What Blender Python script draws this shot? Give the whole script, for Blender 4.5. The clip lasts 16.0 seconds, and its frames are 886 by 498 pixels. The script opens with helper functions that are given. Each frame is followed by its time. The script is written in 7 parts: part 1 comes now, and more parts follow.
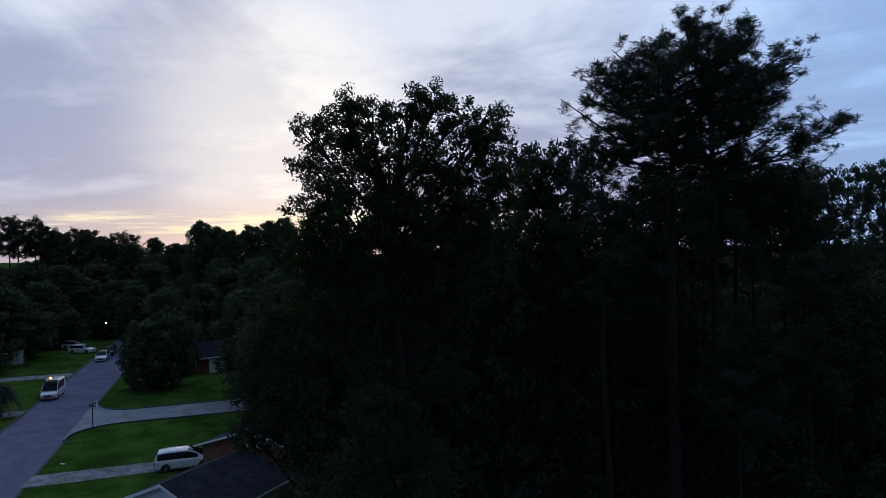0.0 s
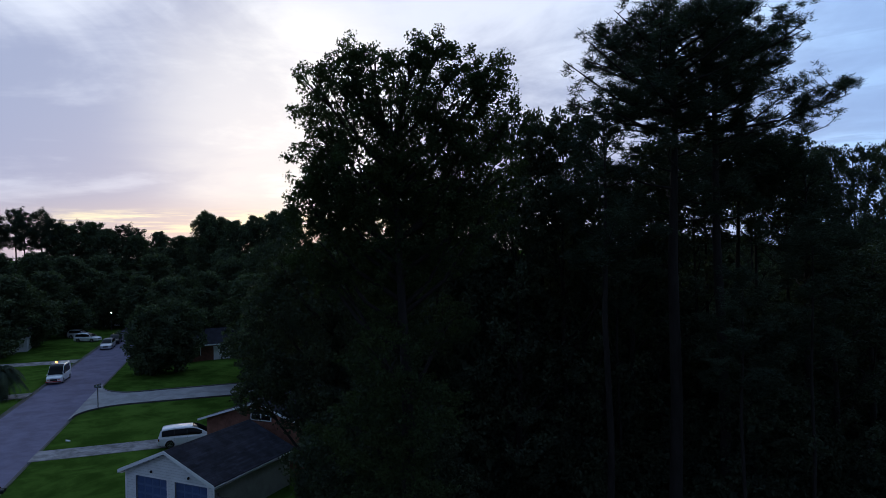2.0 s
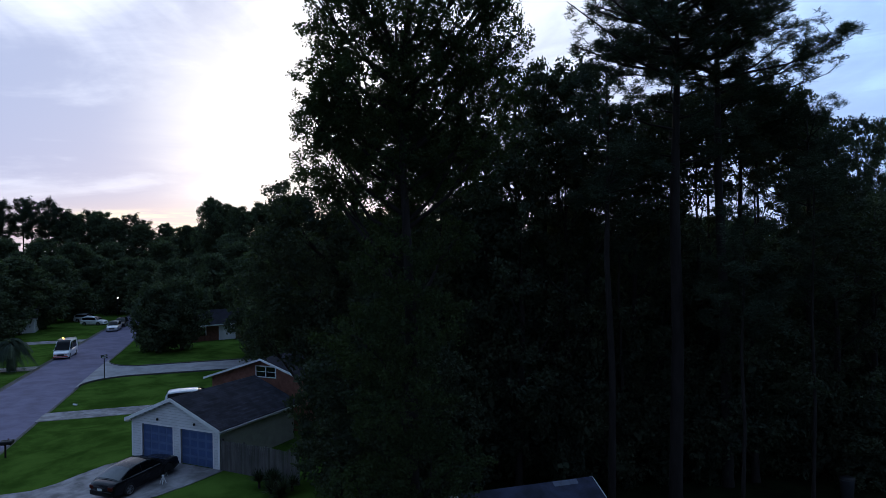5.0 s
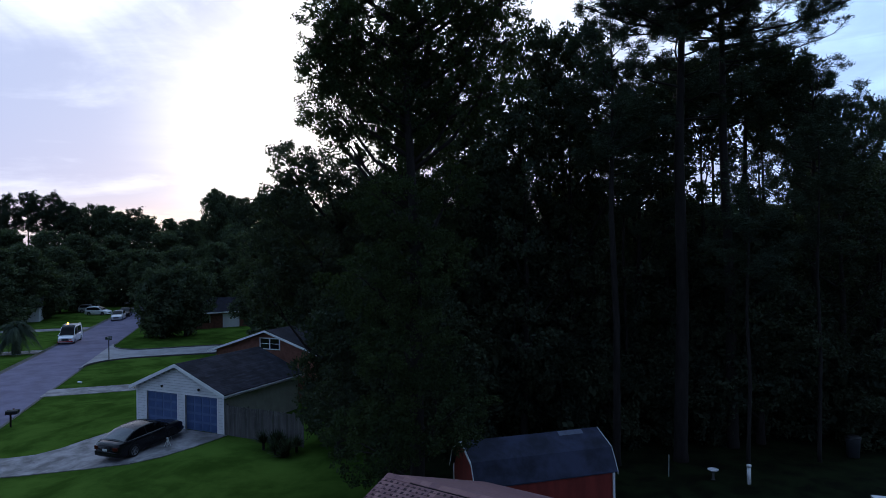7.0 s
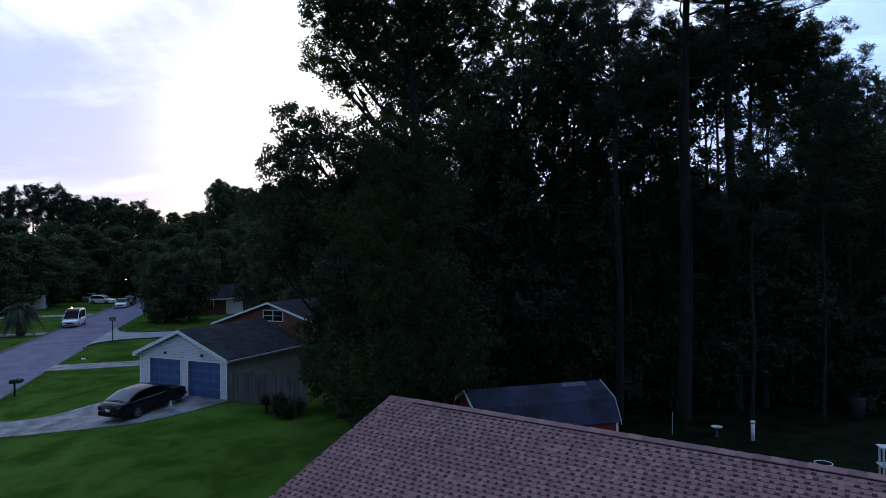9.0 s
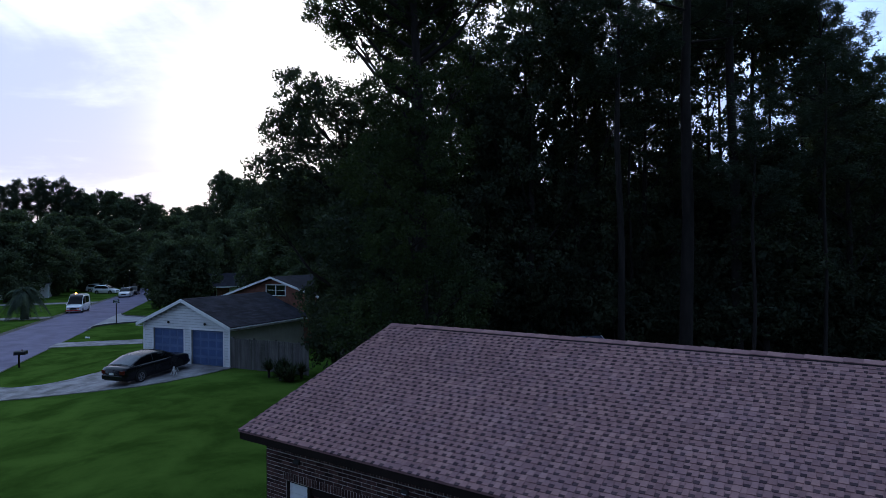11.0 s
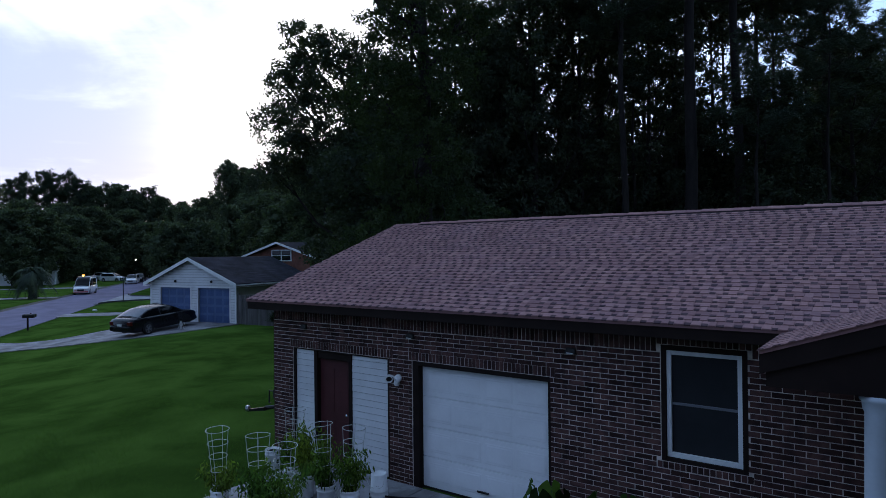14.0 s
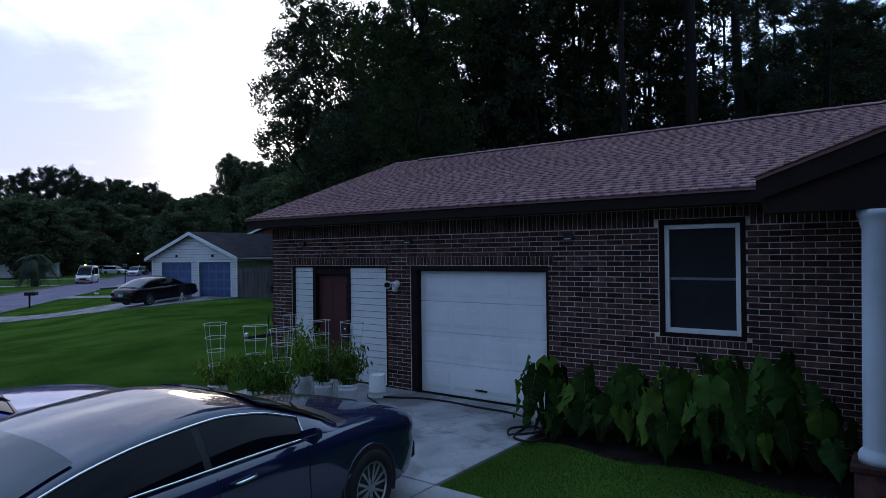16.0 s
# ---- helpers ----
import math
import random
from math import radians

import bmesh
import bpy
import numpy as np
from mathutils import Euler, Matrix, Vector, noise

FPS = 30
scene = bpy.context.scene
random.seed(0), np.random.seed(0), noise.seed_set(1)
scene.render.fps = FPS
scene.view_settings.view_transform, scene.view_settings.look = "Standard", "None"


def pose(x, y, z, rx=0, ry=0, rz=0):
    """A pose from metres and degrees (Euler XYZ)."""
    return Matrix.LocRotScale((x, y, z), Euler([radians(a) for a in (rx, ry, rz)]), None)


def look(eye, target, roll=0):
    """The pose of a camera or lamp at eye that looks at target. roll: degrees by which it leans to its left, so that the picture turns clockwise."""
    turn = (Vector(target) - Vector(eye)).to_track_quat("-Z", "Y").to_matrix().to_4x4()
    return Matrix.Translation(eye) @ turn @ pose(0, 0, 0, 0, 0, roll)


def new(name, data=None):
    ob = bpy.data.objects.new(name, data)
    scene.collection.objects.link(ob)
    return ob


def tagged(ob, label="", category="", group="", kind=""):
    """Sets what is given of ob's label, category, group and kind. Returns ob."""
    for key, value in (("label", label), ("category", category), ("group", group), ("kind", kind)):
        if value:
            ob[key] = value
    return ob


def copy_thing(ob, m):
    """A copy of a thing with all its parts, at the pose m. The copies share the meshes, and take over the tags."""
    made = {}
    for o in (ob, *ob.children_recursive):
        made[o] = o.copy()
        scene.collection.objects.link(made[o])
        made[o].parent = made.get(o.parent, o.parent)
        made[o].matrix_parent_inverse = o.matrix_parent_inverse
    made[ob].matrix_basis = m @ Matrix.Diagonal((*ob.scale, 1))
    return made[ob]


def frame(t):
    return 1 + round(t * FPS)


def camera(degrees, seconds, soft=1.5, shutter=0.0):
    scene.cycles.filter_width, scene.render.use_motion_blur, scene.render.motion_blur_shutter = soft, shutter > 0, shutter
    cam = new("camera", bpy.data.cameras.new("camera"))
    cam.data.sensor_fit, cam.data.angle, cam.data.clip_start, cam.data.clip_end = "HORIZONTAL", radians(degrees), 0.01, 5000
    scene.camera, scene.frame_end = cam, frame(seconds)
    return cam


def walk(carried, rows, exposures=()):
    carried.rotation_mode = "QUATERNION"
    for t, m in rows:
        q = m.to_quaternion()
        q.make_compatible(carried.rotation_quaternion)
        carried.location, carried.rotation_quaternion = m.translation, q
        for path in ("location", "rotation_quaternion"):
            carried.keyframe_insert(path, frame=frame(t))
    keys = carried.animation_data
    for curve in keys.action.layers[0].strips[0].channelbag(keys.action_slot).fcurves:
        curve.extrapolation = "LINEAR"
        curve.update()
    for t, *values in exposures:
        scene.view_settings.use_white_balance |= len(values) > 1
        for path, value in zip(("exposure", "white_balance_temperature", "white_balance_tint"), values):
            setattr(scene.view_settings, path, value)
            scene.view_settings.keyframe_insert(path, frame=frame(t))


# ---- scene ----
cam = camera(70.0, 16.0, soft=0.75)
PATH = [
    (0, (6.423, -7.955, 17.872), (5.3, -6.301, 17.87), -1.2),
    (0.5, (6.478, -7.959, 17.375), (5.352, -6.306, 17.374), -1.1),
    (1, (6.545, -8.043, 16.864), (5.417, -6.391, 16.865), -1.0),
    (1.5, (6.511, -8.001, 16.461), (5.38, -6.352, 16.459), -1.2),
    (2, (6.536, -8.018, 15.993), (5.401, -6.371, 15.989), -1.1),
    (2.5, (6.579, -8.081, 15.482), (5.442, -6.435, 15.48), -1.1),
    (3, (6.64, -8.189, 14.944), (5.503, -6.545, 14.944), -1.0),
    (3.5, (6.704, -8.251, 14.453), (5.564, -6.607, 14.453), -1.0),
    (4, (6.773, -8.323, 13.948), (5.631, -6.681, 13.948), -0.9),
    (6.5, (6.688, -8.331, 11.212), (5.535, -6.697, 11.217), -0.8),
    (7, (6.679, -8.36, 10.701), (5.524, -6.728, 10.706), -0.8),
    (7.5, (6.682, -8.364, 10.163), (5.524, -6.734, 10.169), -0.7),
    (8, (6.663, -8.329, 9.662), (5.503, -6.7, 9.666), -0.7),
    (8.5, (6.662, -8.321, 9.157), (5.499, -6.694, 9.163), -0.7),
    (9, (6.632, -8.331, 8.647), (5.468, -6.705, 8.653), -0.6),
    (11.5, (6.802, -8.464, 6.319), (5.629, -6.845, 6.327), -0.5),
    (12, (6.869, -8.519, 5.888), (5.693, -6.9, 5.897), -0.5),
    (12.5, (6.881, -8.549, 5.435), (5.704, -6.932, 5.446), -0.4),
    (13, (6.871, -8.549, 4.983), (5.692, -6.934, 4.994), -0.5),
    (13.5, (6.846, -8.575, 4.547), (5.665, -6.962, 4.555), -0.6),
    (14, (6.829, -8.567, 4.102), (5.645, -6.955, 4.111), -0.6),
    (14.5, (6.824, -8.57, 3.66), (5.637, -6.96, 3.67), -0.7),
    (15, (6.824, -8.573, 3.226), (5.637, -6.964, 3.236), -0.7),
    (15.5, (6.85, -8.543, 2.816), (5.662, -6.934, 2.825), -0.8),
    (16, (6.851, -8.515, 2.431), (5.662, -6.907, 2.442), -0.7),
]
EXPOSURES = [(0, 0.18), (2, 0.36), (4, 0.60), (8, 0.92), (12, 1.08), (16, 1.12)]
walk(cam, [(t, look(eye, target, roll)) for t, eye, target, roll in PATH], EXPOSURES)

# ---- world, sun ----
SUN_AZ, SUN_EL = radians(138), radians(11)          # plan angle from +x, and height of the hidden sun
SUN_DIR = Vector((math.cos(SUN_AZ) * math.cos(SUN_EL), math.sin(SUN_AZ) * math.cos(SUN_EL), math.sin(SUN_EL)))


class Nodes:
    """Short ways to add and join shader nodes."""

    def __init__(self, tree, empty=True):
        self.t = tree
        if empty:
            tree.nodes.clear()

    def add(self, kind, **sets):
        n = self.t.nodes.new(kind)
        for k, v in sets.items():
            if k == "operation":
                n.operation = v
            elif k == "data_type":
                n.data_type = v
            elif k == "blend_type":
                n.blend_type = v
            elif k == "interpolation_type":
                n.interpolation_type = v
        return n

    def put(self, sock, v):
        if isinstance(v, bpy.types.NodeSocket):
            self.t.links.new(v, sock)
        elif v is not None:
            sock.default_value = v

    def math(self, op, a, b=0.0, clamp=False):
        n = self.add("ShaderNodeMath", operation=op)
        n.use_clamp = clamp
        self.put(n.inputs[0], a)
        self.put(n.inputs[1], b)
        return n.outputs[0]

    def vmath(self, op, a, b=(0, 0, 0)):
        n = self.add("ShaderNodeVectorMath", operation=op)
        self.put(n.inputs[0], a)
        self.put(n.inputs[1], b)
        return n.outputs["Value"] if op == "DOT_PRODUCT" else n.outputs[0]

    def span(self, v, lo, hi, a=0.0, b=1.0):
        n = self.add("ShaderNodeMapRange", interpolation_type="SMOOTHSTEP")
        for i, x in enumerate((v, lo, hi, a, b)):
            self.put(n.inputs[i], x)
        return n.outputs[0]

    def mix(self, f, a, b, blend="MIX"):
        n = self.add("ShaderNodeMix", data_type="RGBA", blend_type=blend)
        self.put(n.inputs[0], f)
        self.put(n.inputs[6], a if isinstance(a, bpy.types.NodeSocket) else (*a, 1))
        self.put(n.inputs[7], b if isinstance(b, bpy.types.NodeSocket) else (*b, 1))
        return n.outputs[2]

    def noise(self, vec, scale, detail=4, rough=0.55, warp=0.0):
        n = self.add("ShaderNodeTexNoise")
        self.put(n.inputs["Vector"], vec)
        n.inputs["Scale"].default_value, n.inputs["Detail"].default_value = scale, detail
        n.inputs["Roughness"].default_value, n.inputs["Distortion"].default_value = rough, warp
        return n.outputs["Fac"]


world = bpy.data.worlds.new("dusk_sky")
scene.world = world
world.use_nodes = True
wn = Nodes(world.node_tree)
way = wn.add("ShaderNodeTexCoord").outputs["Generated"]
sep = wn.add("ShaderNodeSeparateXYZ")
wn.put(sep.inputs[0], way)
up = sep.outputs[2]
to_sun = wn.vmath("DOT_PRODUCT", way, tuple(SUN_DIR))
low = wn.math("MAXIMUM", up, 0.0)
flat = wn.math("ADD", low, 0.10)
comb = wn.add("ShaderNodeCombineXYZ")
wn.put(comb.inputs[0], wn.math("DIVIDE", sep.outputs[0], flat))
wn.put(comb.inputs[1], wn.math("DIVIDE", sep.outputs[1], flat))
plane = comb.outputs[0]
cloud = wn.noise(plane, 0.55, 7, 0.58, 0.6)
streak = wn.noise(plane, 1.3, 6, 0.6, 0.4)
banks = wn.span(wn.math("ADD", wn.math("MULTIPLY", cloud, 0.7), wn.math("ADD", wn.math("MULTIPLY", streak, 0.3), wn.span(up, 0.10, 0.36, 0.06, -0.05))), 0.40, 0.58)
nishita = wn.add("ShaderNodeTexSky")
nishita.sky_type, nishita.sun_disc = "NISHITA", False
nishita.sun_elevation, nishita.sun_rotation = SUN_EL, radians(90) - SUN_AZ
# open sky between the clouds, and the clouds' grey lavender undersides
open_sky = wn.mix(wn.span(to_sun, 0.66, 0.96), (0.38, 0.60, 0.95), (0.60, 0.65, 0.78))
under = wn.mix(wn.span(to_sun, 0.66, 0.96), (0.25, 0.38, 0.66), (0.27, 0.315, 0.475))
sky = wn.mix(banks, open_sky, under)
wispy = wn.noise(wn.vmath("MULTIPLY", plane, (1.0, 2.8, 1.0)), 1.3, 7, 0.62, 0.5)
sky = wn.mix(wn.math("MULTIPLY", wn.span(wispy, 0.50, 0.66, 0.0, 0.7), wn.span(to_sun, 0.97, 0.85)), sky, under)
haze = wn.math("MULTIPLY", wn.span(up, 0.26, 0.06), wn.span(to_sun, 0.60, 0.92, 0.0, 0.6))
sky = wn.mix(haze, sky, (0.275, 0.285, 0.445))
glow = wn.math("MULTIPLY", wn.math("POWER", wn.span(wn.math("ADD", to_sun, wn.math("MULTIPLY", wn.math("SUBTRACT", cloud, 0.5), 0.045)), 0.955, 1.002), 2.6), wn.math("SUBTRACT", 1.1, wn.math("MULTIPLY", banks, 0.6)), True)
sky = wn.mix(glow, sky, (0.78, 0.77, 0.77))
# pink haze low down, and thin yellow streaks of lit cloud just over the trees
band = wn.math("MULTIPLY", wn.span(up, 0.10, 0.03), wn.span(to_sun, 0.86, 0.97))
sky = wn.mix(wn.math("MULTIPLY", band, 0.75), sky, (0.40, 0.345, 0.40))
thin = wn.add("ShaderNodeCombineXYZ")
wn.put(thin.inputs[0], wn.math("MULTIPLY", sep.outputs[0], 7.0))
wn.put(thin.inputs[1], wn.math("MULTIPLY", sep.outputs[1], 7.0))
wn.put(thin.inputs[2], wn.math("MULTIPLY", up, 110.0))
wisp = wn.span(wn.noise(thin.outputs[0], 1.0, 5, 0.6, 0.3), 0.40, 0.62)
lit = wn.math("MULTIPLY", wn.math("MULTIPLY", wn.span(up, 0.068, 0.052), wn.span(up, 0.024, 0.036)), wn.span(to_sun, 0.90, 0.97))
sky = wn.mix(wn.math("MULTIPLY", lit, wisp), sky, (0.78, 0.70, 0.50))
# the sky dims away from the sunset, overhead and to the east
dim = wn.mix(wn.span(to_sun, -0.3, 0.85), (0.335, 0.315, 0.335), (1.0, 1.0, 1.0))
sky = wn.mix(1.0, sky, dim, "MULTIPLY")
both = wn.mix(0.006, sky, nishita.outputs[0])
bg = wn.add("ShaderNodeBackground")
wn.put(bg.inputs[0], both)
bg.inputs[1].default_value = 1.0
wn.put(wn.add("ShaderNodeOutputWorld").inputs[0], bg.outputs[0])

sun_data = bpy.data.lights.new("sun", "SUN")
sun_data.energy, sun_data.angle, sun_data.color = 0.25, radians(20), (1.0, 0.8, 0.62)
sun = new("sun", sun_data)
sun.matrix_world = look(SUN_DIR * 50, (0, 0, 0))

# ---- materials ----
def surf(name, col, rough=0.8, var=0.2, scale=2.0, fine=60.0, bump=0.15, metal=0.0, tint=None, rand=0.0, spec=0.3, coat=0.0, stretch=(1, 1, 1), coat_ior=1.5):
    """A painted, mineral or woven surface: two scales of variation, fine relief, and a shift from piece to piece."""
    m = bpy.data.materials.new(name)
    m.use_nodes = True
    n = Nodes(m.node_tree)
    geo = n.add("ShaderNodeNewGeometry")
    pos = n.vmath("MULTIPLY", geo.outputs["Position"], stretch)
    big = n.noise(pos, scale, 5, 0.6, 0.3)
    small = n.noise(pos, fine, 3, 0.6)
    dark = tuple(c * (1 - var) for c in col)
    light = tint or tuple(min(1, c * (1 + var)) for c in col)
    c = n.mix(n.span(big, 0.3, 0.7), dark, light)
    grain = n.math("ADD", 1 - var * 0.6, n.math("MULTIPLY", small, var * 1.2))
    if rand:
        info = n.add("ShaderNodeObjectInfo").outputs["Random"]
        mixed = n.math("FRACT", n.math("ADD", info, geo.outputs["Random Per Island"]))
        grain = n.math("MULTIPLY", grain, n.math("ADD", 1 - rand, n.math("MULTIPLY", mixed, 2 * rand)))
    c = n.mix(1.0, c, grain, "MULTIPLY")
    b = n.add("ShaderNodeBsdfPrincipled")
    n.put(b.inputs["Base Color"], c)
    n.put(b.inputs["Roughness"], n.math("ADD", rough - 0.08, n.math("MULTIPLY", big, 0.16), True))
    b.inputs["Metallic"].default_value = metal
    b.inputs["Specular IOR Level"].default_value = spec
    b.inputs["Coat Weight"].default_value = coat
    b.inputs["Coat Roughness"].default_value = 0.04
    b.inputs["Coat IOR"].default_value = coat_ior
    if bump:
        bp = n.add("ShaderNodeBump")
        bp.inputs["Strength"].default_value = bump
        bp.inputs["Distance"].default_value = 0.01
        n.put(bp.inputs["Height"], n.math("ADD", small, n.math("MULTIPLY", big, 0.4)))
        n.put(b.inputs["Normal"], bp.outputs[0])
    n.put(n.add("ShaderNodeOutputMaterial").inputs[0], b.outputs[0])
    return m


def leafy(name, col, tint, thin=0.25, rand=0.28):
    """Leaves: matt, a little light coming through, each leaf a little different."""
    m = bpy.data.materials.new(name)
    m.use_nodes = True
    n = Nodes(m.node_tree)
    geo = n.add("ShaderNodeNewGeometry")
    big = n.noise(geo.outputs["Position"], 0.6, 3)
    c = n.mix(n.span(big, 0.35, 0.65), col, tint)
    c = n.mix(1.0, c, n.math("ADD", 1 - rand, n.math("MULTIPLY", n.math("FRACT", n.math("ADD", geo.outputs["Random Per Island"], n.add("ShaderNodeObjectInfo").outputs["Random"])), 2 * rand)), "MULTIPLY")
    d = n.add("ShaderNodeBsdfPrincipled")
    n.put(d.inputs["Base Color"], c)
    d.inputs["Roughness"].default_value, d.inputs["Specular IOR Level"].default_value = 0.7, 0.04
    t = n.add("ShaderNodeBsdfTranslucent")
    n.put(t.inputs[0], n.mix(1.0, c, (1.1, 1.3, 0.5), "MULTIPLY"))
    mx = n.add("ShaderNodeMixShader")
    mx.inputs[0].default_value = thin
    n.put(mx.inputs[1], d.outputs[0])
    n.put(mx.inputs[2], t.outputs[0])
    n.put(n.add("ShaderNodeOutputMaterial").inputs[0], mx.outputs[0])
    return m


def glassy(name, col=(0.01, 0.012, 0.015), rough=0.03, ior=1.5):
    """Tinted glass seen from outside: dark with a sharp reflection."""
    m = bpy.data.materials.new(name)
    m.use_nodes = True
    n = Nodes(m.node_tree)
    b = n.add("ShaderNodeBsdfPrincipled")
    b.inputs["Base Color"].default_value = (*col, 1)
    b.inputs["Roughness"].default_value, b.inputs["IOR"].default_value = rough, ior
    n.put(n.add("ShaderNodeOutputMaterial").inputs[0], b.outputs[0])
    return m


def lamp_glow(name, col, power):
    m = bpy.data.materials.new(name)
    m.use_nodes = True
    n = Nodes(m.node_tree)
    e = n.add("ShaderNodeEmission")
    e.inputs[0].default_value, e.inputs[1].default_value = (*col, 1), power
    n.put(n.add("ShaderNodeOutputMaterial").inputs[0], e.outputs[0])
    return m


GRASS = surf("lawn_grass", (0.035, 0.074, 0.013), 0.95, 0.35, 0.35, 25, 0.4, tint=(0.056, 0.106, 0.019), spec=0.0)
BLADE = leafy("grass_blade", (0.041, 0.088, 0.014), (0.060, 0.119, 0.020), 0.35, 0.12)
ASPHALT = surf("asphalt", (0.120, 0.112, 0.172), 0.9, 0.2, 0.5, 80, 0.4, spec=0.15)
# concrete darkened so the kerbs carry the gutter's shadow line
KERB = surf("shadow_dark_concrete", (0.065, 0.065, 0.065), 0.85, 0.25, 1.2, 40, 0.3)
SIDE_PAVING = surf("side_paving", (0.22, 0.22, 0.235), 0.9, 0.2, 0.6, 50, 0.3, spec=0.15)
DRIVE = surf("old_drive_concrete", (0.19, 0.185, 0.195), 0.9, 0.45, 0.9, 40, 0.3, spec=0.15)
CONCRETE = surf("driveway_concrete", (0.27, 0.27, 0.28), 0.85, 0.30, 0.8, 50, 0.25)


def stain(m, spots):
    """Lays oil and dirt blotches with ragged edges, and hair cracks, over a surface's colour."""
    n = Nodes(m.node_tree, False)
    b = next(q for q in n.t.nodes if q.type == "BSDF_PRINCIPLED")
    was = b.inputs["Base Color"].links[0].from_socket
    pos = n.add("ShaderNodeNewGeometry").outputs["Position"]
    rag = n.noise(pos, 2.2, 6, 0.65, 0.6)
    c = n.mix(n.span(rag, 0.54, 0.70, 0.0, 0.55), was, (0.09, 0.08, 0.075))
    for x, y, r_, deep in spots:
        far_ = n.add("ShaderNodeVectorMath", operation="DISTANCE")
        n.put(far_.inputs[0], pos)
        n.put(far_.inputs[1], (x, y, 0.035))
        edge_ = n.math("ADD", n.math("DIVIDE", far_.outputs["Value"], r_), n.math("MULTIPLY", n.math("SUBTRACT", rag, 0.5), 2.2))
        c = n.mix(n.span(edge_, 1.0, 0.45, 0.0, deep), c, (0.05, 0.043, 0.04))
    vor = n.add("ShaderNodeTexVoronoi")
    vor.feature = "DISTANCE_TO_EDGE"
    n.put(vor.inputs["Vector"], n.vmath("ADD", pos, n.vmath("MULTIPLY", n.add("ShaderNodeTexNoise").outputs["Color"], (0.5, 0.5, 0))))
    vor.inputs["Scale"].default_value = 0.35
    c = n.mix(n.span(vor.outputs["Distance"], 0.004, 0.001, 0.0, 0.4), c, (0.04, 0.037, 0.035))
    n.put(b.inputs["Base Color"], c)


stain(CONCRETE, ((0.2, -0.5, 0.7, 0.6), (1.6, -0.35, 0.6, 0.5), (2.5, -0.9, 0.6, 0.6), (1.2, -2.4, 0.7, 0.45), (2.2, -3.3, 0.5, 0.4), (-1.2, -2.0, 1.3, 0.4)))
BRICK = surf("dark_brick", (0.052, 0.028, 0.030), 0.88, 0.35, 5, 70, 0.6, tint=(0.100, 0.049, 0.044), rand=0.55, spec=0.12)
MORTAR = surf("mortar", (0.58, 0.50, 0.46), 0.95, 0.35, 4, 90, 0.5)
BROWN_TRIM = surf("brown_trim", (0.016, 0.010, 0.009), 0.75, 0.2, 3, 40, 0.1, spec=0.12)
def shingle_material(name, low, mid_tone, high):
    """Blended asphalt shingles: each tab takes one of a few browns and mauves."""
    m = bpy.data.materials.new(name)
    m.use_nodes = True
    n = Nodes(m.node_tree)
    geo = n.add("ShaderNodeNewGeometry")
    info = n.add("ShaderNodeObjectInfo").outputs["Random"]
    pick = n.math("FRACT", n.math("ADD", info, geo.outputs["Random Per Island"]))
    c = n.mix(n.span(pick, 0.0, 0.55), low, mid_tone)
    c = n.mix(n.span(pick, 0.55, 1.0), c, high)
    grit = n.noise(geo.outputs["Position"], 160, 2)
    patch = n.noise(geo.outputs["Position"], 0.8, 4)
    blot = n.noise(geo.outputs["Position"], 7.0, 4, 0.7)
    c = n.mix(1.0, c, n.math("ADD", 0.35, n.math("ADD", n.math("ADD", n.math("MULTIPLY", grit, 0.4), n.math("MULTIPLY", blot, 0.5)), n.math("MULTIPLY", patch, 0.4))), "MULTIPLY")
    c = n.mix(n.span(n.noise(geo.outputs["Position"], 1.6, 5, 0.6, 0.8), 0.42, 0.66, 0.0, 0.55), c, n.mix(1.0, c, (0.86, 0.93, 1.02), "MULTIPLY"))
    b = n.add("ShaderNodeBsdfPrincipled")
    n.put(b.inputs["Base Color"], c)
    b.inputs["Roughness"].default_value, b.inputs["Specular IOR Level"].default_value = 0.95, 0.12
    bp = n.add("ShaderNodeBump")
    bp.inputs["Strength"].default_value, bp.inputs["Distance"].default_value = 0.5, 0.004
    n.put(bp.inputs["Height"], grit)
    n.put(b.inputs["Normal"], bp.outputs[0])
    n.put(n.add("ShaderNodeOutputMaterial").inputs[0], b.outputs[0])
    return m


SHINGLE = shingle_material("shingle", (0.192, 0.103, 0.104), (0.238, 0.128, 0.127), (0.290, 0.160, 0.151))
# near-black tones for the shadow strips painted between raised tabs
SHINGLE_SHADOW = shingle_material("shingle_shadow", (0.042, 0.025, 0.030), (0.060, 0.036, 0.041), (0.082, 0.050, 0.054))
RIDGE_DARK = surf("ridge_vent", (0.03, 0.025, 0.028), 0.9, 0.2, 3, 60, 0.3)
WHITE_PAINT = surf("white_paint", (0.74, 0.75, 0.77), 0.5, 0.05, 1.5, 30, 0.06)
SIDING = surf("vinyl_siding", (0.66, 0.67, 0.69), 0.5, 0.08, 1.2, 30, 0.08)
MAROON = surf("maroon_door_paint", (0.075, 0.022, 0.025), 0.5, 0.15, 2, 40, 0.05)
BLUE_RAIL = surf("blue_door_rail", (0.085, 0.135, 0.27), 0.5, 0.12, 1.5, 30, 0.05)
BLUE_DOOR = surf("blue_door_paint", (0.055, 0.10, 0.23), 0.5, 0.12, 1.5, 30, 0.05)
DARK_ROOF = surf("charcoal_shingle", (0.025, 0.026, 0.036), 0.95, 0.3, 1.2, 60, 0.5, rand=0.25, spec=0.1)
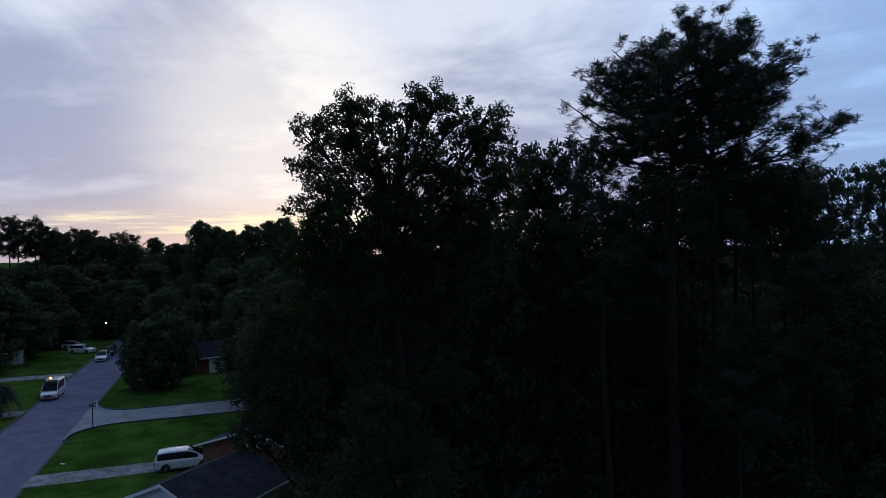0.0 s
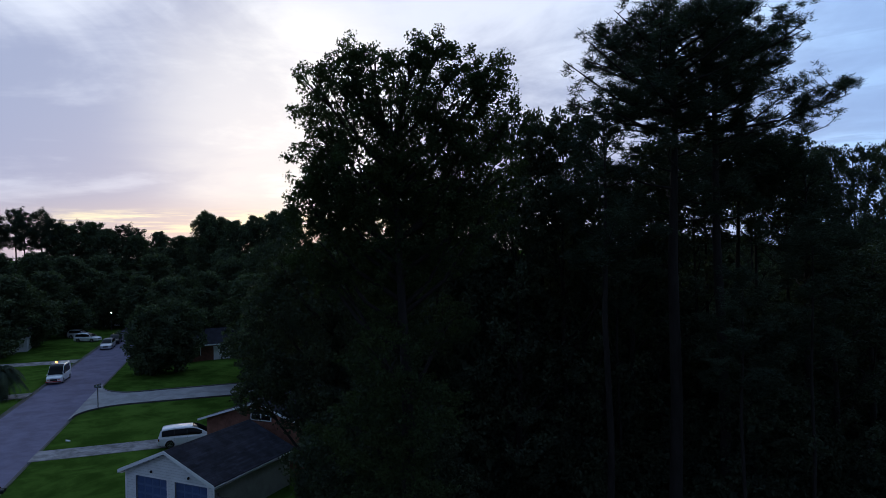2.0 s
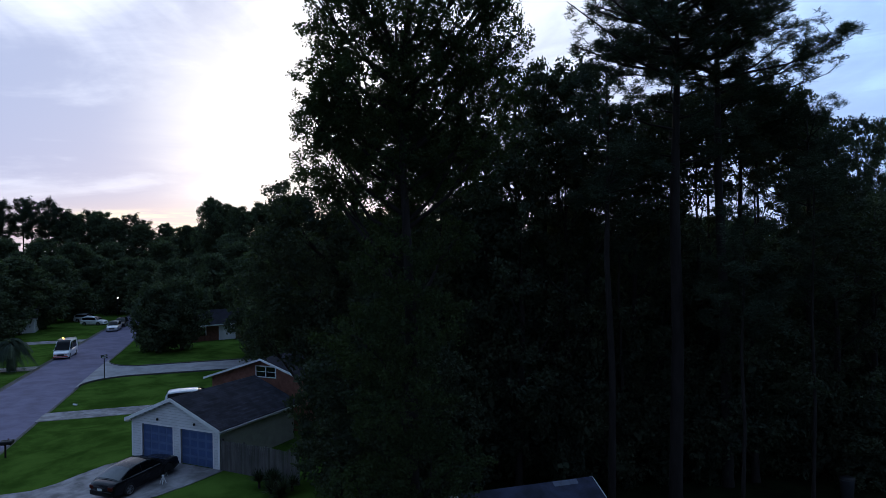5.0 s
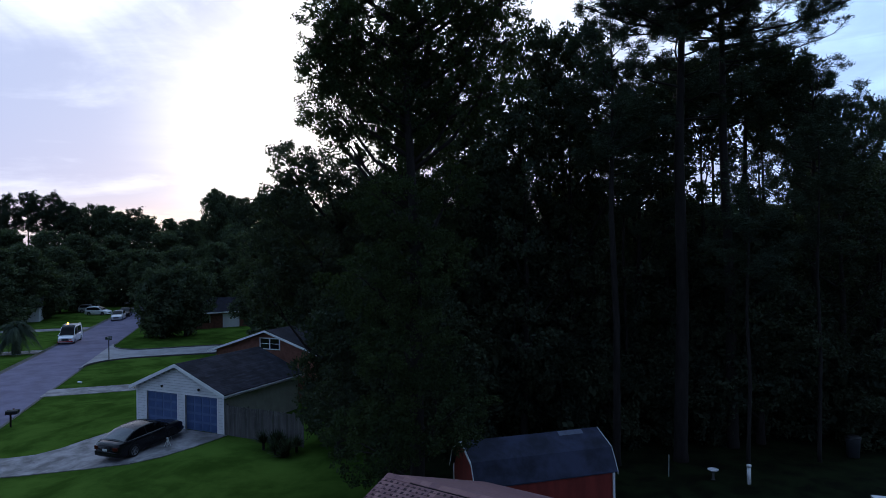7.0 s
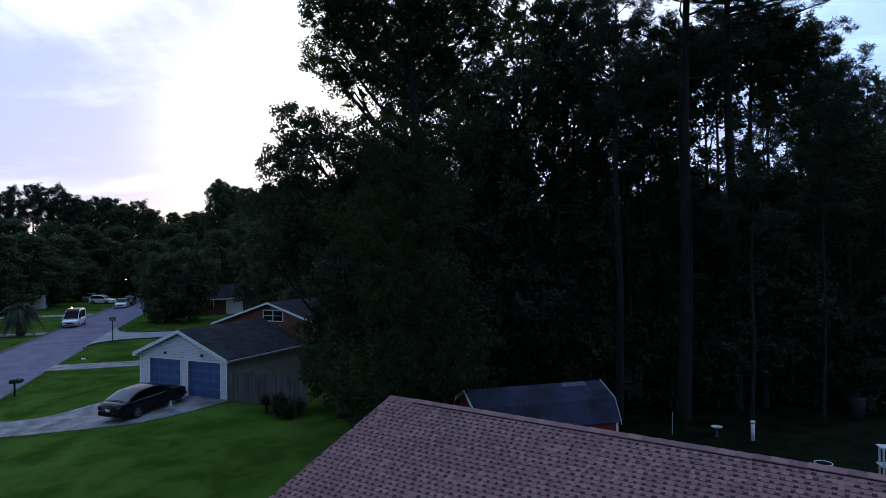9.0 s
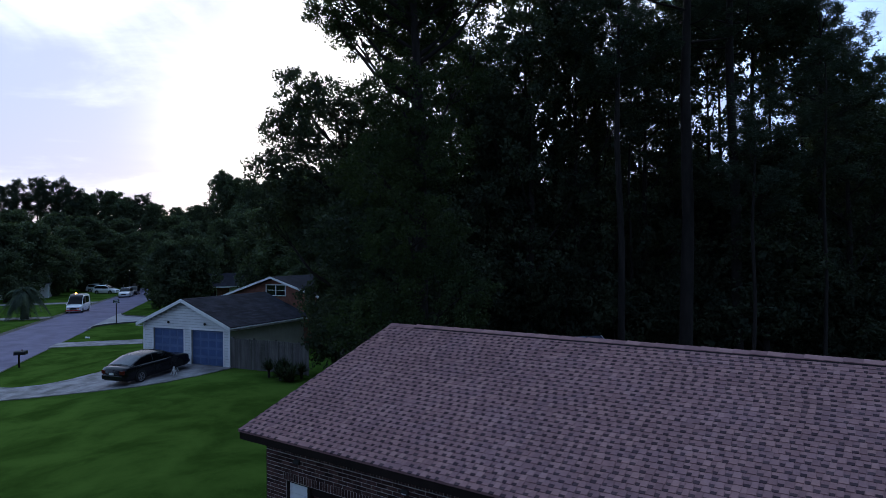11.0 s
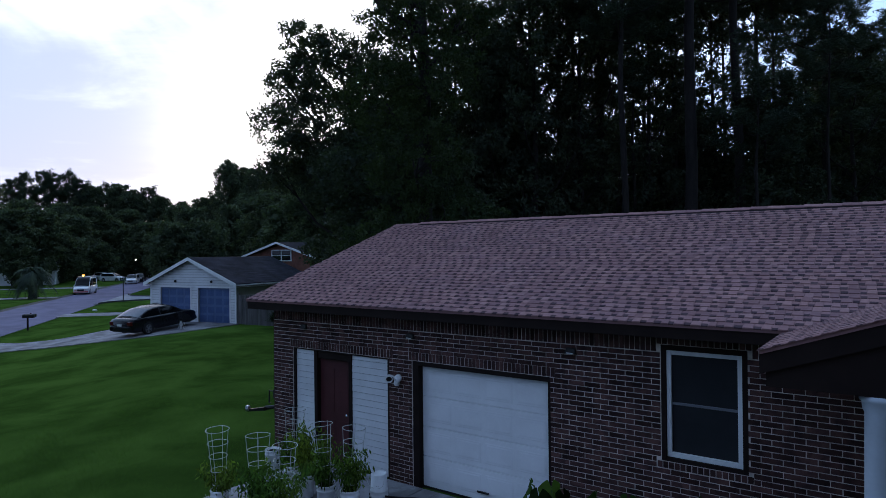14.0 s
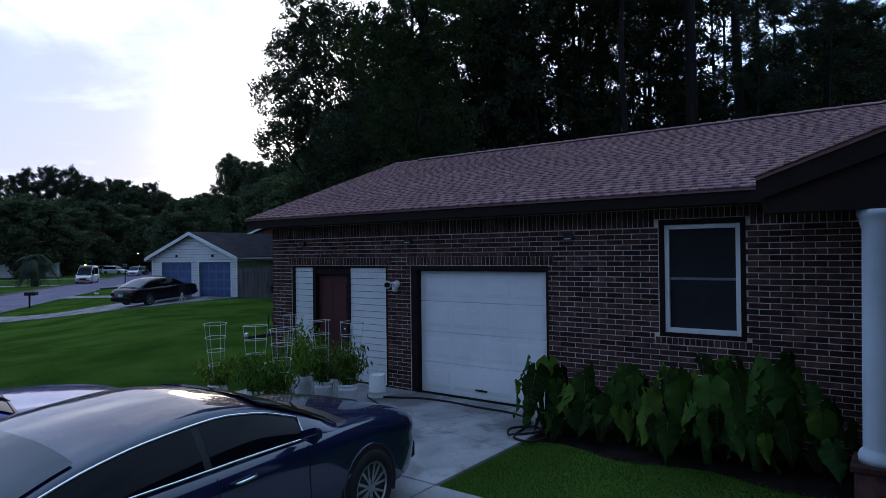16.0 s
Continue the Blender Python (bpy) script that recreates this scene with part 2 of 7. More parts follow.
FENCE_WOOD = surf("weathered_fence", (0.10, 0.095, 0.095), 0.9, 0.3, 3, 40, 0.4, rand=0.25, stretch=(1, 1, 0.15))
RED_PAINT = surf("red_shed_paint", (0.22, 0.035, 0.028), 0.7, 0.2, 2, 40, 0.1, stretch=(1, 1, 0.2))
SHED_ROOF = surf("slate_shingle", (0.024, 0.029, 0.054), 0.8, 0.55, 0.9, 60, 0.3)
RED_BRICK = surf("red_brick", (0.17, 0.075, 0.055), 0.9, 0.25, 3, 60, 0.4, rand=0.2)
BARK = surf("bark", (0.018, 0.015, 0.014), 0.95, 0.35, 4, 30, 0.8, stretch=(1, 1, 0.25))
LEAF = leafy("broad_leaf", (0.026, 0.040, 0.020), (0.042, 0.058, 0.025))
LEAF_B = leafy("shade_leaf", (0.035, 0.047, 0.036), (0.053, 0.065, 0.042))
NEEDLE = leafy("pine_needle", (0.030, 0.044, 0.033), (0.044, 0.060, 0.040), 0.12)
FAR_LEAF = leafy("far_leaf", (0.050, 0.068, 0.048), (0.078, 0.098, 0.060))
# turf tone darkened to hold the shade under the trees
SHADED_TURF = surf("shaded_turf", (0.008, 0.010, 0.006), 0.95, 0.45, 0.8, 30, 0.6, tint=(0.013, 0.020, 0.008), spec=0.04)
SOIL = surf("mulch", (0.012, 0.009, 0.008), 0.95, 0.4, 6, 50, 0.9, spec=0.04)
BLACK = surf("black_plastic", (0.012, 0.012, 0.013), 0.5, 0.2, 5, 60, 0.05)
RUBBER = surf("rubber", (0.015, 0.015, 0.016), 0.8, 0.2, 6, 60, 0.1)
STEEL = surf("galvanised_wire", (0.52, 0.54, 0.50), 0.55, 0.15, 8, 60, 0.05, metal=0.3)
CHROME = surf("chrome", (0.75, 0.76, 0.78), 0.12, 0.03, 3, 30, 0.0, metal=1.0)
ALLOY = surf("alloy", (0.40, 0.41, 0.43), 0.3, 0.1, 5, 30, 0.0, metal=0.9)
PAIL = surf("pail_plastic", (0.72, 0.73, 0.74), 0.45, 0.06, 6, 40, 0.03)
COLUMN_PAINT = surf("column_paint", (0.42, 0.46, 0.52), 0.55, 0.06, 2, 30, 0.04)
GLASS = glassy("window_glass")
SCREEN = surf("insect_screen", (0.020, 0.022, 0.026), 0.8, 0.15, 2, 200, 0.1, spec=0.2)
CAR_GLASS = glassy("car_glass", (0.003, 0.004, 0.006), 0.03, 1.24)
REAR_GLASS = glassy("coated_car_glass", (0.004, 0.006, 0.014), 0.04, 1.6)
NAVY = surf("navy_car_paint", (0.005, 0.010, 0.042), 0.35, 0.05, 2, 30, 0.0, spec=0.08, coat=1.0, coat_ior=1.7)
BLUE_CAR = surf("blue_car_paint", (0.010, 0.030, 0.24), 0.20, 0.05, 2, 30, 0.0, metal=0.3, coat=1.0, coat_ior=1.9)
BLACK_CAR = surf("black_car_paint", (0.007, 0.007, 0.010), 0.25, 0.05, 2, 30, 0.0, spec=0.15, coat=0.3)
WHITE_CAR = surf("white_car_paint", (0.72, 0.74, 0.78), 0.3, 0.04, 2, 30, 0.0, coat=0.8)
SILVER_CAR = surf("silver_car_paint", (0.5, 0.52, 0.56), 0.3, 0.04, 2, 30, 0.0, metal=0.5, coat=0.8)
BUMPER_RED = surf("red_bumper", (0.40, 0.015, 0.012), 0.5, 0.1, 4, 40, 0.05)
RED_LAMP = surf("red_lens", (0.075, 0.006, 0.006), 0.2, 0.05, 5, 40, 0.0)
AMBER_GLOW = lamp_glow("amber_beacon", (1.0, 0.38, 0.06), 6.0)
AMBER_LENS = surf("amber_lens", (0.55, 0.16, 0.03), 0.25, 0.05, 5, 40, 0.0)
STREET_GLOW = lamp_glow("porch_bulb", (1.0, 0.93, 0.8), 10.0)
EAR_LEAF = leafy("elephant_ear", (0.010, 0.026, 0.008), (0.026, 0.056, 0.011), 0.2, 0.75)
EAR_YOUNG = leafy("young_elephant_ear", (0.050, 0.100, 0.018), (0.085, 0.145, 0.026), 0.3, 0.3)
EAR_RIB = surf("leaf_rib", (0.020, 0.042, 0.013), 0.6, 0.15, 6, 40, 0.05)
TOMATO = leafy("pepper_leaf", (0.055, 0.110, 0.024), (0.150, 0.200, 0.034), 0.35, 0.6)
STEM = surf("green_stem", (0.06, 0.11, 0.03), 0.7, 0.2, 8, 60, 0.1)


# ---- mesh tools ----
class Shape:
    """Gathers corners and faces of one mesh."""

    def __init__(self):
        self.v, self.f = [], []

    def quad(self, *pts):
        i = len(self.v)
        self.v += [tuple(p) for p in pts]
        self.f.append(tuple(range(i, i + len(pts))))
        return self

    def hexa(self, p):
        """Eight corners: four below, four above, each anticlockwise."""
        i = len(self.v)
        self.v += [tuple(q) for q in p]
        self.f += [tuple(i + k for k in q) for q in ((3, 2, 1, 0), (4, 5, 6, 7), (0, 1, 5, 4), (1, 2, 6, 5), (2, 3, 7, 6), (3, 0, 4, 7))]
        return self

    def box(self, x0, y0, z0, x1, y1, z1):
        return self.hexa([(x0, y0, z0), (x1, y0, z0), (x1, y1, z0), (x0, y1, z0), (x0, y0, z1), (x1, y0, z1), (x1, y1, z1), (x0, y1, z1)])

    def tube(self, pts, radii, n=8, caps=True):
        """A round, tapered pipe through the points."""
        pts = [Vector(p) for p in pts]
        radii = radii if isinstance(radii, (list, tuple)) else [radii] * len(pts)
        start = len(self.v)
        side = None
        for k, p in enumerate(pts):
            d = (pts[min(k + 1, len(pts) - 1)] - pts[max(k - 1, 0)]).normalized()
            if side is None:
                side = d.cross((0, 0, 1)) if abs(d.z) < 0.9 else d.cross((1, 0, 0))
            side = (side - d * side.dot(d)).normalized()
            other = d.cross(side)
            for j in range(n):
                a = 2 * math.pi * j / n
                self.v.append(tuple(p + (side * math.cos(a) + other * math.sin(a)) * radii[k]))
        for k in range(len(pts) - 1):
            for j in range(n):
                a, b = start + k * n + j, start + k * n + (j + 1) % n
                self.f.append((a, b, b + n, a + n))
        if caps:
            self.f.append(tuple(start + j for j in reversed(range(n))))
            self.f.append(tuple(start + (len(pts) - 1) * n + j for j in range(n)))
        return self

    def ring(self, centre, radius, thick, n=24, m=6, ux=(1, 0, 0), uy=(0, 1, 0)):
        c, ux, uy = Vector(centre), Vector(ux), Vector(uy)
        up_ = ux.cross(uy)
        start = len(self.v)
        for i in range(n):
            a = 2 * math.pi * i / n
            r = ux * math.cos(a) + uy * math.sin(a)
            for j in range(m):
                b = 2 * math.pi * j / m
                self.v.append(tuple(c + r * (radius + thick * math.cos(b)) + up_ * thick * math.sin(b)))
        for i in range(n):
            for j in range(m):
                a, b = start + i * m, start + ((i + 1) % n) * m
                self.f.append((a + j, b + j, b + (j + 1) % m, a + (j + 1) % m))
        return self

    def lathe(self, profile, n=24, centre=(0, 0, 0)):
        """Turns a profile of (radius, height) round the upright axis."""
        start, cx = len(self.v), Vector(centre)
        for r, z in profile:
            for j in range(n):
                a = 2 * math.pi * j / n
                self.v.append((cx.x + r * math.cos(a), cx.y + r * math.sin(a), cx.z + z))
        for k in range(len(profile) - 1):
            for j in range(n):
                a, b = start + k * n + j, start + k * n + (j + 1) % n
                self.f.append((a, b, b + n, a + n))
        self.f.append(tuple(start + j for j in reversed(range(n))))
        self.f.append(tuple(start + (len(profile) - 1) * n + j for j in range(n)))
        return self

    def loft(self, rows, closed=True, caps=True):
        """Skins rows of equally many points."""
        start, n = len(self.v), len(rows[0])
        for r in rows:
            self.v += [tuple(p) for p in r]
        for k in range(len(rows) - 1):
            for j in range(n if closed else n - 1):
                a, b = start + k * n + j, start + k * n + (j + 1) % n
                self.f.append((a, b, b + n, a + n))
        if caps and closed:
            self.f.append(tuple(start + j for j in reversed(range(n))))
            self.f.append(tuple(start + (len(rows) - 1) * n + j for j in range(n)))
        return self

    def mesh(self, name, material, smooth=False):
        me = bpy.data.meshes.new(name)
        me.from_pydata(self.v, [], self.f)
        me.materials.append(material)
        if smooth:
            me.polygons.foreach_set("use_smooth", [True] * len(me.polygons))
        me.update()
        return me


def part(name, shape, material, parent=None, label="", at=None, smooth=False, bevel=0.0):
    """Links a shape as one mesh, under a thing where one is given."""
    ob = new(name, shape.mesh(name, material, smooth))
    if parent:
        ob.parent = parent
    if at is not None:
        ob.matrix_basis = at
    if label:
        ob["label"] = label
    if bevel:
        mod = ob.modifiers.new("bevel", "BEVEL")
        mod.width, mod.segments, mod.limit_method = bevel, 2, "ANGLE"
    return ob


def thing(name, at, label, category, group="", kind=""):
    ob = new(name)
    ob.empty_display_size = 0.2
    ob.matrix_basis = at
    return tagged(ob, label, category, group, kind)


def cloud_mesh(name, corners, per, material):
    """One mesh of many separate small faces, from an array of their corners."""
    corners = np.asarray(corners, dtype=np.float32).reshape(-1, 3)
    count = len(corners) // per
    me = bpy.data.meshes.new(name)
    me.vertices.add(len(corners))
    me.vertices.foreach_set("co", corners.ravel())
    me.loops.add(len(corners))
    me.loops.foreach_set("vertex_index", np.arange(len(corners), dtype=np.int32))
    me.polygons.add(count)
    me.polygons.foreach_set("loop_start", np.arange(0, len(corners), per, dtype=np.int32))
    me.materials.append(material)
    me.update(calc_edges=True)
    return me

# ---- ground, road, drives ----
ROAD_N, ROAD_D = (0.602, 0.799), (-0.799, 0.602)       # across the road, and along it away from the house
NEAR_KERB, FAR_KERB = -18.7, -26.4


def ease(t):
    t = min(1.0, max(0.0, t))
    return t * t * (3 - 2 * t)


def on_road(u, s):
    """A plan point from the way along the road and the way across it."""
    return ROAD_D[0] * u + ROAD_N[0] * s, ROAD_D[1] * u + ROAD_N[1] * s


def level(x, y):
    """The height of the lawn: flat at the house, falling to the road."""
    s, u = ROAD_N[0] * x + ROAD_N[1] * y, ROAD_D[0] * x + ROAD_D[1] * y
    return -0.15 * ease((-3 - x) / 22) - 1.0 * max(ease((-5 - s) / 13), ease((u - 37) / 12)) + 0.03 * noise.noise((x * 0.15, y * 0.15, 0)) * ease(abs(x) / 6 - 0.6)


def make_ground():
    near = list(np.arange(-80, 200.1, 2.0))
    us = [-2600, -1200, -600, -300, -180, -120, *near, 230, 270, 330, 420, 600, 1200, 2600]
    ss = [-2600, -1200, -600, -300, -160, -100, *np.arange(-70, -27, 2.0), FAR_KERB - 0.02, FAR_KERB + 0.02, -22.4, NEAR_KERB - 0.02, NEAR_KERB + 0.02, *np.arange(-17, 60.1, 1.5), 80, 120, 180, 300, 600, 1200, 2600]
    sh = Shape()
    rows = []
    for u in us:
        row = []
        for s in ss:
            x, y = on_road(u, s)
            z = level(x, y) if -90 < u < 240 and abs(s) < 90 else -1.15 if u > 45 or s < -18 else 0.0
            if FAR_KERB < s < NEAR_KERB:
                z = -1.45
            elif s <= FAR_KERB or abs(s - NEAR_KERB) < 0.1:
                z = -1.15
            row.append((x, y, z))
        rows.append(row)
    sh.loft(rows, closed=False)
    tagged(part("ground", sh, GRASS, smooth=True), "mown green lawn falling gently to the street", "lawn", kind="structure")


make_ground()


def drape(name, left, right, material, label, lift=0.03, cuts=6):
    """A paved strip between two plan lines, laid on the lawn."""
    sh, rows = Shape(), []
    for (ax, ay), (bx, by) in zip(left, right):
        rows.append([(ax + (bx - ax) * k / cuts, ay + (by - ay) * k / cuts, level(ax + (bx - ax) * k / cuts, ay + (by - ay) * k / cuts) + lift) for k in range(cuts + 1)])
    sh.loft(rows, closed=False)
    for k in range(len(rows) - 1):          # the slab's sides
        for j in (0, -1):
            a, b = rows[k][j], rows[k + 1][j]
            sh.quad(a, b, (b[0], b[1], b[2] - 0.12), (a[0], a[1], a[2] - 0.12))
    return tagged(part(name, sh, material), label, "driveway", kind="structure")


def strip(u0, u1, s0, s1, steps=8):
    """Two plan lines for drape(), from one end to the other across the road's direction."""
    left = [on_road(u0, s0 + (s1 - s0) * k / steps) for k in range(steps + 1)]
    right = [on_road(u1, s0 + (s1 - s0) * k / steps) for k in range(steps + 1)]
    return left, right


def make_road():
    sh = Shape()
    rows = []
    for u in np.arange(-80, 260.1, 5.0):
        row = []
        for k in range(7):
            s = FAR_KERB + 0.3 + (NEAR_KERB - FAR_KERB - 0.6) * k / 6
            row.append((*on_road(u, s), -1.28 + 0.06 * (1 - ((k - 3) / 3) ** 2)))
        rows.append(row)
    sh.loft(rows, closed=False)
    tagged(part("road", sh, ASPHALT, smooth=True), "grey asphalt residential street with a slight crown", "road", kind="structure")
    for name, s, sign in (("kerb_near", NEAR_KERB, 1), ("kerb_far", FAR_KERB, -1)):
        k = Shape()
        prof = [(-0.34, -1.285), (-0.10, -1.27), (-0.02, -1.17), (0.12, -1.13), (0.12, -1.3), (-0.34, -1.35)]
        k.loft([[(*on_road(u, s + sign * a), z) for a, z in prof] for u in np.arange(-80, 260.1, 5.0)])
        tagged(part(name, k, KERB), "concrete kerb and gutter along the street, gutter shadow painted in", "kerb", kind="structure")


make_road()

# side street with rounded corners
SIDE_A, SIDE_B = 69.6, 76.2


def flare(r):
    return [(NEAR_KERB - 0.3, r + 0.6)] + [(NEAR_KERB + 4.6 * (1 - math.cos(a)), r * (1 - math.sin(a))) for a in np.linspace(0, math.pi / 2, 10)]


sa = [on_road(SIDE_A - w, s) for s, w in flare(4.4)] + [on_road(SIDE_A, s) for s in np.arange(-12, 22, 3.0)]
sb = [on_road(SIDE_B + w, s) for s, w in flare(6.4)] + [on_road(SIDE_B, s) for s in np.arange(-12, 22, 3.0)]
drape("side_street", sa, sb, SIDE_PAVING, "pale grey side street leaving the road", 0.04, 8)
for edge_line, grow in ((sa, -0.15), (sb, 0.15)):
    k, rows = Shape(), []
    for (x, y) in edge_line[1:]:
        rows.append([(x, y, level(x, y) - 0.05), (x, y, level(x, y) + 0.15), (x + ROAD_D[0] * grow, y + ROAD_D[1] * grow, level(x, y) + 0.15), (x + ROAD_D[0] * grow, y + ROAD_D[1] * grow, level(x, y) - 0.05)])
    k.loft(rows)
    tagged(part("kerb_side", k, KERB), "concrete kerb rounding the street corner, gutter shadow painted in", "kerb", kind="structure")

drape("driveway_middle", *strip(50.6, 53.6, NEAR_KERB - 0.2, -1.0), DRIVE, "narrow grey concrete drive between two lawns")
drape("driveway_neighbour",
      [(-33.3, 13.6), (-34.0, 12.2), (-34.0, 10.6), (-33.9, 9.2), (-34.3, 8.0), (-35.6, 6.9), (-37.2, 6.3), (-39.5, 6.3)],
      [(-25.7, 14.9), (-25.4, 12.5), (-25.5, 10.6), (-26.2, 9.2), (-27.8, 8.0), (-30.2, 6.5), (-32.4, 5.0), (-34.6, 2.7)],
      DRIVE, "cracked pale concrete drive curving to the double garage", 0.035)
drape("driveway_across", *strip(103.6, 107.0, FAR_KERB, -44.0), DRIVE, "pale concrete drive across the street")
drape("driveway_palm", *strip(78.0, 81.0, FAR_KERB, -48.0), DRIVE, "pale concrete drive beside the palm")

drape("driveway_street", [(-2.72, y) for y in (-14.0, -16.0, -18.0, -20.0, -21.5)], [(2.86, y) for y in (-14.0, -16.5, -19.5, -23.0, -25.8)], CONCRETE, "pale concrete drive running down to the street")

# concrete apron and walk in front of the garage
apron = Shape()
for x0, y0, x1, y1 in ((-2.72, -3.3, 0.06, 0.0), (0.08, -3.3, 2.86, 0.0), (-2.72, -7.4, 0.06, -3.32), (0.08, -7.4, 2.86, -3.32), (-2.72, -14.0, 0.06, -7.42), (0.08, -14.0, 2.86, -7.42), (2.88, -4.7, 5.4, -3.32), (5.42, -4.7, 8.2, -3.32)):
    apron.box(x0, y0, -0.12, x1, y1, 0.035)
tagged(part("driveway_own", apron, CONCRETE, bevel=0.012), "stained pale concrete apron before the garage door", "driveway", kind="structure")
bed = Shape()
rows = []
for i in range(16):
    x = 2.9 + 3.6 * i / 15
    rows.append([(x, -1.35 + 0.12 * math.sin(i * 0.9), 0.0), (x, -1.1, 0.05), (x, -0.5, 0.07 + 0.02 * math.sin(i * 2.1)), (x, -0.02, 0.06)])
bed.loft(rows, closed=False)
tagged(part("planting_bed", bed, SOIL, smooth=True), "dark mulched bed along the brick wall", "bed", kind="structure")

# ---- the brick house ----
rng = random.Random(5)
PITCH = math.atan2(4.85 - 3.17, 4.379 + 0.426)
EAVE_Y, EAVE_Z, RIDGE_Y, RIDGE_Z, ROOF_L, ROOF_R = -0.426, 3.17, 4.379, 4.85, -4.22, 13.0
WALL_L, WALL_R, WALL_B, WALL_T = -3.88, 12.6, 8.3, 3.02
OPENINGS = ((-3.28, 0.0, -0.69, 2.20), (-0.16, 0.0, 2.50, 2.21), (4.14, 1.28, 5.21, 2.83))

house = thing("house", pose(0, 0, 0), "single-storey dark brick house with a brown shingle roof", "house")


def wall_with_openings(y0, y1):
    """The wall's body as one skin, with its openings cut through."""
    xs = sorted({WALL_L + 0.01, WALL_R, *[o[0] for o in OPENINGS], *[o[2] for o in OPENINGS]})
    zs = sorted({0.0, WALL_T, *[o[1] for o in OPENINGS], *[o[3] for o in OPENINGS]})

    def solid(i, j):
        if not (0 <= i < len(xs) - 1 and 0 <= j < len(zs) - 1):
            return False
        x, z = (xs[i] + xs[i + 1]) / 2, (zs[j] + zs[j + 1]) / 2
        return not any(o[0] < x < o[2] and o[1] < z < o[3] for o in OPENINGS)

    sh = Shape()
    sh.v = [(x, y, z) for y in (y0, y1) for z in zs for x in xs]
    nx, layer = len(xs), len(xs) * len(zs)
    for j in range(len(zs) - 1):
        for i in range(nx - 1):
            if not solid(i, j):
                continue
            a, b, c, d = j * nx + i, j * nx + i + 1, (j + 1) * nx + i + 1, (j + 1) * nx + i
            sh.f += [(a, b, c, d), (d + layer, c + layer, b + layer, a + layer)]
            for (p, q), (di, dj) in (((a, b), (0, -1)), ((b, c), (1, 0)), ((c, d), (0, 1)), ((d, a), (-1, 0))):
                if not solid(i + di, j + dj):
                    sh.f.append((q, p, p + layer, q + layer))
    return sh


front_wall = part("wall", wall_with_openings(0.005, 0.24), MORTAR, house, "dark brown brick wall with pale joints")
rest = Shape()
rest.box(WALL_L, 0.24, 0, WALL_L + 0.24, WALL_B, WALL_T).box(WALL_R - 0.24, 0.24, 0, WALL_R, WALL_B, WALL_T).box(WALL_L, WALL_B, 0, WALL_R, WALL_B + 0.24, WALL_T)
for k in (WALL_L, WALL_R - 0.24):          # gable ends
    rest.hexa([(k, 0.0, WALL_T), (k + 0.24, 0.0, WALL_T), (k + 0.24, 8.5, WALL_T), (k, 8.5, WALL_T), (k, 4.3, RIDGE_Z - 0.25), (k + 0.24, 4.3, RIDGE_Z - 0.25), (k + 0.24, 4.4, RIDGE_Z - 0.25), (k, 4.4, RIDGE_Z - 0.25)])
part("side_wall", rest, RED_BRICK, house)

# roof deck, soffit and fascia
deck = Shape()
deck.hexa([(ROOF_L, EAVE_Y, EAVE_Z - 0.05), (ROOF_R, EAVE_Y, EAVE_Z - 0.05), (ROOF_R, RIDGE_Y, RIDGE_Z - 0.05), (ROOF_L, RIDGE_Y, RIDGE_Z - 0.05),
           (ROOF_L, EAVE_Y, EAVE_Z - 0.012), (ROOF_R, EAVE_Y, EAVE_Z - 0.012), (ROOF_R, RIDGE_Y, RIDGE_Z - 0.012), (ROOF_L, RIDGE_Y, RIDGE_Z - 0.012)])
deck.hexa([(ROOF_L, RIDGE_Y, RIDGE_Z - 0.05), (ROOF_R, RIDGE_Y, RIDGE_Z - 0.05), (ROOF_R, 9.2, EAVE_Z - 0.05), (ROOF_L, 9.2, EAVE_Z - 0.05),
           (ROOF_L, RIDGE_Y, RIDGE_Z - 0.012), (ROOF_R, RIDGE_Y, RIDGE_Z - 0.012), (ROOF_R, 9.2, EAVE_Z - 0.012), (ROOF_L, 9.2, EAVE_Z - 0.012)])
roof = part("roof", deck, SHINGLE, house, "brown and mauve asphalt shingle roof")
trim = Shape()
trim.box(ROOF_L + 0.02, EAVE_Y + 0.02, EAVE_Z - 0.20, 5.66, EAVE_Y + 0.045, EAVE_Z - 0.035)
part("fascia", trim, BROWN_TRIM, house, bevel=0.004)
soffit = Shape()
soffit.box(ROOF_L + 0.03, EAVE_Y + 0.046, EAVE_Z - 0.19, WALL_R, -0.001, EAVE_Z - 0.17)
part("soffit", soffit, BROWN_TRIM, house)
rake = Shape()
for y0, z0, y1, z1 in ((EAVE_Y + 0.02, EAVE_Z, RIDGE_Y, RIDGE_Z), (RIDGE_Y, RIDGE_Z, 9.2, EAVE_Z)):
    rake.hexa([(ROOF_L + 0.015, y0, z0 - 0.2), (ROOF_L + 0.04, y0, z0 - 0.2), (ROOF_L + 0.04, y1, z1 - 0.2), (ROOF_L + 0.015, y1, z1 - 0.2),
               (ROOF_L + 0.015, y0, z0 - 0.05), (ROOF_L + 0.04, y0, z0 - 0.05), (ROOF_L + 0.04, y1, z1 - 0.05), (ROOF_L + 0.015, y1, z1 - 0.05)])
part("rake_board", rake, BROWN_TRIM, house)
vent = Shape().box(-3.35, RIDGE_Y - 0.155, RIDGE_Z - 0.10, ROOF_R, RIDGE_Y + 0.155, RIDGE_Z - 0.034)
part("ridge_vent", vent, RIDGE_DARK, house, "dark ridge vent under the cap shingles")
x = ROOF_L
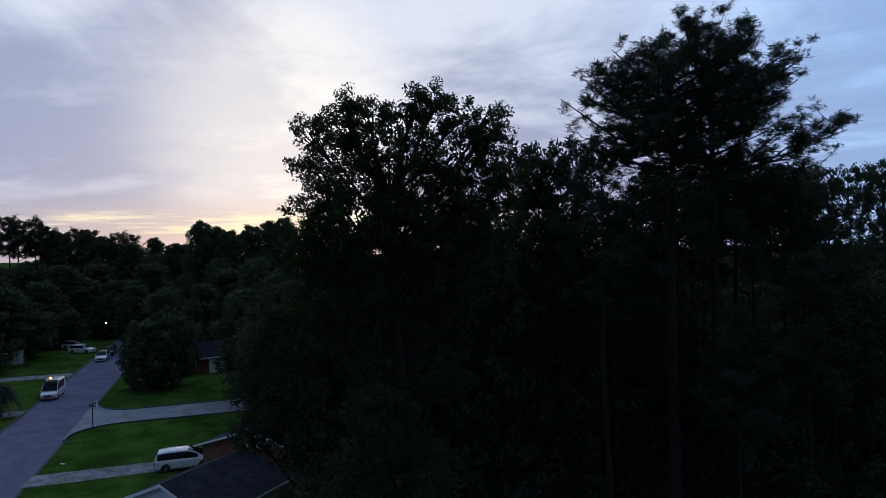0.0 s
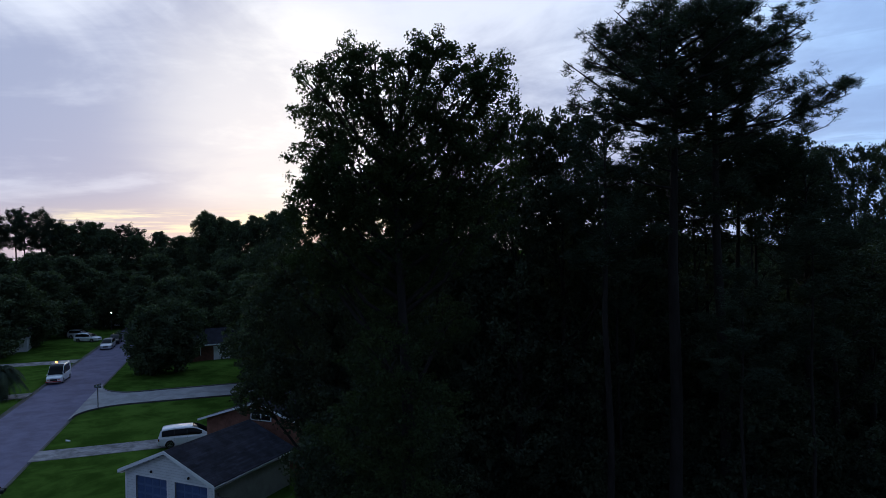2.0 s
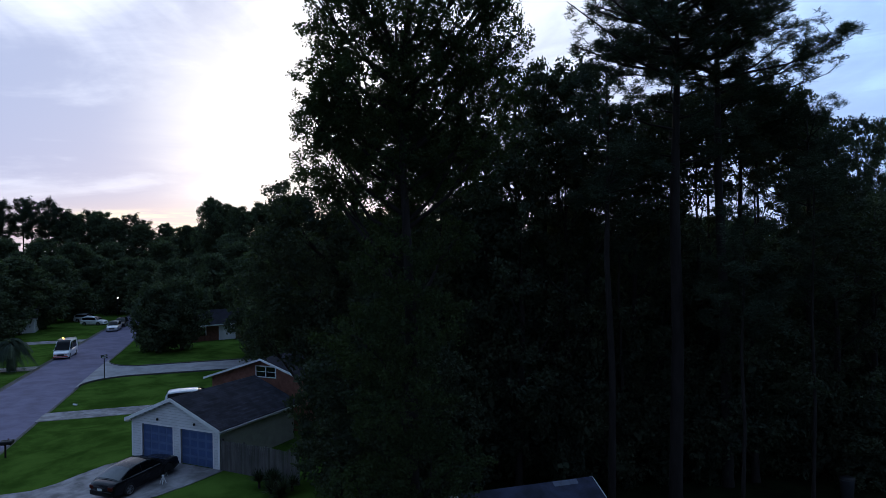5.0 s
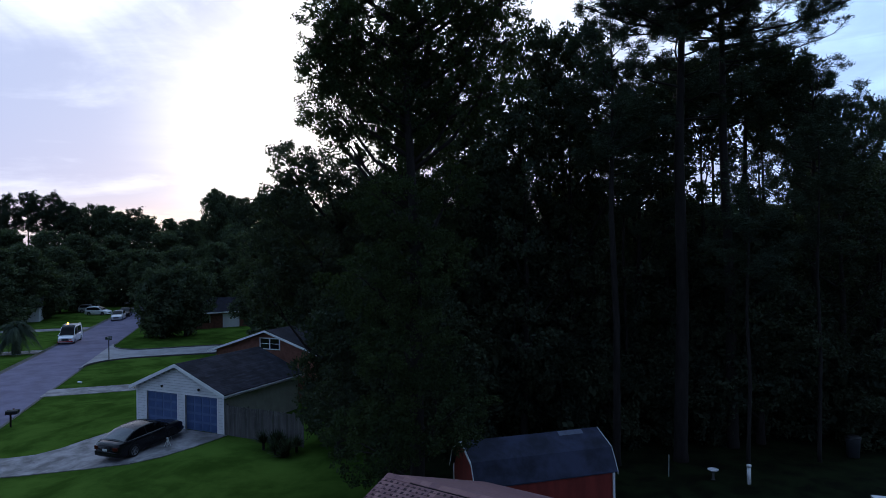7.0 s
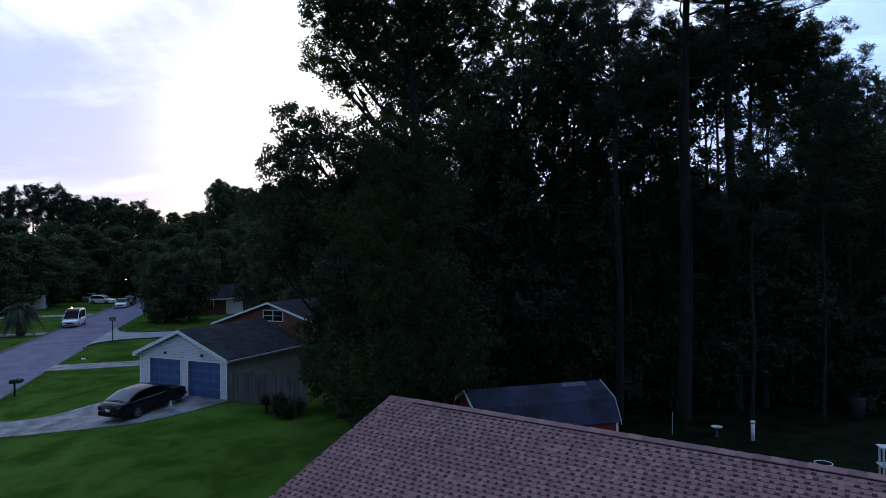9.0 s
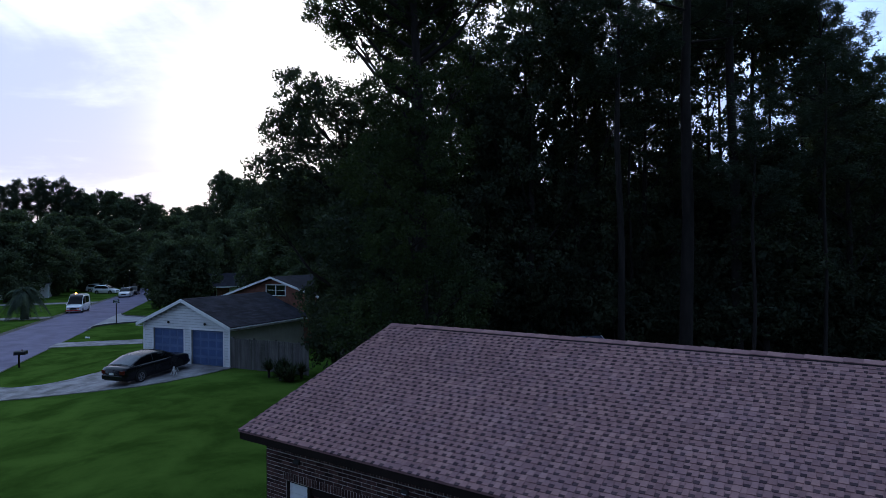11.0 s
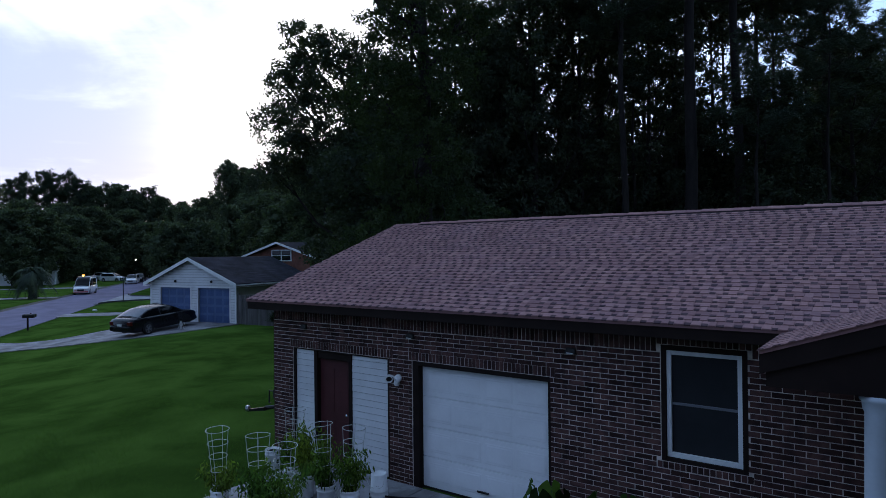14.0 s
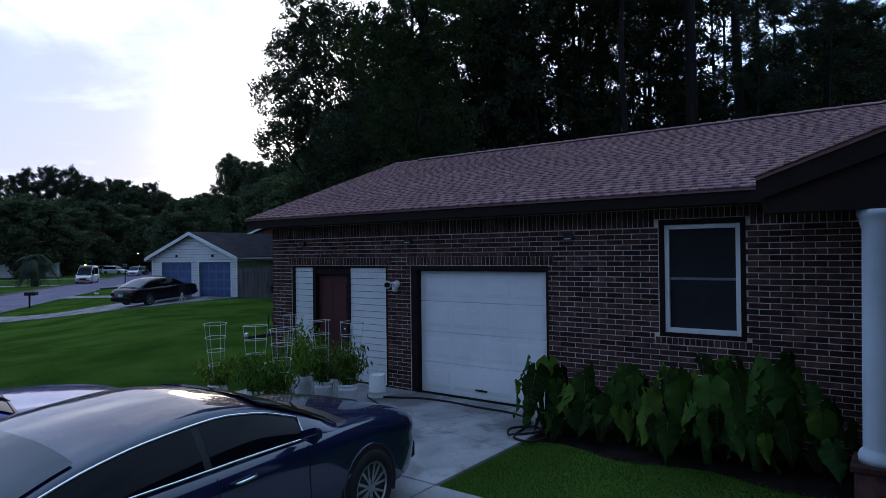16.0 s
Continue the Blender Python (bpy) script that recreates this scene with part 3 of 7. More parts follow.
while x < ROOF_R - 0.2:
    z, e = RIDGE_Z + (0.020 if x > -3.4 else -0.006), rng.uniform(0, 0.006)
    cap = Shape()
    cap.loft([[(x + a, RIDGE_Y - 0.15, z + e - 0.05 - 0.01 * b), (x + a, RIDGE_Y, z + e - 0.01 * b), (x + a, RIDGE_Y + 0.15, z + e - 0.05 - 0.01 * b), (x + a, RIDGE_Y + 0.15, z + e - 0.038 - 0.01 * b), (x + a, RIDGE_Y, z + e + 0.012 - 0.01 * b), (x + a, RIDGE_Y - 0.15, z + e - 0.038 - 0.01 * b)] for a, b in ((0, 0), (0.3, 1))])
    part("ridge_cap", cap, SHINGLE, house)
    x += 0.29

# porch gable that steps forward at the house's right
PORCH_L, PORCH_Y, PORCH_TOP = 5.66, -1.85, 3.13
PORCH_MID = PORCH_L + 2.9
rise = math.tan(PITCH)
porch = Shape()
for sgn in (1, -1):
    xs0, xs1 = (PORCH_L, PORCH_MID) if sgn > 0 else (2 * PORCH_MID - PORCH_L, PORCH_MID)
    zt = PORCH_TOP + 2.9 * rise
    porch.hexa([(xs0, PORCH_Y, PORCH_TOP - 0.05), (xs1, PORCH_Y, zt - 0.05), (xs1, 2.6, zt - 0.05), (xs0, 0.2, PORCH_TOP - 0.05),
                (xs0, PORCH_Y, PORCH_TOP - 0.012), (xs1, PORCH_Y, zt - 0.012), (xs1, 2.6, zt - 0.012), (xs0, 0.2, PORCH_TOP - 0.012)])
part("porch_roof", porch, SHINGLE, house, "shingled porch gable")
ptrim = Shape()
zt = PORCH_TOP + 2.9 * rise
for xa, za, xb, zb in ((PORCH_L, PORCH_TOP, PORCH_MID, zt), (PORCH_MID, zt, 2 * PORCH_MID - PORCH_L, PORCH_TOP)):
    ptrim.hexa([(xa, PORCH_Y + 0.015, za - 0.24), (xb, PORCH_Y + 0.015, zb - 0.24), (xb, PORCH_Y + 0.04, zb - 0.24), (xa, PORCH_Y + 0.04, za - 0.24),
                (xa, PORCH_Y + 0.015, za - 0.05), (xb, PORCH_Y + 0.015, zb - 0.05), (xb, PORCH_Y + 0.04, zb - 0.05), (xa, PORCH_Y + 0.04, za - 0.05)])
ptrim.box(PORCH_L + 0.02, PORCH_Y + 0.04, PORCH_TOP - 0.2, PORCH_L + 0.045, EAVE_Y, PORCH_TOP - 0.05)
part("porch_fascia", ptrim, BROWN_TRIM, house)
part("porch_beam", Shape().box(PORCH_L + 0.05, PORCH_Y + 0.06, PORCH_TOP - 0.36, 11.4, PORCH_Y + 0.36, PORCH_TOP - 0.16), BROWN_TRIM, house)
part("porch_gable", Shape().hexa([(PORCH_L + 0.1, PORCH_Y + 0.06, PORCH_TOP - 0.16), (11.3, PORCH_Y + 0.06, PORCH_TOP - 0.16), (11.3, PORCH_Y + 0.16, PORCH_TOP - 0.16), (PORCH_L + 0.1, PORCH_Y + 0.16, PORCH_TOP - 0.16),
         (PORCH_MID - 0.1, PORCH_Y + 0.06, zt - 0.12), (PORCH_MID + 0.1, PORCH_Y + 0.06, zt - 0.12), (PORCH_MID + 0.1, PORCH_Y + 0.16, zt - 0.12), (PORCH_MID - 0.1, PORCH_Y + 0.16, zt - 0.12)]), BROWN_TRIM, house)
pg = Shape().box(PORCH_L + 0.05, PORCH_Y + 0.36, PORCH_TOP - 0.2, 11.4, -0.02, PORCH_TOP - 0.18)
part("porch_soffit", pg, BROWN_TRIM, house)
col = Shape()
col.lathe([(0.20, 0.0), (0.205, 0.05), (0.19, 0.09), (0.165, 0.12), (0.165, 0.14), (0.158, 1.2), (0.148, 2.1), (0.165, 2.14), (0.17, 2.2), (0.19, 2.22), (0.19, 2.27)], 28, (6.64, -1.62, 0.50))
part("column", col, COLUMN_PAINT, house, "blue-grey painted round porch column", smooth=True)
ped = Shape()
ped.box(6.42, -1.84, 0.0, 6.86, -1.40, 0.44).box(6.39, -1.87, 0.44, 6.89, -1.37, 0.50)
part("pedestal", ped, BRICK, house, "low brick pedestal with a stone cap", bevel=0.01)

# unseen wall, added to keep side light off the porch wall
part("wing_wall", Shape().box(7.45, PORCH_Y + 0.4, 0, 11.3, -0.02, PORCH_TOP - 0.22), RED_BRICK, house, "unseen brick wall added to shade the porch")

# unseen walls and roof further forward, added only to shade the porch
wing = Shape().box(7.45, -4.2, 0, 7.69, PORCH_Y + 0.02, 2.9).box(11.06, -4.2, 0, 11.3, PORCH_Y + 0.02, 2.9).box(7.69, -4.2, 0, 11.06, -3.96, 2.9)
part("front_wing_wall", wing, RED_BRICK, house)
for xe in (7.15, 11.6):
    part("front_wing_roof", Shape().loft([[(xe, y, 2.82), (9.375, y, 3.60), (9.375, y, 3.66), (xe, y, 2.88)] for y in (-4.5, PORCH_Y - 0.02)]), SHINGLE, house)

# side door between two vinyl panels
unit = part("side_entry", Shape().box(-3.22, 0.02, 2.17, -0.75, 0.2, 2.2), BROWN_TRIM, house, "brown framed entry", bevel=0.004)
for x0, y0, z0, x1, z1 in ((-3.28, 0.02, 0, -3.22, 2.2), (-0.75, 0.02, 0, -0.69, 2.2), (-2.69, 0.03, 0, -2.60, 2.17), (-1.74, 0.03, 0, -1.66, 2.17), (-2.60, 0.05, 2.03, -1.74, 2.17)):
    part("frame_board", Shape().box(x0, y0, z0, x1, 0.2, z1), BROWN_TRIM, unit, bevel=0.004)
leaf, panels = Shape().box(-2.60, 0.12, 0.03, -1.74, 0.165, 2.03), []
for z0, z1 in ((0.2, 0.85), (1.0, 1.85)):
    for x0 in (-2.50, -2.13):
        panels.append(Shape().box(x0, 0.112, z0, x0 + 0.29, 0.119, z1))
door_leaf = part("door", leaf, MAROON, unit, "plain maroon door", bevel=0.004)
for q in panels:
    part("door_panel", q, MAROON, door_leaf, bevel=0.003)
part("door_knob", Shape().lathe([(0.012, 0), (0.012, 0.03), (0.03, 0.04), (0.03, 0.06), (0.012, 0.07)], 12), CHROME, unit, at=pose(-1.82, 0.10, 1.0, 90), smooth=True)
for xa, xb in ((-3.22, -2.69), (-1.66, -0.75)):
    board = Shape()
    z = 0.05
    while z < 2.14:
        h = min(0.118, 2.17 - z)
        board.hexa([(xa, 0.048, z), (xb, 0.048, z), (xb, 0.07, z), (xa, 0.07, z), (xa, 0.055, z + h - 0.006), (xb, 0.055, z + h - 0.006), (xb, 0.07, z + h - 0.006), (xa, 0.07, z + h - 0.006)])
        z += 0.12
    # dark board seen in the gaps paints the shade under each lap
    part("panel_backing", Shape().box(xa, 0.075, 0.03, xb, 0.1, 2.17), BROWN_TRIM, unit)
    part("siding_panel", board, SIDING, unit, "white vinyl lap siding infill")

# garage door
gd_trim = Shape().box(-0.16, 0.015, 0, -0.03, 0.24, 2.21).box(2.45, 0.015, 0, 2.50, 0.24, 2.21).box(-0.03, 0.015, 2.13, 2.45, 0.24, 2.21)
part("garage_trim", gd_trim, BROWN_TRIM, house, "brown garage door surround", bevel=0.004)
garage = thing("garage_door", pose(0, 0, 0), "closed white sectional garage door in the brick wall", "garage door")
for k in range(4):
    z0 = 0.035 + k * 0.522
    sec = part("door_section", Shape().box(-0.03, 0.13, z0, 2.45, 0.17, z0 + 0.517), WHITE_PAINT, garage, "white door section", bevel=0.006)
    for j in range(4):
        x0 = 0.06 + j * 0.595
        part("panel", Shape().loft([[(x0 + i, y, z0 + 0.09 + i), (x0 + 0.53 - i, y, z0 + 0.09 + i), (x0 + 0.53 - i, y, z0 + 0.43 - i), (x0 + i, y, z0 + 0.43 - i)] for i, y in ((0.0, 0.1297), (0.012, 0.1255), (0.035, 0.1255), (0.05, 0.1215))]), WHITE_PAINT, sec)
part("door_seal", Shape().box(-0.03, 0.125, 0.0, 2.45, 0.175, 0.035), BLACK, garage)
part("pull_handle", Shape().box(1.1, 0.098, 0.16, 1.32, 0.129, 0.185), BLACK, garage)

# double-hung window
wf = Shape().box(4.14, 0.0, 1.28, 4.205, 0.2, 2.83).box(5.146, 0.0, 1.28, 5.21, 0.2, 2.83).box(4.205, 0.0, 2.76, 5.146, 0.2, 2.83).box(4.205, 0.0, 1.28, 5.146, 0.2, 1.335)
win = part("window", wf, BROWN_TRIM, house, "brown cased double-hung window", bevel=0.004)
ws = Shape().box(4.205, 0.03, 1.335, 4.265, 0.14, 2.76).box(5.086, 0.03, 1.335, 5.146, 0.14, 2.76).box(4.265, 0.03, 2.70, 5.086, 0.14, 2.76).box(4.265, 0.03, 1.335, 5.086, 0.14, 1.40)
part("window_frame", ws, WHITE_PAINT, win, "white vinyl window frame", bevel=0.006)
part("meeting_rail", Shape().box(4.265, 0.06, 2.03, 5.086, 0.11, 2.065), surf("grey_rail", (0.16, 0.17, 0.19), 0.6, 0.1, 4, 40, 0.05), win, bevel=0.004)
for z0, z1, y in ((1.40, 2.03, 0.085), (2.065, 2.70, 0.095)):
    part("pane", Shape().box(4.265, y, z0, 5.086, y + 0.006, z1), GLASS, win)
part("insect_screen", Shape().box(4.263, 0.072, 1.40, 5.088, 0.074, 2.70), SCREEN, win)
part("blind", Shape().box(4.22, 0.16, 1.36, 5.13, 0.17, 2.74), BLACK, win)

# small black wall lights under the eave
for x in (-2.93, -0.185, 2.843):
    wl = thing("wall_light", pose(x, 0, 2.63), "small black wall light under the eave", "wall light", "lights under the eave")
    part("housing", Shape().hexa([(-0.09, -0.06, -0.035), (0.09, -0.06, -0.035), (0.09, 0.008, -0.045), (-0.09, 0.008, -0.045), (-0.07, -0.03, 0.045), (0.07, -0.03, 0.045), (0.07, 0.008, 0.05), (-0.07, 0.008, 0.05)]), BLACK, wl, bevel=0.005)
    part("lens", Shape().box(-0.05, -0.064, -0.030, 0.05, -0.0605, -0.016), SCREEN if x < -2 else PAIL, wl)
# white twin floodlight
fl = thing("floodlight", pose(-0.46, 0, 1.88) @ Matrix.Scale(1.15, 4), "white twin-head security floodlight on the brick pier", "floodlight")
part("base", Shape().lathe([(0.055, 0), (0.06, 0.02), (0.05, 0.05), (0.02, 0.06)], 16), PAIL, fl, at=pose(0, 0.005, 0, 90), smooth=True)
part("sensor", Shape().lathe([(0.0, -0.05), (0.03, -0.045), (0.045, -0.02), (0.045, 0.02), (0.02, 0.05)], 16), PAIL, fl, at=pose(0.03, -0.09, -0.06), smooth=True)
for dx, turn in ((-0.24, 40), (0.20, -30)):
    head = part("lamp_head", Shape().lathe([(0.02, 0.0), (0.04, 0.02), (0.052, 0.07), (0.06, 0.10), (0.056, 0.105), (0.045, 0.085)], 18), PAIL, fl, at=pose(dx * 0.55, -0.08, 0.03, 115, 0, turn), smooth=True)
    part("lens", Shape().lathe([(0.0, 0.09), (0.044, 0.0875), (0.0, 0.0865)], 14), BLACK, head)
    part("arm", Shape().tube([(0, -0.04, 0), (dx * 0.4, -0.07, 0.03), (dx * 0.55, -0.085, 0.035)], 0.014, 8), PAIL, fl)


# ---- bricks: single pieces, the nearest as parts ----
def lay_bricks():
    course, length, joint = 0.0738, 0.243, 0.0110
    todo = []

    def free(x0, z0, x1, z1):
        return all(x1 <= a or x0 >= c or z1 <= b or z0 >= d for a, b, c, d in blocked)

    soldiers = [(-3.36, 2.205, -0.60, 2.3616), (-0.24, 2.215, 2.58, 2.3616)]
    sill = (4.08, 1.1808, 5.27, 1.275)
    frieze = (WALL_L, 2.7306, WALL_R, 2.975)
    blocked = [*OPENINGS, *soldiers, sill, frieze]
    k = 0
    while k * course < 2.98:
        z0 = k * course
        z1 = min(z0 + course - joint, 2.98)
        x = WALL_L - (length / 2 if k % 2 else 0)
        while x < 7.4:
            x0, x1 = max(x, WALL_L), x + length - joint
            edges = sorted({e for a, b, c, d in blocked for e in (a, c) if not (z1 <= b or z0 >= d) and x0 < e < x1})
            a = x0
            for e in [*edges, x1 + joint]:
                if e - joint - a > 0.015 and free(a + 0.001, z0, min(e, x1 + joint) - joint, z1):
                    todo.append((a, z0, min(e, x1 + joint) - joint, z1))
                a = e
            x += length
        k += 1
    for x0, z0, x1, z1 in [*soldiers, sill, frieze]:
        n = round((min(x1, 7.4) - x0) / course)
        step = (min(x1, 7.4) - x0) / n
        for i in range(n):
            a, b, low_ = x0 + i * step + joint / 2, x0 + (i + 1) * step - joint / 2, z0 + 0.005
            for o in OPENINGS:           # shorter over the window's casing
                if b > o[0] - 0.005 and a < o[2] + 0.005 and low_ < o[3] and z1 > o[3] and z0 > o[1]:
                    low_ = o[3] + 0.008
            todo.append((a, low_, b, z1 - 0.005))
    joined, shared, made = Shape(), {}, 0
    for x0, z0, x1, z1 in todo:
        out = rng.uniform(-0.0025, 0.002)
        key = (round(x1 - x0, 3), round(z1 - z0, 3))
        if made < 300 and 2.6 < x0 < 6.4 and z0 > 0.75 and key == (round(length - joint, 3), round(course - joint, 3)):
            if key not in shared:
                w, h = key
                b = 0.0025
                s = Shape()
                s.loft([[(0, 0.05, 0), (w, 0.05, 0), (w, 0.05, h), (0, 0.05, h)], [(0, b, 0), (w, b, 0), (w, b, h), (0, b, h)], [(b, 0, b), (w - b, 0, b), (w - b, 0, h - b), (b, 0, h - b)]])
                shared[key] = s.mesh("brick", BRICK)
            ob = new("brick", shared[key])
            ob.parent, ob.location = front_wall, (x0, out, z0)
            made += 1
        else:
            joined.box(x0, out, z0, x1, 0.05, z1)
    tagged(part("brickwork", joined, BRICK, front_wall), kind="stuff")


def lay_shingles():
    expo = 0.142
    slope = math.hypot(RIDGE_Y - EAVE_Y, RIDGE_Z - EAVE_Z)
    ey, ez = (RIDGE_Y - EAVE_Y) / slope, (RIDGE_Z - EAVE_Z) / slope
    joined, under, shared, made = Shape(), Shape(), {}, 0
    k = 0
    while k * expo < slope - 0.1:
        x, raised = ROOF_L - (0.095 if k % 2 else 0.19) - rng.uniform(-0.03, 0.03), True
        while x < ROOF_R - 0.1:
            w = rng.choice((0.085, 0.10, 0.115)) if raised else rng.choice((0.075, 0.09, 0.10))
            t = 0.013 if raised else 0.004
            d = k * expo - 0.015
            y, z = EAVE_Y + ey * d, EAVE_Z + ez * d - 0.010
            x0 = max(x, ROOF_L)
            l = expo + 0.04
            hidden = x0 > PORCH_L - 0.1 and (PORCH_TOP + min(x0 - PORCH_L, 2.9) * rise) > z + 0.12
            if not hidden and x + w - x0 > 0.03:
                pts = [(0, 0, 0), (w - 0.004, 0, 0), (w - 0.004, ey * l, ez * l), (0, ey * l, ez * l), (0, 0, t + 0.004), (w - 0.004, 0, t + 0.004), (w - 0.004, ey * l, ez * l + 0.003), (0, ey * l, ez * l + 0.003)]
                if raised and made < 300 and x0 == x and 1.6 < x < 5.3 and k < 16:
                    if w not in shared:
                        shared[w] = Shape().hexa(pts).mesh("shingle", SHINGLE)
                    ob = new("shingle", shared[w])
                    ob.parent, ob.location = roof, (x, y, z)
                    made += 1
                else:
                    joined.hexa([(px + x0 if px == 0 else x + px, py + y, pz + z) for px, py, pz in pts])
                if not raised and rng.random() < 0.96:          # dark strip on the lower layer, the cutout's shadow painted in
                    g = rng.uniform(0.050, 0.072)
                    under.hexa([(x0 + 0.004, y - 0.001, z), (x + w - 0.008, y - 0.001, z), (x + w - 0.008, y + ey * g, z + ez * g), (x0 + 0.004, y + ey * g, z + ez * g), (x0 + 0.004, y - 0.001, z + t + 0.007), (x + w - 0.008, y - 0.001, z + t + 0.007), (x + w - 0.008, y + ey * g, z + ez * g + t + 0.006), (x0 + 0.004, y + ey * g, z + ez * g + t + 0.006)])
            x += w
            raised = not raised
        k += 1
    # the porch's left slope
    rows = int(2.9 / math.cos(PITCH) / expo)
    for k in range(rows):
        d = (k * expo - 0.015) * math.cos(PITCH)
        y, raised = PORCH_Y - 0.02 - rng.uniform(0, 0.1), True
        while y < 0.2 + d * 0.85:
            raised = not raised
            w = rng.choice((0.08, 0.10, 0.12)) if raised else rng.choice((0.07, 0.085, 0.10))
            t = 0.010 if raised else 0.004
            x, z, l = PORCH_L + d, PORCH_TOP + d * rise - 0.010, (expo + 0.04) * math.cos(PITCH)
            y0 = max(y, PORCH_Y - 0.02)
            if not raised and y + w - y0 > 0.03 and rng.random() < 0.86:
                # the same painted shadow strip on the porch slope
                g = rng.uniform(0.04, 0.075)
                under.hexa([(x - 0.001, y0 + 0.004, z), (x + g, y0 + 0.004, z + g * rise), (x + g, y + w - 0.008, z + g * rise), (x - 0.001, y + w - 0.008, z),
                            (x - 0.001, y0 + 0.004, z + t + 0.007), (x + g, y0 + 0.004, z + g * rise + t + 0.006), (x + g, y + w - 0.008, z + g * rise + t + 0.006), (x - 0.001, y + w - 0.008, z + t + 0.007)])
            joined.hexa([(x, y0, z), (x + l, y0, z + l * rise), (x + l, y + w - 0.004, z + l * rise), (x, y + w - 0.004, z),
                         (x, y0, z + t + 0.004), (x + l, y0, z + l * rise + 0.003), (x + l, y + w - 0.004, z + l * rise + 0.003), (x, y + w - 0.004, z + t + 0.004)])
            y += w
    tagged(part("shingling", joined, SHINGLE, roof), kind="stuff")
    tagged(part("under_shingling", under, SHINGLE_SHADOW, roof), kind="stuff")

# ---- the neighbour's garage and house ----
def on_plan(x, y, turn, dz=0.0):
    return pose(x, y, level(x, y) + dz, 0, 0, turn)


def make_neighbour():
    turn = 10.2
    base = pose(-29.65, 14.25, -0.16, 0, 0, turn)           # middle of the garage front
    g = thing("garage_building", base, "white sided double garage with two blue doors and a dark roof", "garage")
    W, D, H, RZ = 3.72, 7.0, 2.5, 4.05
    front = Shape()
    doors = ((-2.80, -0.12), (0.55, 3.18))
    x = -W
    for a, b in doors:
        front.box(x, 0, 0, a, 0.15, H).box(a, 0, 2.17, b, 0.15, H)
        x = b
    front.box(x, 0, 0, W, 0.15, H)
    front.hexa([(-W, 0, H), (W, 0, H), (W, 0.15, H), (-W, 0.15, H), (-0.05, 0, RZ - 0.12), (0.05, 0, RZ - 0.12), (0.05, 0.15, RZ - 0.12), (-0.05, 0.15, RZ - 0.12)])
    # grey wall shows between the laps as painted shade lines
    wall_f = part("wall", front, surf("lap_shade", (0.34, 0.34, 0.35), 0.8, 0.1, 2, 30, 0.1), g, "gable wall behind white laps, greyed as their shade")
    laps = Shape()
    z = 0.02
    while z < RZ - 0.45:
        half = W if z + 0.142 < H else min(W, W * (RZ - 0.16 - z - 0.142) / (RZ - 0.16 - H))
        runs = [(-half, half)]
        if z + 0.142 < 2.3:
            runs = [(-half, -2.90), (-0.02, 0.45), (3.28, half)]
        for a, b in runs:
            if b - a > 0.1:
                laps.hexa([(a, -0.030, z), (b, -0.030, z), (b, -0.001, z), (a, -0.001, z), (a, -0.010, z + 0.142), (b, -0.010, z + 0.142), (b, -0.001, z + 0.142), (a, -0.001, z + 0.142)])
        z += 0.165
    part("lap_siding", laps, SIDING, wall_f)
    sides = Shape().box(-W, 0.15, 0, -W + 0.15, D, H).box(W - 0.15, 0.15, 0, W, D, H).box(-W, D - 0.15, 0, W, D, H)
    part("side_wall", sides, surf("beige_siding", (0.34, 0.33, 0.29), 0.7, 0.12, 1.5, 30, 0.1), g, "beige side wall")
    ov = 0.32
    for sgn in (-1, 1):
        r = Shape()
        xe, ze = sgn * (W + ov), H - 0.06
        r.hexa([(xe, -ov, ze - 0.05), (0, -ov, RZ - 0.05), (0, D + ov, RZ - 0.05), (xe, D + ov, ze - 0.05), (xe, -ov, ze + 0.03), (0, -ov, RZ + 0.03), (0, D + ov, RZ + 0.03), (xe, D + ov, ze + 0.03)])
        slope = part("roof_slope", r, DARK_ROOF, g, "charcoal shingle slope")
        tabs = Shape()
        for k in range(24):
            f0, f1 = k / 24, (k + 1) / 24
            xa, za, xb, zb = xe * (1 - f0), ze + (RZ - ze) * f0 + 0.03, xe * (1 - f1), ze + (RZ - ze) * f1 + 0.03
            y = -ov
            while y < D + ov:
                w = rng.uniform(0.5, 1.1)
                y1 = min(y + w - 0.01, D + ov)
                tabs.quad((xa, y, za + 0.018), (xb, y, zb + 0.004), (xb, y1, zb + 0.004), (xa, y1, za + 0.018))
                y += w
        tagged(part("shingling", tabs, DARK_ROOF, slope), kind="stuff")
        f = Shape()
        f.hexa([(xe, -ov - 0.03, ze - 0.20), (0, -ov - 0.03, RZ - 0.18), (0, -ov - 0.002, RZ - 0.18), (xe, -ov - 0.002, ze - 0.20), (xe, -ov - 0.03, ze + 0.03), (0, -ov - 0.03, RZ + 0.035), (0, -ov - 0.002, RZ + 0.035), (xe, -ov - 0.002, ze + 0.03)])
        f.box(min(xe, xe + sgn * 0.03), -ov, ze - 0.10, max(xe, xe + sgn * 0.03), D + ov, ze - 0.02)
        part("fascia", f, WHITE_PAINT, g, bevel=0.005)
        s = Shape().box(min(sgn * W, xe), -ov, ze - 0.19, max(sgn * W, xe), D + ov, ze - 0.17)
        part("soffit", s, WHITE_PAINT, g)
    for a, b in doors:
        d = Shape().box(a, 0.10, 0.02, b, 0.14, 2.17)
        sect = part("garage_door", d, BLUE_RAIL, g, "blue panelled garage door")
        for i in range(4):
            for j in range(4):
                w = (b - a) / 4
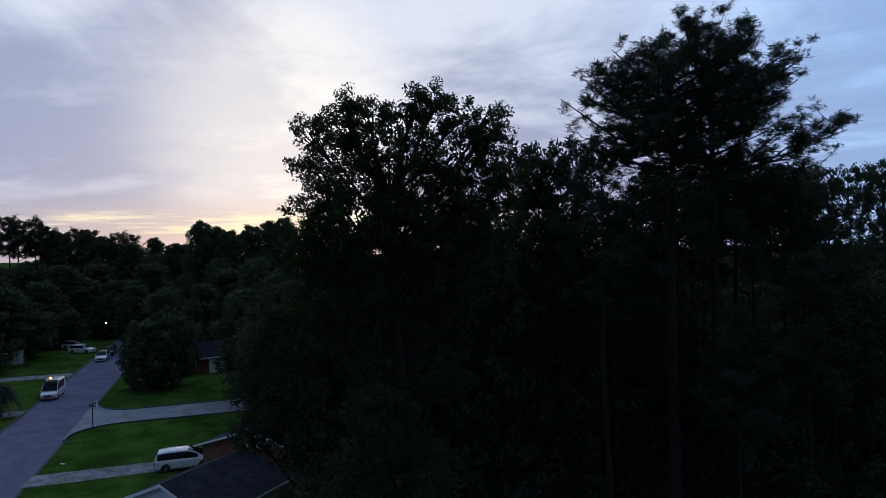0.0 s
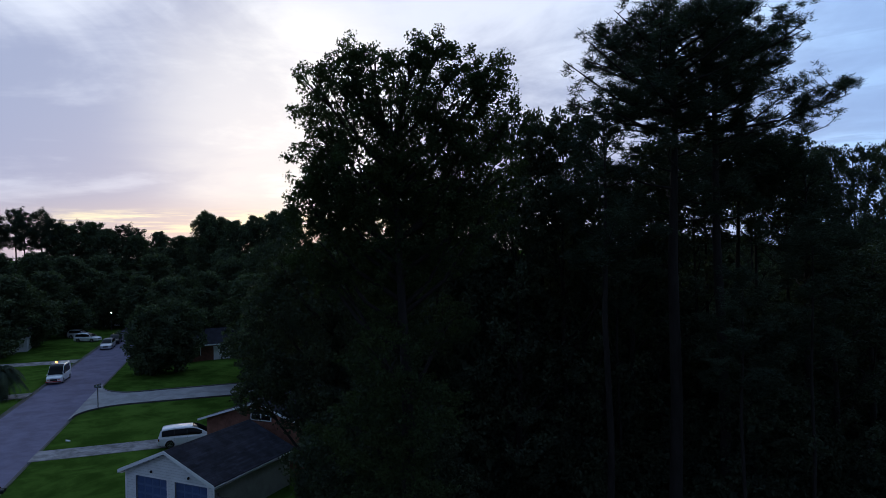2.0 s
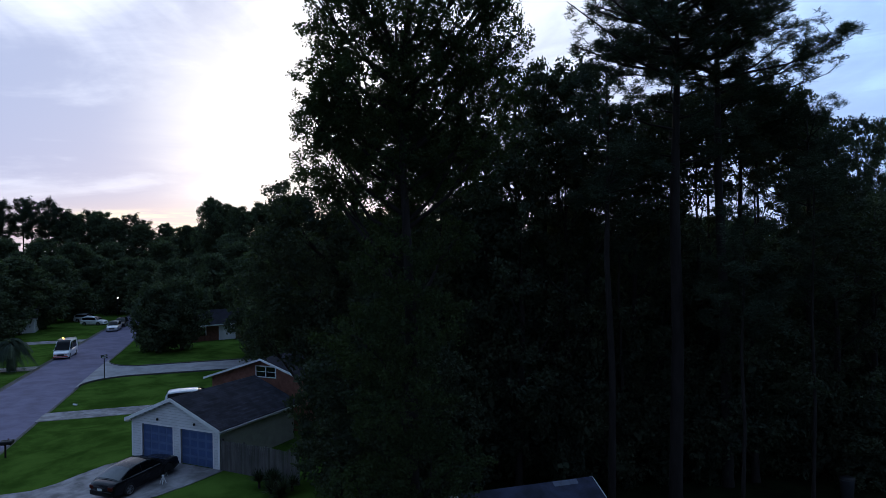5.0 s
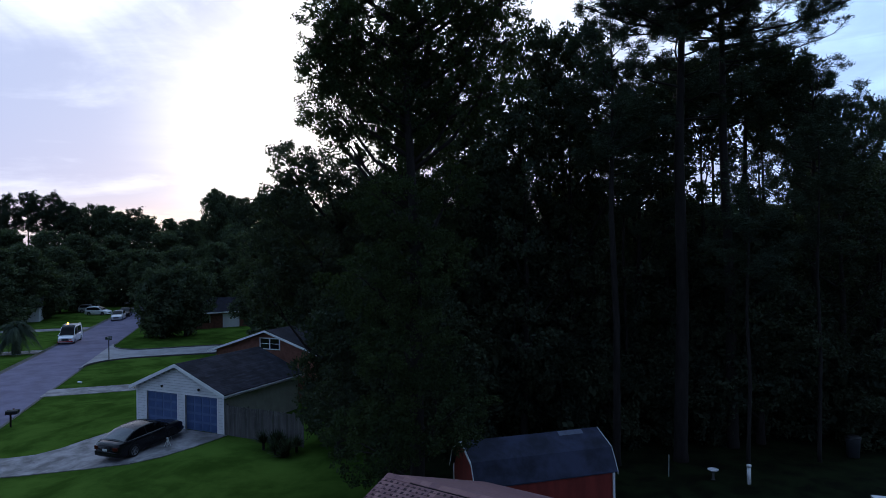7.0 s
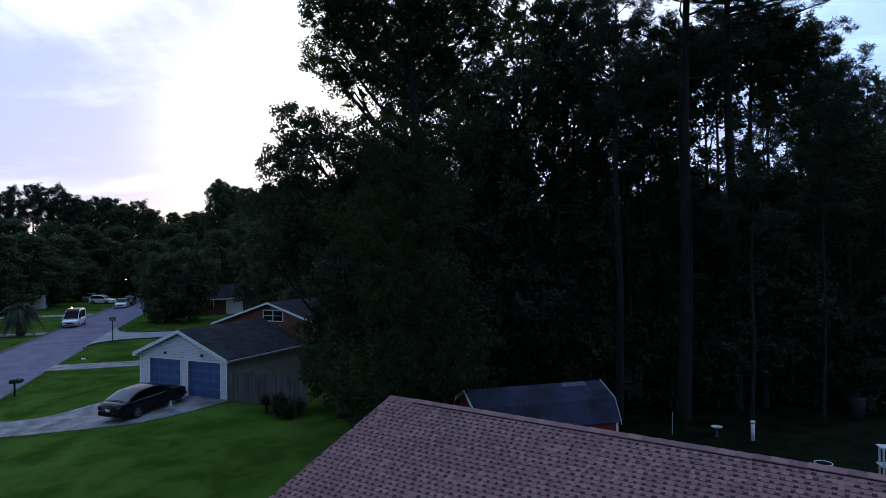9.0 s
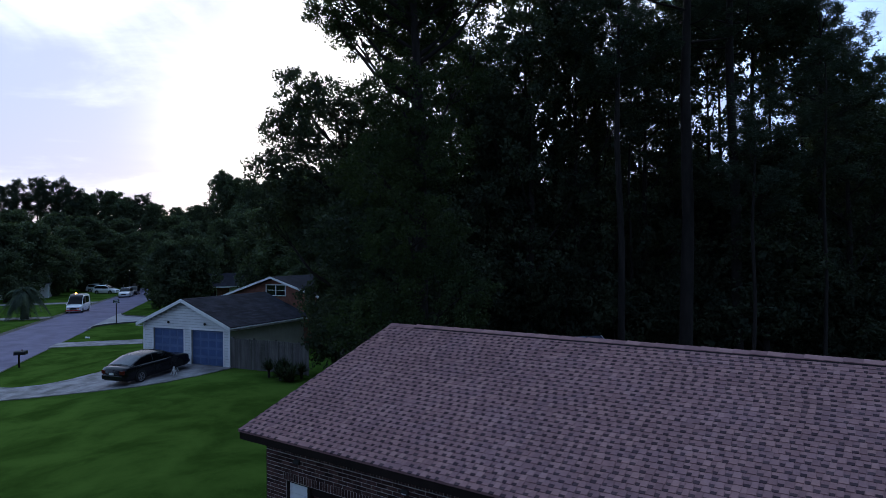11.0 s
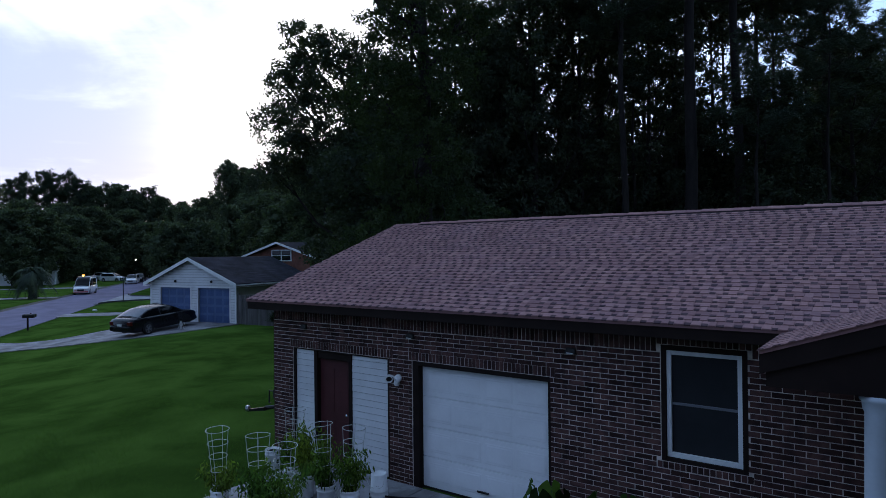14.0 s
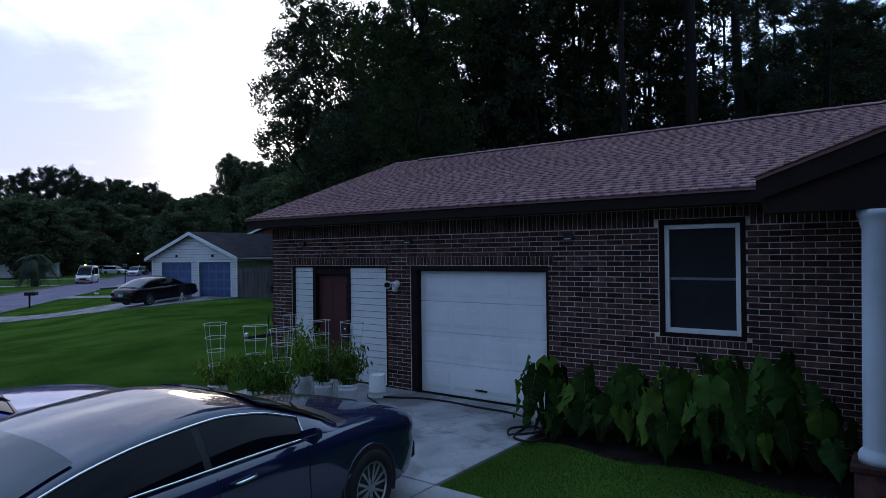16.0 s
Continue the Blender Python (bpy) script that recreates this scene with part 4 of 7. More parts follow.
                part("panel", Shape().box(a + j * w + 0.07, 0.088, 0.08 + i * 0.53, a + (j + 1) * w - 0.07, 0.0995, 0.46 + i * 0.53), BLUE_DOOR, sect)
        fr = Shape().box(a - 0.09, -0.03, 0, a, 0.02, 2.26).box(b, -0.03, 0, b + 0.09, 0.02, 2.26).box(a, -0.03, 2.17, b, 0.02, 2.26)
        part("door_trim", fr, WHITE_PAINT, g, bevel=0.005)
        mid = (a + b) / 2 + (0.1 if a < 0 else -0.1)
        part("lantern", Shape().lathe([(0.03, 0), (0.06, 0.02), (0.08, 0.12), (0.03, 0.16)], 10).box(-0.02, 0, 0.04, 0.02, 0.1, 0.1), BLACK, g, "small black lantern", at=pose(mid, -0.10, 2.48))
    for x in (-W - 0.02, W - 0.09):
        part("corner_board", Shape().box(x, -0.03, 0, x + 0.11, 0.005, H), WHITE_PAINT, g)

    # brick house behind it
    hb = pose(-31.3, 22.55, -0.2, 0, 0, 10.2)
    h = thing("neighbour_house", hb, "low red brick house with a white-edged gable", "house")
    hw, ew, top, apex = 5.1, 5.6, 3.55, 5.12
    part("wall", Shape().loft([[(-hw, y, 0), (hw, y, 0), (hw, y, top), (0, y, apex - 0.15), (-hw, y, top)] for y in (0, 12)]), RED_BRICK, h)
    for sgn in (-1, 1):
        xe, ze, rz = sgn * ew, top - 0.16, apex
        part("roof", Shape().loft([[(xe, y, ze - 0.05), (0, y, rz - 0.05), (0, y, rz + 0.05), (xe, y, ze + 0.05)] for y in (-0.4, 12.4)]), DARK_ROOF, h)
        part("fascia", Shape().loft([[(xe, y, ze - 0.1), (0, y, rz - 0.09), (0, y, rz + 0.06), (xe, y, ze + 0.05)] for y in (-0.45, -0.402)]), WHITE_PAINT, h)
    wn_ = part("window", Shape().box(-0.75, -0.06, 3.72, 1.15, 0.0, 3.79), WHITE_PAINT, h, "white framed gable window")
    for bar in ((-0.75, -0.06, 4.52, 1.15, 0.0, 4.59), (-0.75, -0.06, 3.79, -0.68, 0, 4.52), (1.08, -0.06, 3.79, 1.15, 0, 4.52), (0.16, -0.06, 3.79, 0.24, 0, 4.52), (-0.68, -0.05, 4.14, 0.16, 0, 4.17), (0.24, -0.05, 4.14, 1.08, 0, 4.17)):
        part("frame_bar", Shape().box(*bar), WHITE_PAINT, wn_)
    for xa, xb in ((-0.68, 0.16), (0.24, 1.08)):
        part("pane", Shape().box(xa, -0.02, 3.79, xb, -0.005, 4.52), GLASS, wn_)

    # wooden fence from the garage corner
    f = thing("fence", pose(-25.95, 14.95, -0.2, 0, 0, 8), "weathered grey wooden privacy fence", "fence")
    x = 0.0
    for i in range(42):
        h_ = 1.85 + rng.uniform(-0.03, 0.03)
        part("slat", Shape().hexa([(x, 0, 0.04), (x + 0.135, 0, 0.04), (x + 0.135, 0.02, 0.04), (x, 0.02, 0.04), (x + 0.012, 0, h_), (x + 0.123, 0, h_), (x + 0.123, 0.02, h_), (x + 0.012, 0.02, h_)]), FENCE_WOOD, f)
        if i % 12 == 0:
            part("post", Shape().box(x, 0.065, -0.2, x + 0.09, 0.155, 1.9), FENCE_WOOD, f)
        x += 0.142
    for z in (0.4, 1.5):
        part("rail", Shape().box(0, 0.022, z, x, 0.062, z + 0.09), FENCE_WOOD, f)


make_neighbour()


def make_shed():
    ang = 52
    L, Wd = 5.9, 3.2
    s = thing("garden_shed", pose(-7.3, 12.6, -0.02, 0, 0, ang), "red barn shed with a slate-blue gambrel roof", "shed")
    prof = [(-Wd / 2, 1.75), (-Wd / 2 + 0.45, 2.6), (0, 3.1), (Wd / 2 - 0.45, 2.6), (Wd / 2, 1.75)]
    ends = [(-Wd / 2 + 0.06, 0.1), *[(y * 0.96, z - 0.06) for y, z in prof], (Wd / 2 - 0.06, 0.1)]
    part("wall", Shape().loft([[(0.1, y, z) for y, z in ends], [(L - 0.1, y, z) for y, z in ends]]), RED_PAINT, s, "red board walls")
    for (ya, za), (yb, zb) in zip(prof[:-1], prof[1:]):
        part("roof_slope", Shape().loft([[(x, ya, za), (x, yb, zb), (x, yb, zb + 0.04), (x, ya, za + 0.04)] for x in (-0.08, L + 0.08)]), SHED_ROOF, s)
    for x in (0.06, L - 0.14):
        for y in (-Wd / 2, Wd / 2 - 0.04):
            part("corner_trim", Shape().box(x, y, 0.1, x + 0.09, y + 0.05, 1.75), WHITE_PAINT, s)
    for x in (-0.1, L + 0.08):
        t = Shape()
        for (ya, za), (yb, zb) in zip(prof[:-1], prof[1:]):
            t.loft([[(x, ya, za - 0.09), (x + 0.02, ya, za - 0.09), (x + 0.02, ya, za + 0.05), (x, ya, za + 0.05)], [(x, yb, zb - 0.09), (x + 0.02, yb, zb - 0.09), (x + 0.02, yb, zb + 0.05), (x, yb, zb + 0.05)]])
        part("rake_trim", t, WHITE_PAINT, s)
    part("sill", Shape().box(0.1, -Wd / 2 + 0.1, -0.05, L - 0.1, Wd / 2 - 0.1, 0.12), BLACK, s)
    part("roof_patch", Shape().loft([[(x, -0.62, 2.76), (x, -0.05, 3.09), (x, -0.05, 3.15), (x, -0.62, 2.82)] for x in (4.1, 5.2)]), surf("bare_panel", (0.10, 0.115, 0.16), 0.5, 0.2, 3, 40, 0.1), s, "pale worn patch of roofing")


make_shed()


YUCCA = leafy("yucca_leaf", (0.022, 0.036, 0.020), (0.045, 0.060, 0.035), 0.1, 0.6)

# spiky yucca at the fence's end
yc = thing("yucca", on_plan(-20.6, 14.6, 0), "dark spiky yucca clump in front of the fence", "shrub")
rr = np.random.default_rng(9)
for k in range(9):
    fx, fy, fh = rr.uniform(-1.2, 1.2), rr.uniform(-0.6, 0.6), rr.uniform(0.05, 0.45)
    part("stem", Shape().tube([(fx, fy, -0.05), (fx, fy, fh)], 0.07, 7), BARK, yc)
    faces = []
    for i in range(110):
        a, e = rr.uniform(0, 6.28), rr.uniform(0.05, 1.4)
        d = np.array((math.cos(a) * math.cos(e), math.sin(a) * math.cos(e), math.sin(e)))
        w = np.array((-math.sin(a), math.cos(a), 0)) * 0.05
        c = np.array((fx, fy, fh))
        faces.append([c - w, c + w, c + d * rr.uniform(0.5, 0.85)])
    lf = new("leaf_rosette", cloud_mesh("leaf_rosette", np.array(faces), 3, YUCCA))
    lf.parent = yc

# ---- trees ----
grow = np.random.default_rng(11)


def unit_rows(n):
    v = grow.normal(size=(n, 3))
    return v / np.linalg.norm(v, axis=1, keepdims=True)


def in_balls(n):
    """Points strewn in a slightly flattened unit ball, denser towards its middle."""
    return unit_rows(n) * (grow.uniform(0, 1, n) ** 0.45)[:, None] * np.array((1, 1, 0.8))


def leaf_faces(centres, size, spread, count):
    """Pointed leaves gathered in clumps round the centres."""
    c = np.repeat(centres, count, axis=0)
    n = len(c)
    wide = np.repeat(grow.uniform(0.7, 1.35, len(centres)), count)[:, None]
    c = c + in_balls(n) * spread * wide
    a, b = unit_rows(n), unit_rows(n)
    b = np.cross(a, b)
    b /= np.linalg.norm(b, axis=1, keepdims=True) + 1e-6
    s = (size * grow.uniform(0.6, 1.3, n))[:, None]
    return np.stack([c - a * s, c + b * s * 0.55, c + a * s, c - b * s * 0.55], axis=1)


def tuft_faces(centres, size, count):
    """Bunches of pine needles: thin blades fanning out and up from each centre."""
    c = np.repeat(centres, count, axis=0)
    n = len(c)
    d = unit_rows(n)
    d[:, 2] = np.abs(d[:, 2]) * 0.9 - 0.15
    w = np.cross(d, unit_rows(n))
    w /= np.linalg.norm(w, axis=1, keepdims=True) + 1e-6
    s = (size * grow.uniform(0.7, 1.2, n))[:, None]
    c = c + grow.normal(size=(n, 3)) * size * 0.25
    return np.stack([c - w * s * 0.06, c + w * s * 0.06, c + d * s], axis=1)


def lobe_points(lobes, per_m3, shell=0.55):
    """Clump centres inside a crown's lobes (x, y, z, radius), mostly near their skin."""
    out = []
    for x, y, z, r in lobes:
        n = max(6, int(per_m3 * r ** 2.4))
        p = unit_rows(n) * (r * (shell + (1 - shell) * grow.uniform(0, 1, n) ** 0.6))[:, None]
        p[:, 2] *= 0.85
        out.append(p + np.array((x, y, z)))
    return np.concatenate(out)


def limbs(sh, base, top, lobes, r0):
    """Trunk and the limbs that reach into the lobes."""
    base, top = Vector(base), Vector(top)
    mid = base.lerp(top, 0.5) + Vector((r0 * 0.8, -r0 * 0.6, 0))
    sh.tube([base - Vector((0, 0, 0.3)), base + Vector((0, 0, 0.4)), base.lerp(mid, 0.5), mid, mid.lerp(top, 0.5), top], [r0 * 1.35, r0, r0 * 0.85, r0 * 0.7, r0 * 0.42, r0 * 0.12], 10)
    for x, y, z, r in lobes:
        tip = Vector((x, y, z))
        away = (tip.xy - base.lerp(top, min(1.0, tip.z / top.z)).xy).length
        f = min(0.92, max(0.10, (tip.z - base.z - 0.6 - 0.9 * away) / max(0.1, top.z - base.z)))
        root = base.lerp(mid, f * 2) if f < 0.5 else mid.lerp(top, f * 2 - 1)
        bend = root.lerp(tip, 0.5) + Vector((0, 0, -0.12 * (tip - root).length))
        q = r0 * 0.34
        sh.tube([root, bend, tip], [q, q * 0.7, q * 0.3], 6)
        for k in range(4):
            end = tip + Vector(unit_rows(1)[0]) * r * 0.8
            sh.tube([bend.lerp(tip, 0.5), tip.lerp(end, 0.5), end], [q * 0.35, q * 0.22, q * 0.08], 4, False)
    return sh


def make_tree(name, at, lobes, trunk_top, r0, leaf, material, label, density=9.0, leaves=16, spread=0.33, group="", sprays=0, core=0):
    """A broadleaf tree; lobes stand relative to the tree's foot."""
    t = thing(name, at, label, "tree", group)
    sh = limbs(Shape(), (0, 0, 0), trunk_top, lobes, r0)
    part("trunk", sh, BARK, t, smooth=True)
    pts = lobe_points(lobes, density)
    if sprays:           # leafy shoots that stand out of the outline
        extra = []
        for x, y, z, r in lobes:
            d = unit_rows(sprays)
            d[:, 2] = np.abs(d[:, 2]) * 0.8
            for k in np.arange(0.9, 1.0 + 0.32 / r, 0.16 / r):
                extra.append(np.array((x, y, z)) + d * r * k)
        pts = np.concatenate([pts, *extra])
    faces = leaf_faces(pts, leaf, spread, leaves)
    if core:             # larger leaf masses deep inside
        inner = lobe_points([(x, y, z, r * 0.72) for x, y, z, r in lobes], core, 0.1)
        faces = np.concatenate([faces, leaf_faces(inner, leaf * 2.6, spread, 5)])
    crown = new("crown", cloud_mesh("crown", faces, 4, material))
    crown.parent = t
    return t


def make_pine(name, at, height, limbs_at, r0, label, lean=(0, 0), tuft=0.30, group="", blades=20, puff=0.36):
    """A tall pine: bare trunk, and limbs (height, plan angle, length, rise) that end in rounded puffs of needles."""
    t = thing(name, at, label, "pine tree", group)
    sh = Shape()
    top = Vector((lean[0], lean[1], height))
    bow = Vector((0.12, 0.08, 0))
    pts = [Vector((0, 0, -0.3)), Vector((0, 0, 0.5)), top * 0.3 + bow, top * 0.55 - bow, top * 0.8 + bow * 0.5, top]
    sh.tube(pts, [r0 * 1.3, r0, r0 * 0.85, r0 * 0.7, r0 * 0.42, r0 * 0.1], 10)
    tufts = []
    for z, ang, length, lift in limbs_at:
        root = top * (z / height)
        d = Vector((math.cos(radians(ang)), math.sin(radians(ang)), 0))
        turn = d.cross((0, 0, 1)) * grow.uniform(-0.12, 0.12) * length
        a = root + d * length * 0.5 + turn + Vector((0, 0, lift * 0.3))
        b = root + d * length + Vector((0, 0, lift))
        q = r0 * 0.24 * min(1.2, 0.4 + length / 5)
        sh.tube([root, root.lerp(a, 0.5) + turn * 0.3, a, b], [q, q * 0.8, q * 0.6, q * 0.2], 6)
        for k in range(int(3 + length * 1.6)):
            f = grow.uniform(0.40, 1.0)
            p = root.lerp(a, f * 2) if f < 0.5 else a.lerp(b, f * 2 - 1)
            side = Vector(unit_rows(1)[0]) * Vector((1, 1, 0.5)) * (0.35 + 0.20 * length) * grow.uniform(0.5, 1.0)
            e = p + side + Vector((0, 0, 0.3))
            sh.tube([p, p.lerp(e, 0.5) + Vector((0, 0, -0.08)), e], [q * 0.26, q * 0.18, q * 0.07], 4, False)
            for g in (e, p.lerp(e, 0.62) + Vector((0, 0, 0.08))):
                wide = puff * grow.uniform(0.7, 1.25)
                for off in in_balls(4):
                    tufts.append(np.array(g) + off * wide)
    part("trunk", sh, BARK, t, smooth=True)
    crown = new("crown", cloud_mesh("crown", tuft_faces(np.array(tufts), tuft, blades), 3, NEEDLE))
    crown.parent = t
    return t


def round_lobes(height, width, low, count, seed):
    """Lobes of an uneven oval crown between two heights."""
    r = np.random.default_rng(seed)
    out = []
    for i in range(count):
        f = (i + 0.5) / count
        z = low + (height - low) * (0.08 + 0.84 * f)
        wide = width * (1 - abs(2 * f - 0.85) ** 2.2 * 0.75)
        a = i * 2.4 + r.uniform(-0.5, 0.5)
        d = wide * r.uniform(0.25, 0.72)
        out.append((d * math.cos(a), d * math.sin(a), z, max(0.7, width * r.uniform(0.32, 0.5))))
    out.append((0, 0, height - width * 0.35, width * 0.4))
    return out


FACING = 35.6         # plan turn of the rows behind the yard


def row_place(across, away, turn=0.0, z=0.0):
    """A place in the rows behind the yard: metres across and away from the front walk."""
    return pose(6.6 + 0.813 * across - 0.582 * away, -8.3 + 0.582 * across + 0.813 * away, z, 0, 0, FACING + turn)


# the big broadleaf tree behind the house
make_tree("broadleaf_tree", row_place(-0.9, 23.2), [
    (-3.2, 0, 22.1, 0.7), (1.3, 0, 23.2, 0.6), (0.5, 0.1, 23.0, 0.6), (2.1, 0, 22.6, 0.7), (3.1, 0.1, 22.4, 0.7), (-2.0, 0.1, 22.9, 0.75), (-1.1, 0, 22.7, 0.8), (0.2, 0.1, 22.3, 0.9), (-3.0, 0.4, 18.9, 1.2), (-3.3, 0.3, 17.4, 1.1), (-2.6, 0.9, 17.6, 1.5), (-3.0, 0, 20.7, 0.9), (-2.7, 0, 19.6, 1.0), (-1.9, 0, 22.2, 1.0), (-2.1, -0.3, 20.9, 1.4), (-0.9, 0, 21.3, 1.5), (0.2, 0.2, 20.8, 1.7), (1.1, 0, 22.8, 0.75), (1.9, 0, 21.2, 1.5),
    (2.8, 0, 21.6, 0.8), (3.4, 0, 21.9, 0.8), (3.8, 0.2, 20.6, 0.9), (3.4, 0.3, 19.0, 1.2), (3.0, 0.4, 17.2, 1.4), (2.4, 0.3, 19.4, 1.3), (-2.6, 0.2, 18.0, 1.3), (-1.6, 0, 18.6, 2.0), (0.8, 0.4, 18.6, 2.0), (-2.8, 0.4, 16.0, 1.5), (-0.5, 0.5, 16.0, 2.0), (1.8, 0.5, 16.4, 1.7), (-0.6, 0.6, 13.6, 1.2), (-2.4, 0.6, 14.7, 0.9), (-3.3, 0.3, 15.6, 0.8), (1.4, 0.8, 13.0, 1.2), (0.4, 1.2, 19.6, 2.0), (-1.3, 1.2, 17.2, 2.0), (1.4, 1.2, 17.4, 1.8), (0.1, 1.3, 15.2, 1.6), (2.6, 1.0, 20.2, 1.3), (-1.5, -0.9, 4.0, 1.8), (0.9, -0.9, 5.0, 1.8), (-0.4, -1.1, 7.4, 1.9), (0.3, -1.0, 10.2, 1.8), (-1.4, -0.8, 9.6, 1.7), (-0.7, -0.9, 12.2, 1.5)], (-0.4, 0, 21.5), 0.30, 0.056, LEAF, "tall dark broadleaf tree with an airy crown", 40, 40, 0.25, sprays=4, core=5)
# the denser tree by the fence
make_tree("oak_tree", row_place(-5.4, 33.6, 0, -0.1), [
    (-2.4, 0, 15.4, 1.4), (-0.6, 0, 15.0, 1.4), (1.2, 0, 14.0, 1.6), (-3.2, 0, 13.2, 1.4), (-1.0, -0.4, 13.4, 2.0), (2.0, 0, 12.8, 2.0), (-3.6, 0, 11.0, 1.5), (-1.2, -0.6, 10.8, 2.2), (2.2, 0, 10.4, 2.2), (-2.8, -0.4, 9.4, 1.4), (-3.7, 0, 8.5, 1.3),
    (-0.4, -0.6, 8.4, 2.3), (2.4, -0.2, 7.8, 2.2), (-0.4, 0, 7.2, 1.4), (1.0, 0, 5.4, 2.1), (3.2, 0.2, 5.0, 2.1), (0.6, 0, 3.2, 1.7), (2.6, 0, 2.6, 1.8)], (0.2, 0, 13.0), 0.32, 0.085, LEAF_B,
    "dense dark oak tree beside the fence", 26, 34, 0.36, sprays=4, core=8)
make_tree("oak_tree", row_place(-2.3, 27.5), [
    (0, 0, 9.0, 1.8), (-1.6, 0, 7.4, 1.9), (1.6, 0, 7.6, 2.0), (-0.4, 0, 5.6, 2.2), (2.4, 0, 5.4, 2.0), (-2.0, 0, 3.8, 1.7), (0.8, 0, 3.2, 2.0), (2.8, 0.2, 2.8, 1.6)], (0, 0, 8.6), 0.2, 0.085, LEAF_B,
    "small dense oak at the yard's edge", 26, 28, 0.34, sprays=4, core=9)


# two tall pines whose crowns meet, and a slimmer one beside them
def pine_limbs(low, high, count, reach, seed, dome=1.0):
    """Limbs of a domed crown between two heights: they rise as they reach out."""
    r = np.random.default_rng(seed)
    out = []
    for i in range(count):
        f = i / (count - 1)
        wide = math.sqrt(max(0.12, 1 - (max(0.0, f - 0.25) / 0.80) ** 2)) * (0.72 + 0.28 * min(1, f / 0.25))
        length = reach * wide * r.uniform(0.5, 1.05)
        rise_ = length * r.uniform(0.15, 0.55) + f * dome
        out.append((low + (high - low) * f - 0.35 * rise_, (i * 137.5 + r.uniform(-25, 25)) % 360, length, rise_))
    return out


make_pine("pine_tree", row_place(11.95, 31.5), 27.3, [*pine_limbs(21.6, 27.0, 40, 4.8, 3, 0.4), *pine_limbs(17.2, 21.6, 11, 3.4, 31, 0.2), (24.3, 180, 4.4, 2.2), (25.0, 165, 3.8, 2.0), (25.4, 198, 3.4, 1.8), (23.8, 150, 4.6, 2.0), (22.4, 185, 5.6, 2.6), (21.6, 172, 5.0, 1.6), (22.9, 196, 4.8, 2.8), (21.2, 200, 4.4, 1.4)], 0.34, "tall pine whose crown leans over the wood", (0.4, 0))
make_pine("pine_tree", row_place(15.5, 33.5), 29.3, [*pine_limbs(21.8, 28.9, 50, 5.7, 7, 0.5), *pine_limbs(17.4, 21.8, 12, 3.6, 37, 0.2), (24.3, 10, 5.4, 2.4), (25.3, -5, 4.8, 2.2), (21.4, 0, 7.5, 2.8), (21.0, 9, 7.0, 3.6), (21.8, -8, 6.8, 1.8), (20.6, 3, 6.4, 1.6), (19.6, 160, 3.4, 1.2), (18.8, 20, 3.2, 1.0), (17.9, 200, 3.0, 0.8)], 0.30, "tall pine with a broad domed crown and long side limbs", (-0.3, 0.2))
make_pine("pine_tree", row_place(8.6, 31.0), 22.4, pine_limbs(14.5, 22.0, 30, 2.9, 9), 0.19, "slim pine in front of the wood", (0, 0))
make_pine("pine_tree", row_place(21.5, 36.0), 20.4, pine_limbs(13.0, 20.0, 34, 3.8, 13), 0.24, "pine at the wood's edge", (0, 0))
for across, away, h in ((14.6, 30.0, 14.0), (10.2, 35.0, 19.0), (18.6, 31.0, 17.0)):
    make_pine("pine_tree", row_place(across, away), h, pine_limbs(h * 0.6, h - 0.4, 16, 2.2, int(h)), 0.10, "thin young pine in the wood", (0.2, 0), blades=20)

# the wood behind: a few kinds, repeated
kinds = []
for i, (h, w, low, n) in enumerate(((20, 3.9, 2.5, 15), (14.5, 4.2, 1.2, 13), (23.5, 3.8, 9.0, 12))):
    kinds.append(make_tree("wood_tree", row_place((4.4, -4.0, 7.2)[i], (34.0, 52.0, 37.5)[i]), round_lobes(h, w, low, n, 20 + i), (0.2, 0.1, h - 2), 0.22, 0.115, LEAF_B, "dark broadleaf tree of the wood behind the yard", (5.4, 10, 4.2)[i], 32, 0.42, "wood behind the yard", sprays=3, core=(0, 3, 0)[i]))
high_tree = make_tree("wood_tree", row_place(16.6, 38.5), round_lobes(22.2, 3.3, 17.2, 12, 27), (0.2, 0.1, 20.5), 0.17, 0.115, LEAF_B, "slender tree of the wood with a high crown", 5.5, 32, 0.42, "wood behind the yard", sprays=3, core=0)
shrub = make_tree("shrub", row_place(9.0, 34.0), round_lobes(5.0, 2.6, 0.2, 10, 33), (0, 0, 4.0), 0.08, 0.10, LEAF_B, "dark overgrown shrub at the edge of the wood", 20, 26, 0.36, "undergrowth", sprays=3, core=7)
r = random.Random(8)


def in_gap(a):
    return 0.475 < a < 0.555 or 0.02 < a < 0.105


k = 0
for away, kinds_here, step, lo, hi in ((35.5, (0, 2, 0), 4.8, -1.5, 27), (41, (1, 2, 0), 5.6, -1.6, 32), (49, (1, 1, 3), 6.0, -6, 38), (58, (1, 3, 1), 7.0, -8, 44)):
    across = lo
    while across < hi:
        x = across + r.uniform(-0.8, 0.8)
        i = 1 if in_gap(x / away) else kinds_here[k % 3]
        tall = (0.90 if x / away > 0.3 else 1.12) if in_gap(x / away) else r.uniform(0.9, 1.08) * (0.74 if x / away > 0.6 and i != 1 else 1.0)
        if i == 3:
            i, tall = 1, tall * 0.8
        copy_thing(kinds[i], row_place(x, away + r.uniform(-1.5, 1.5), r.uniform(0, 360)) @ Matrix.Diagonal((1, 1, tall, 1)))
        across += step
        k += 1
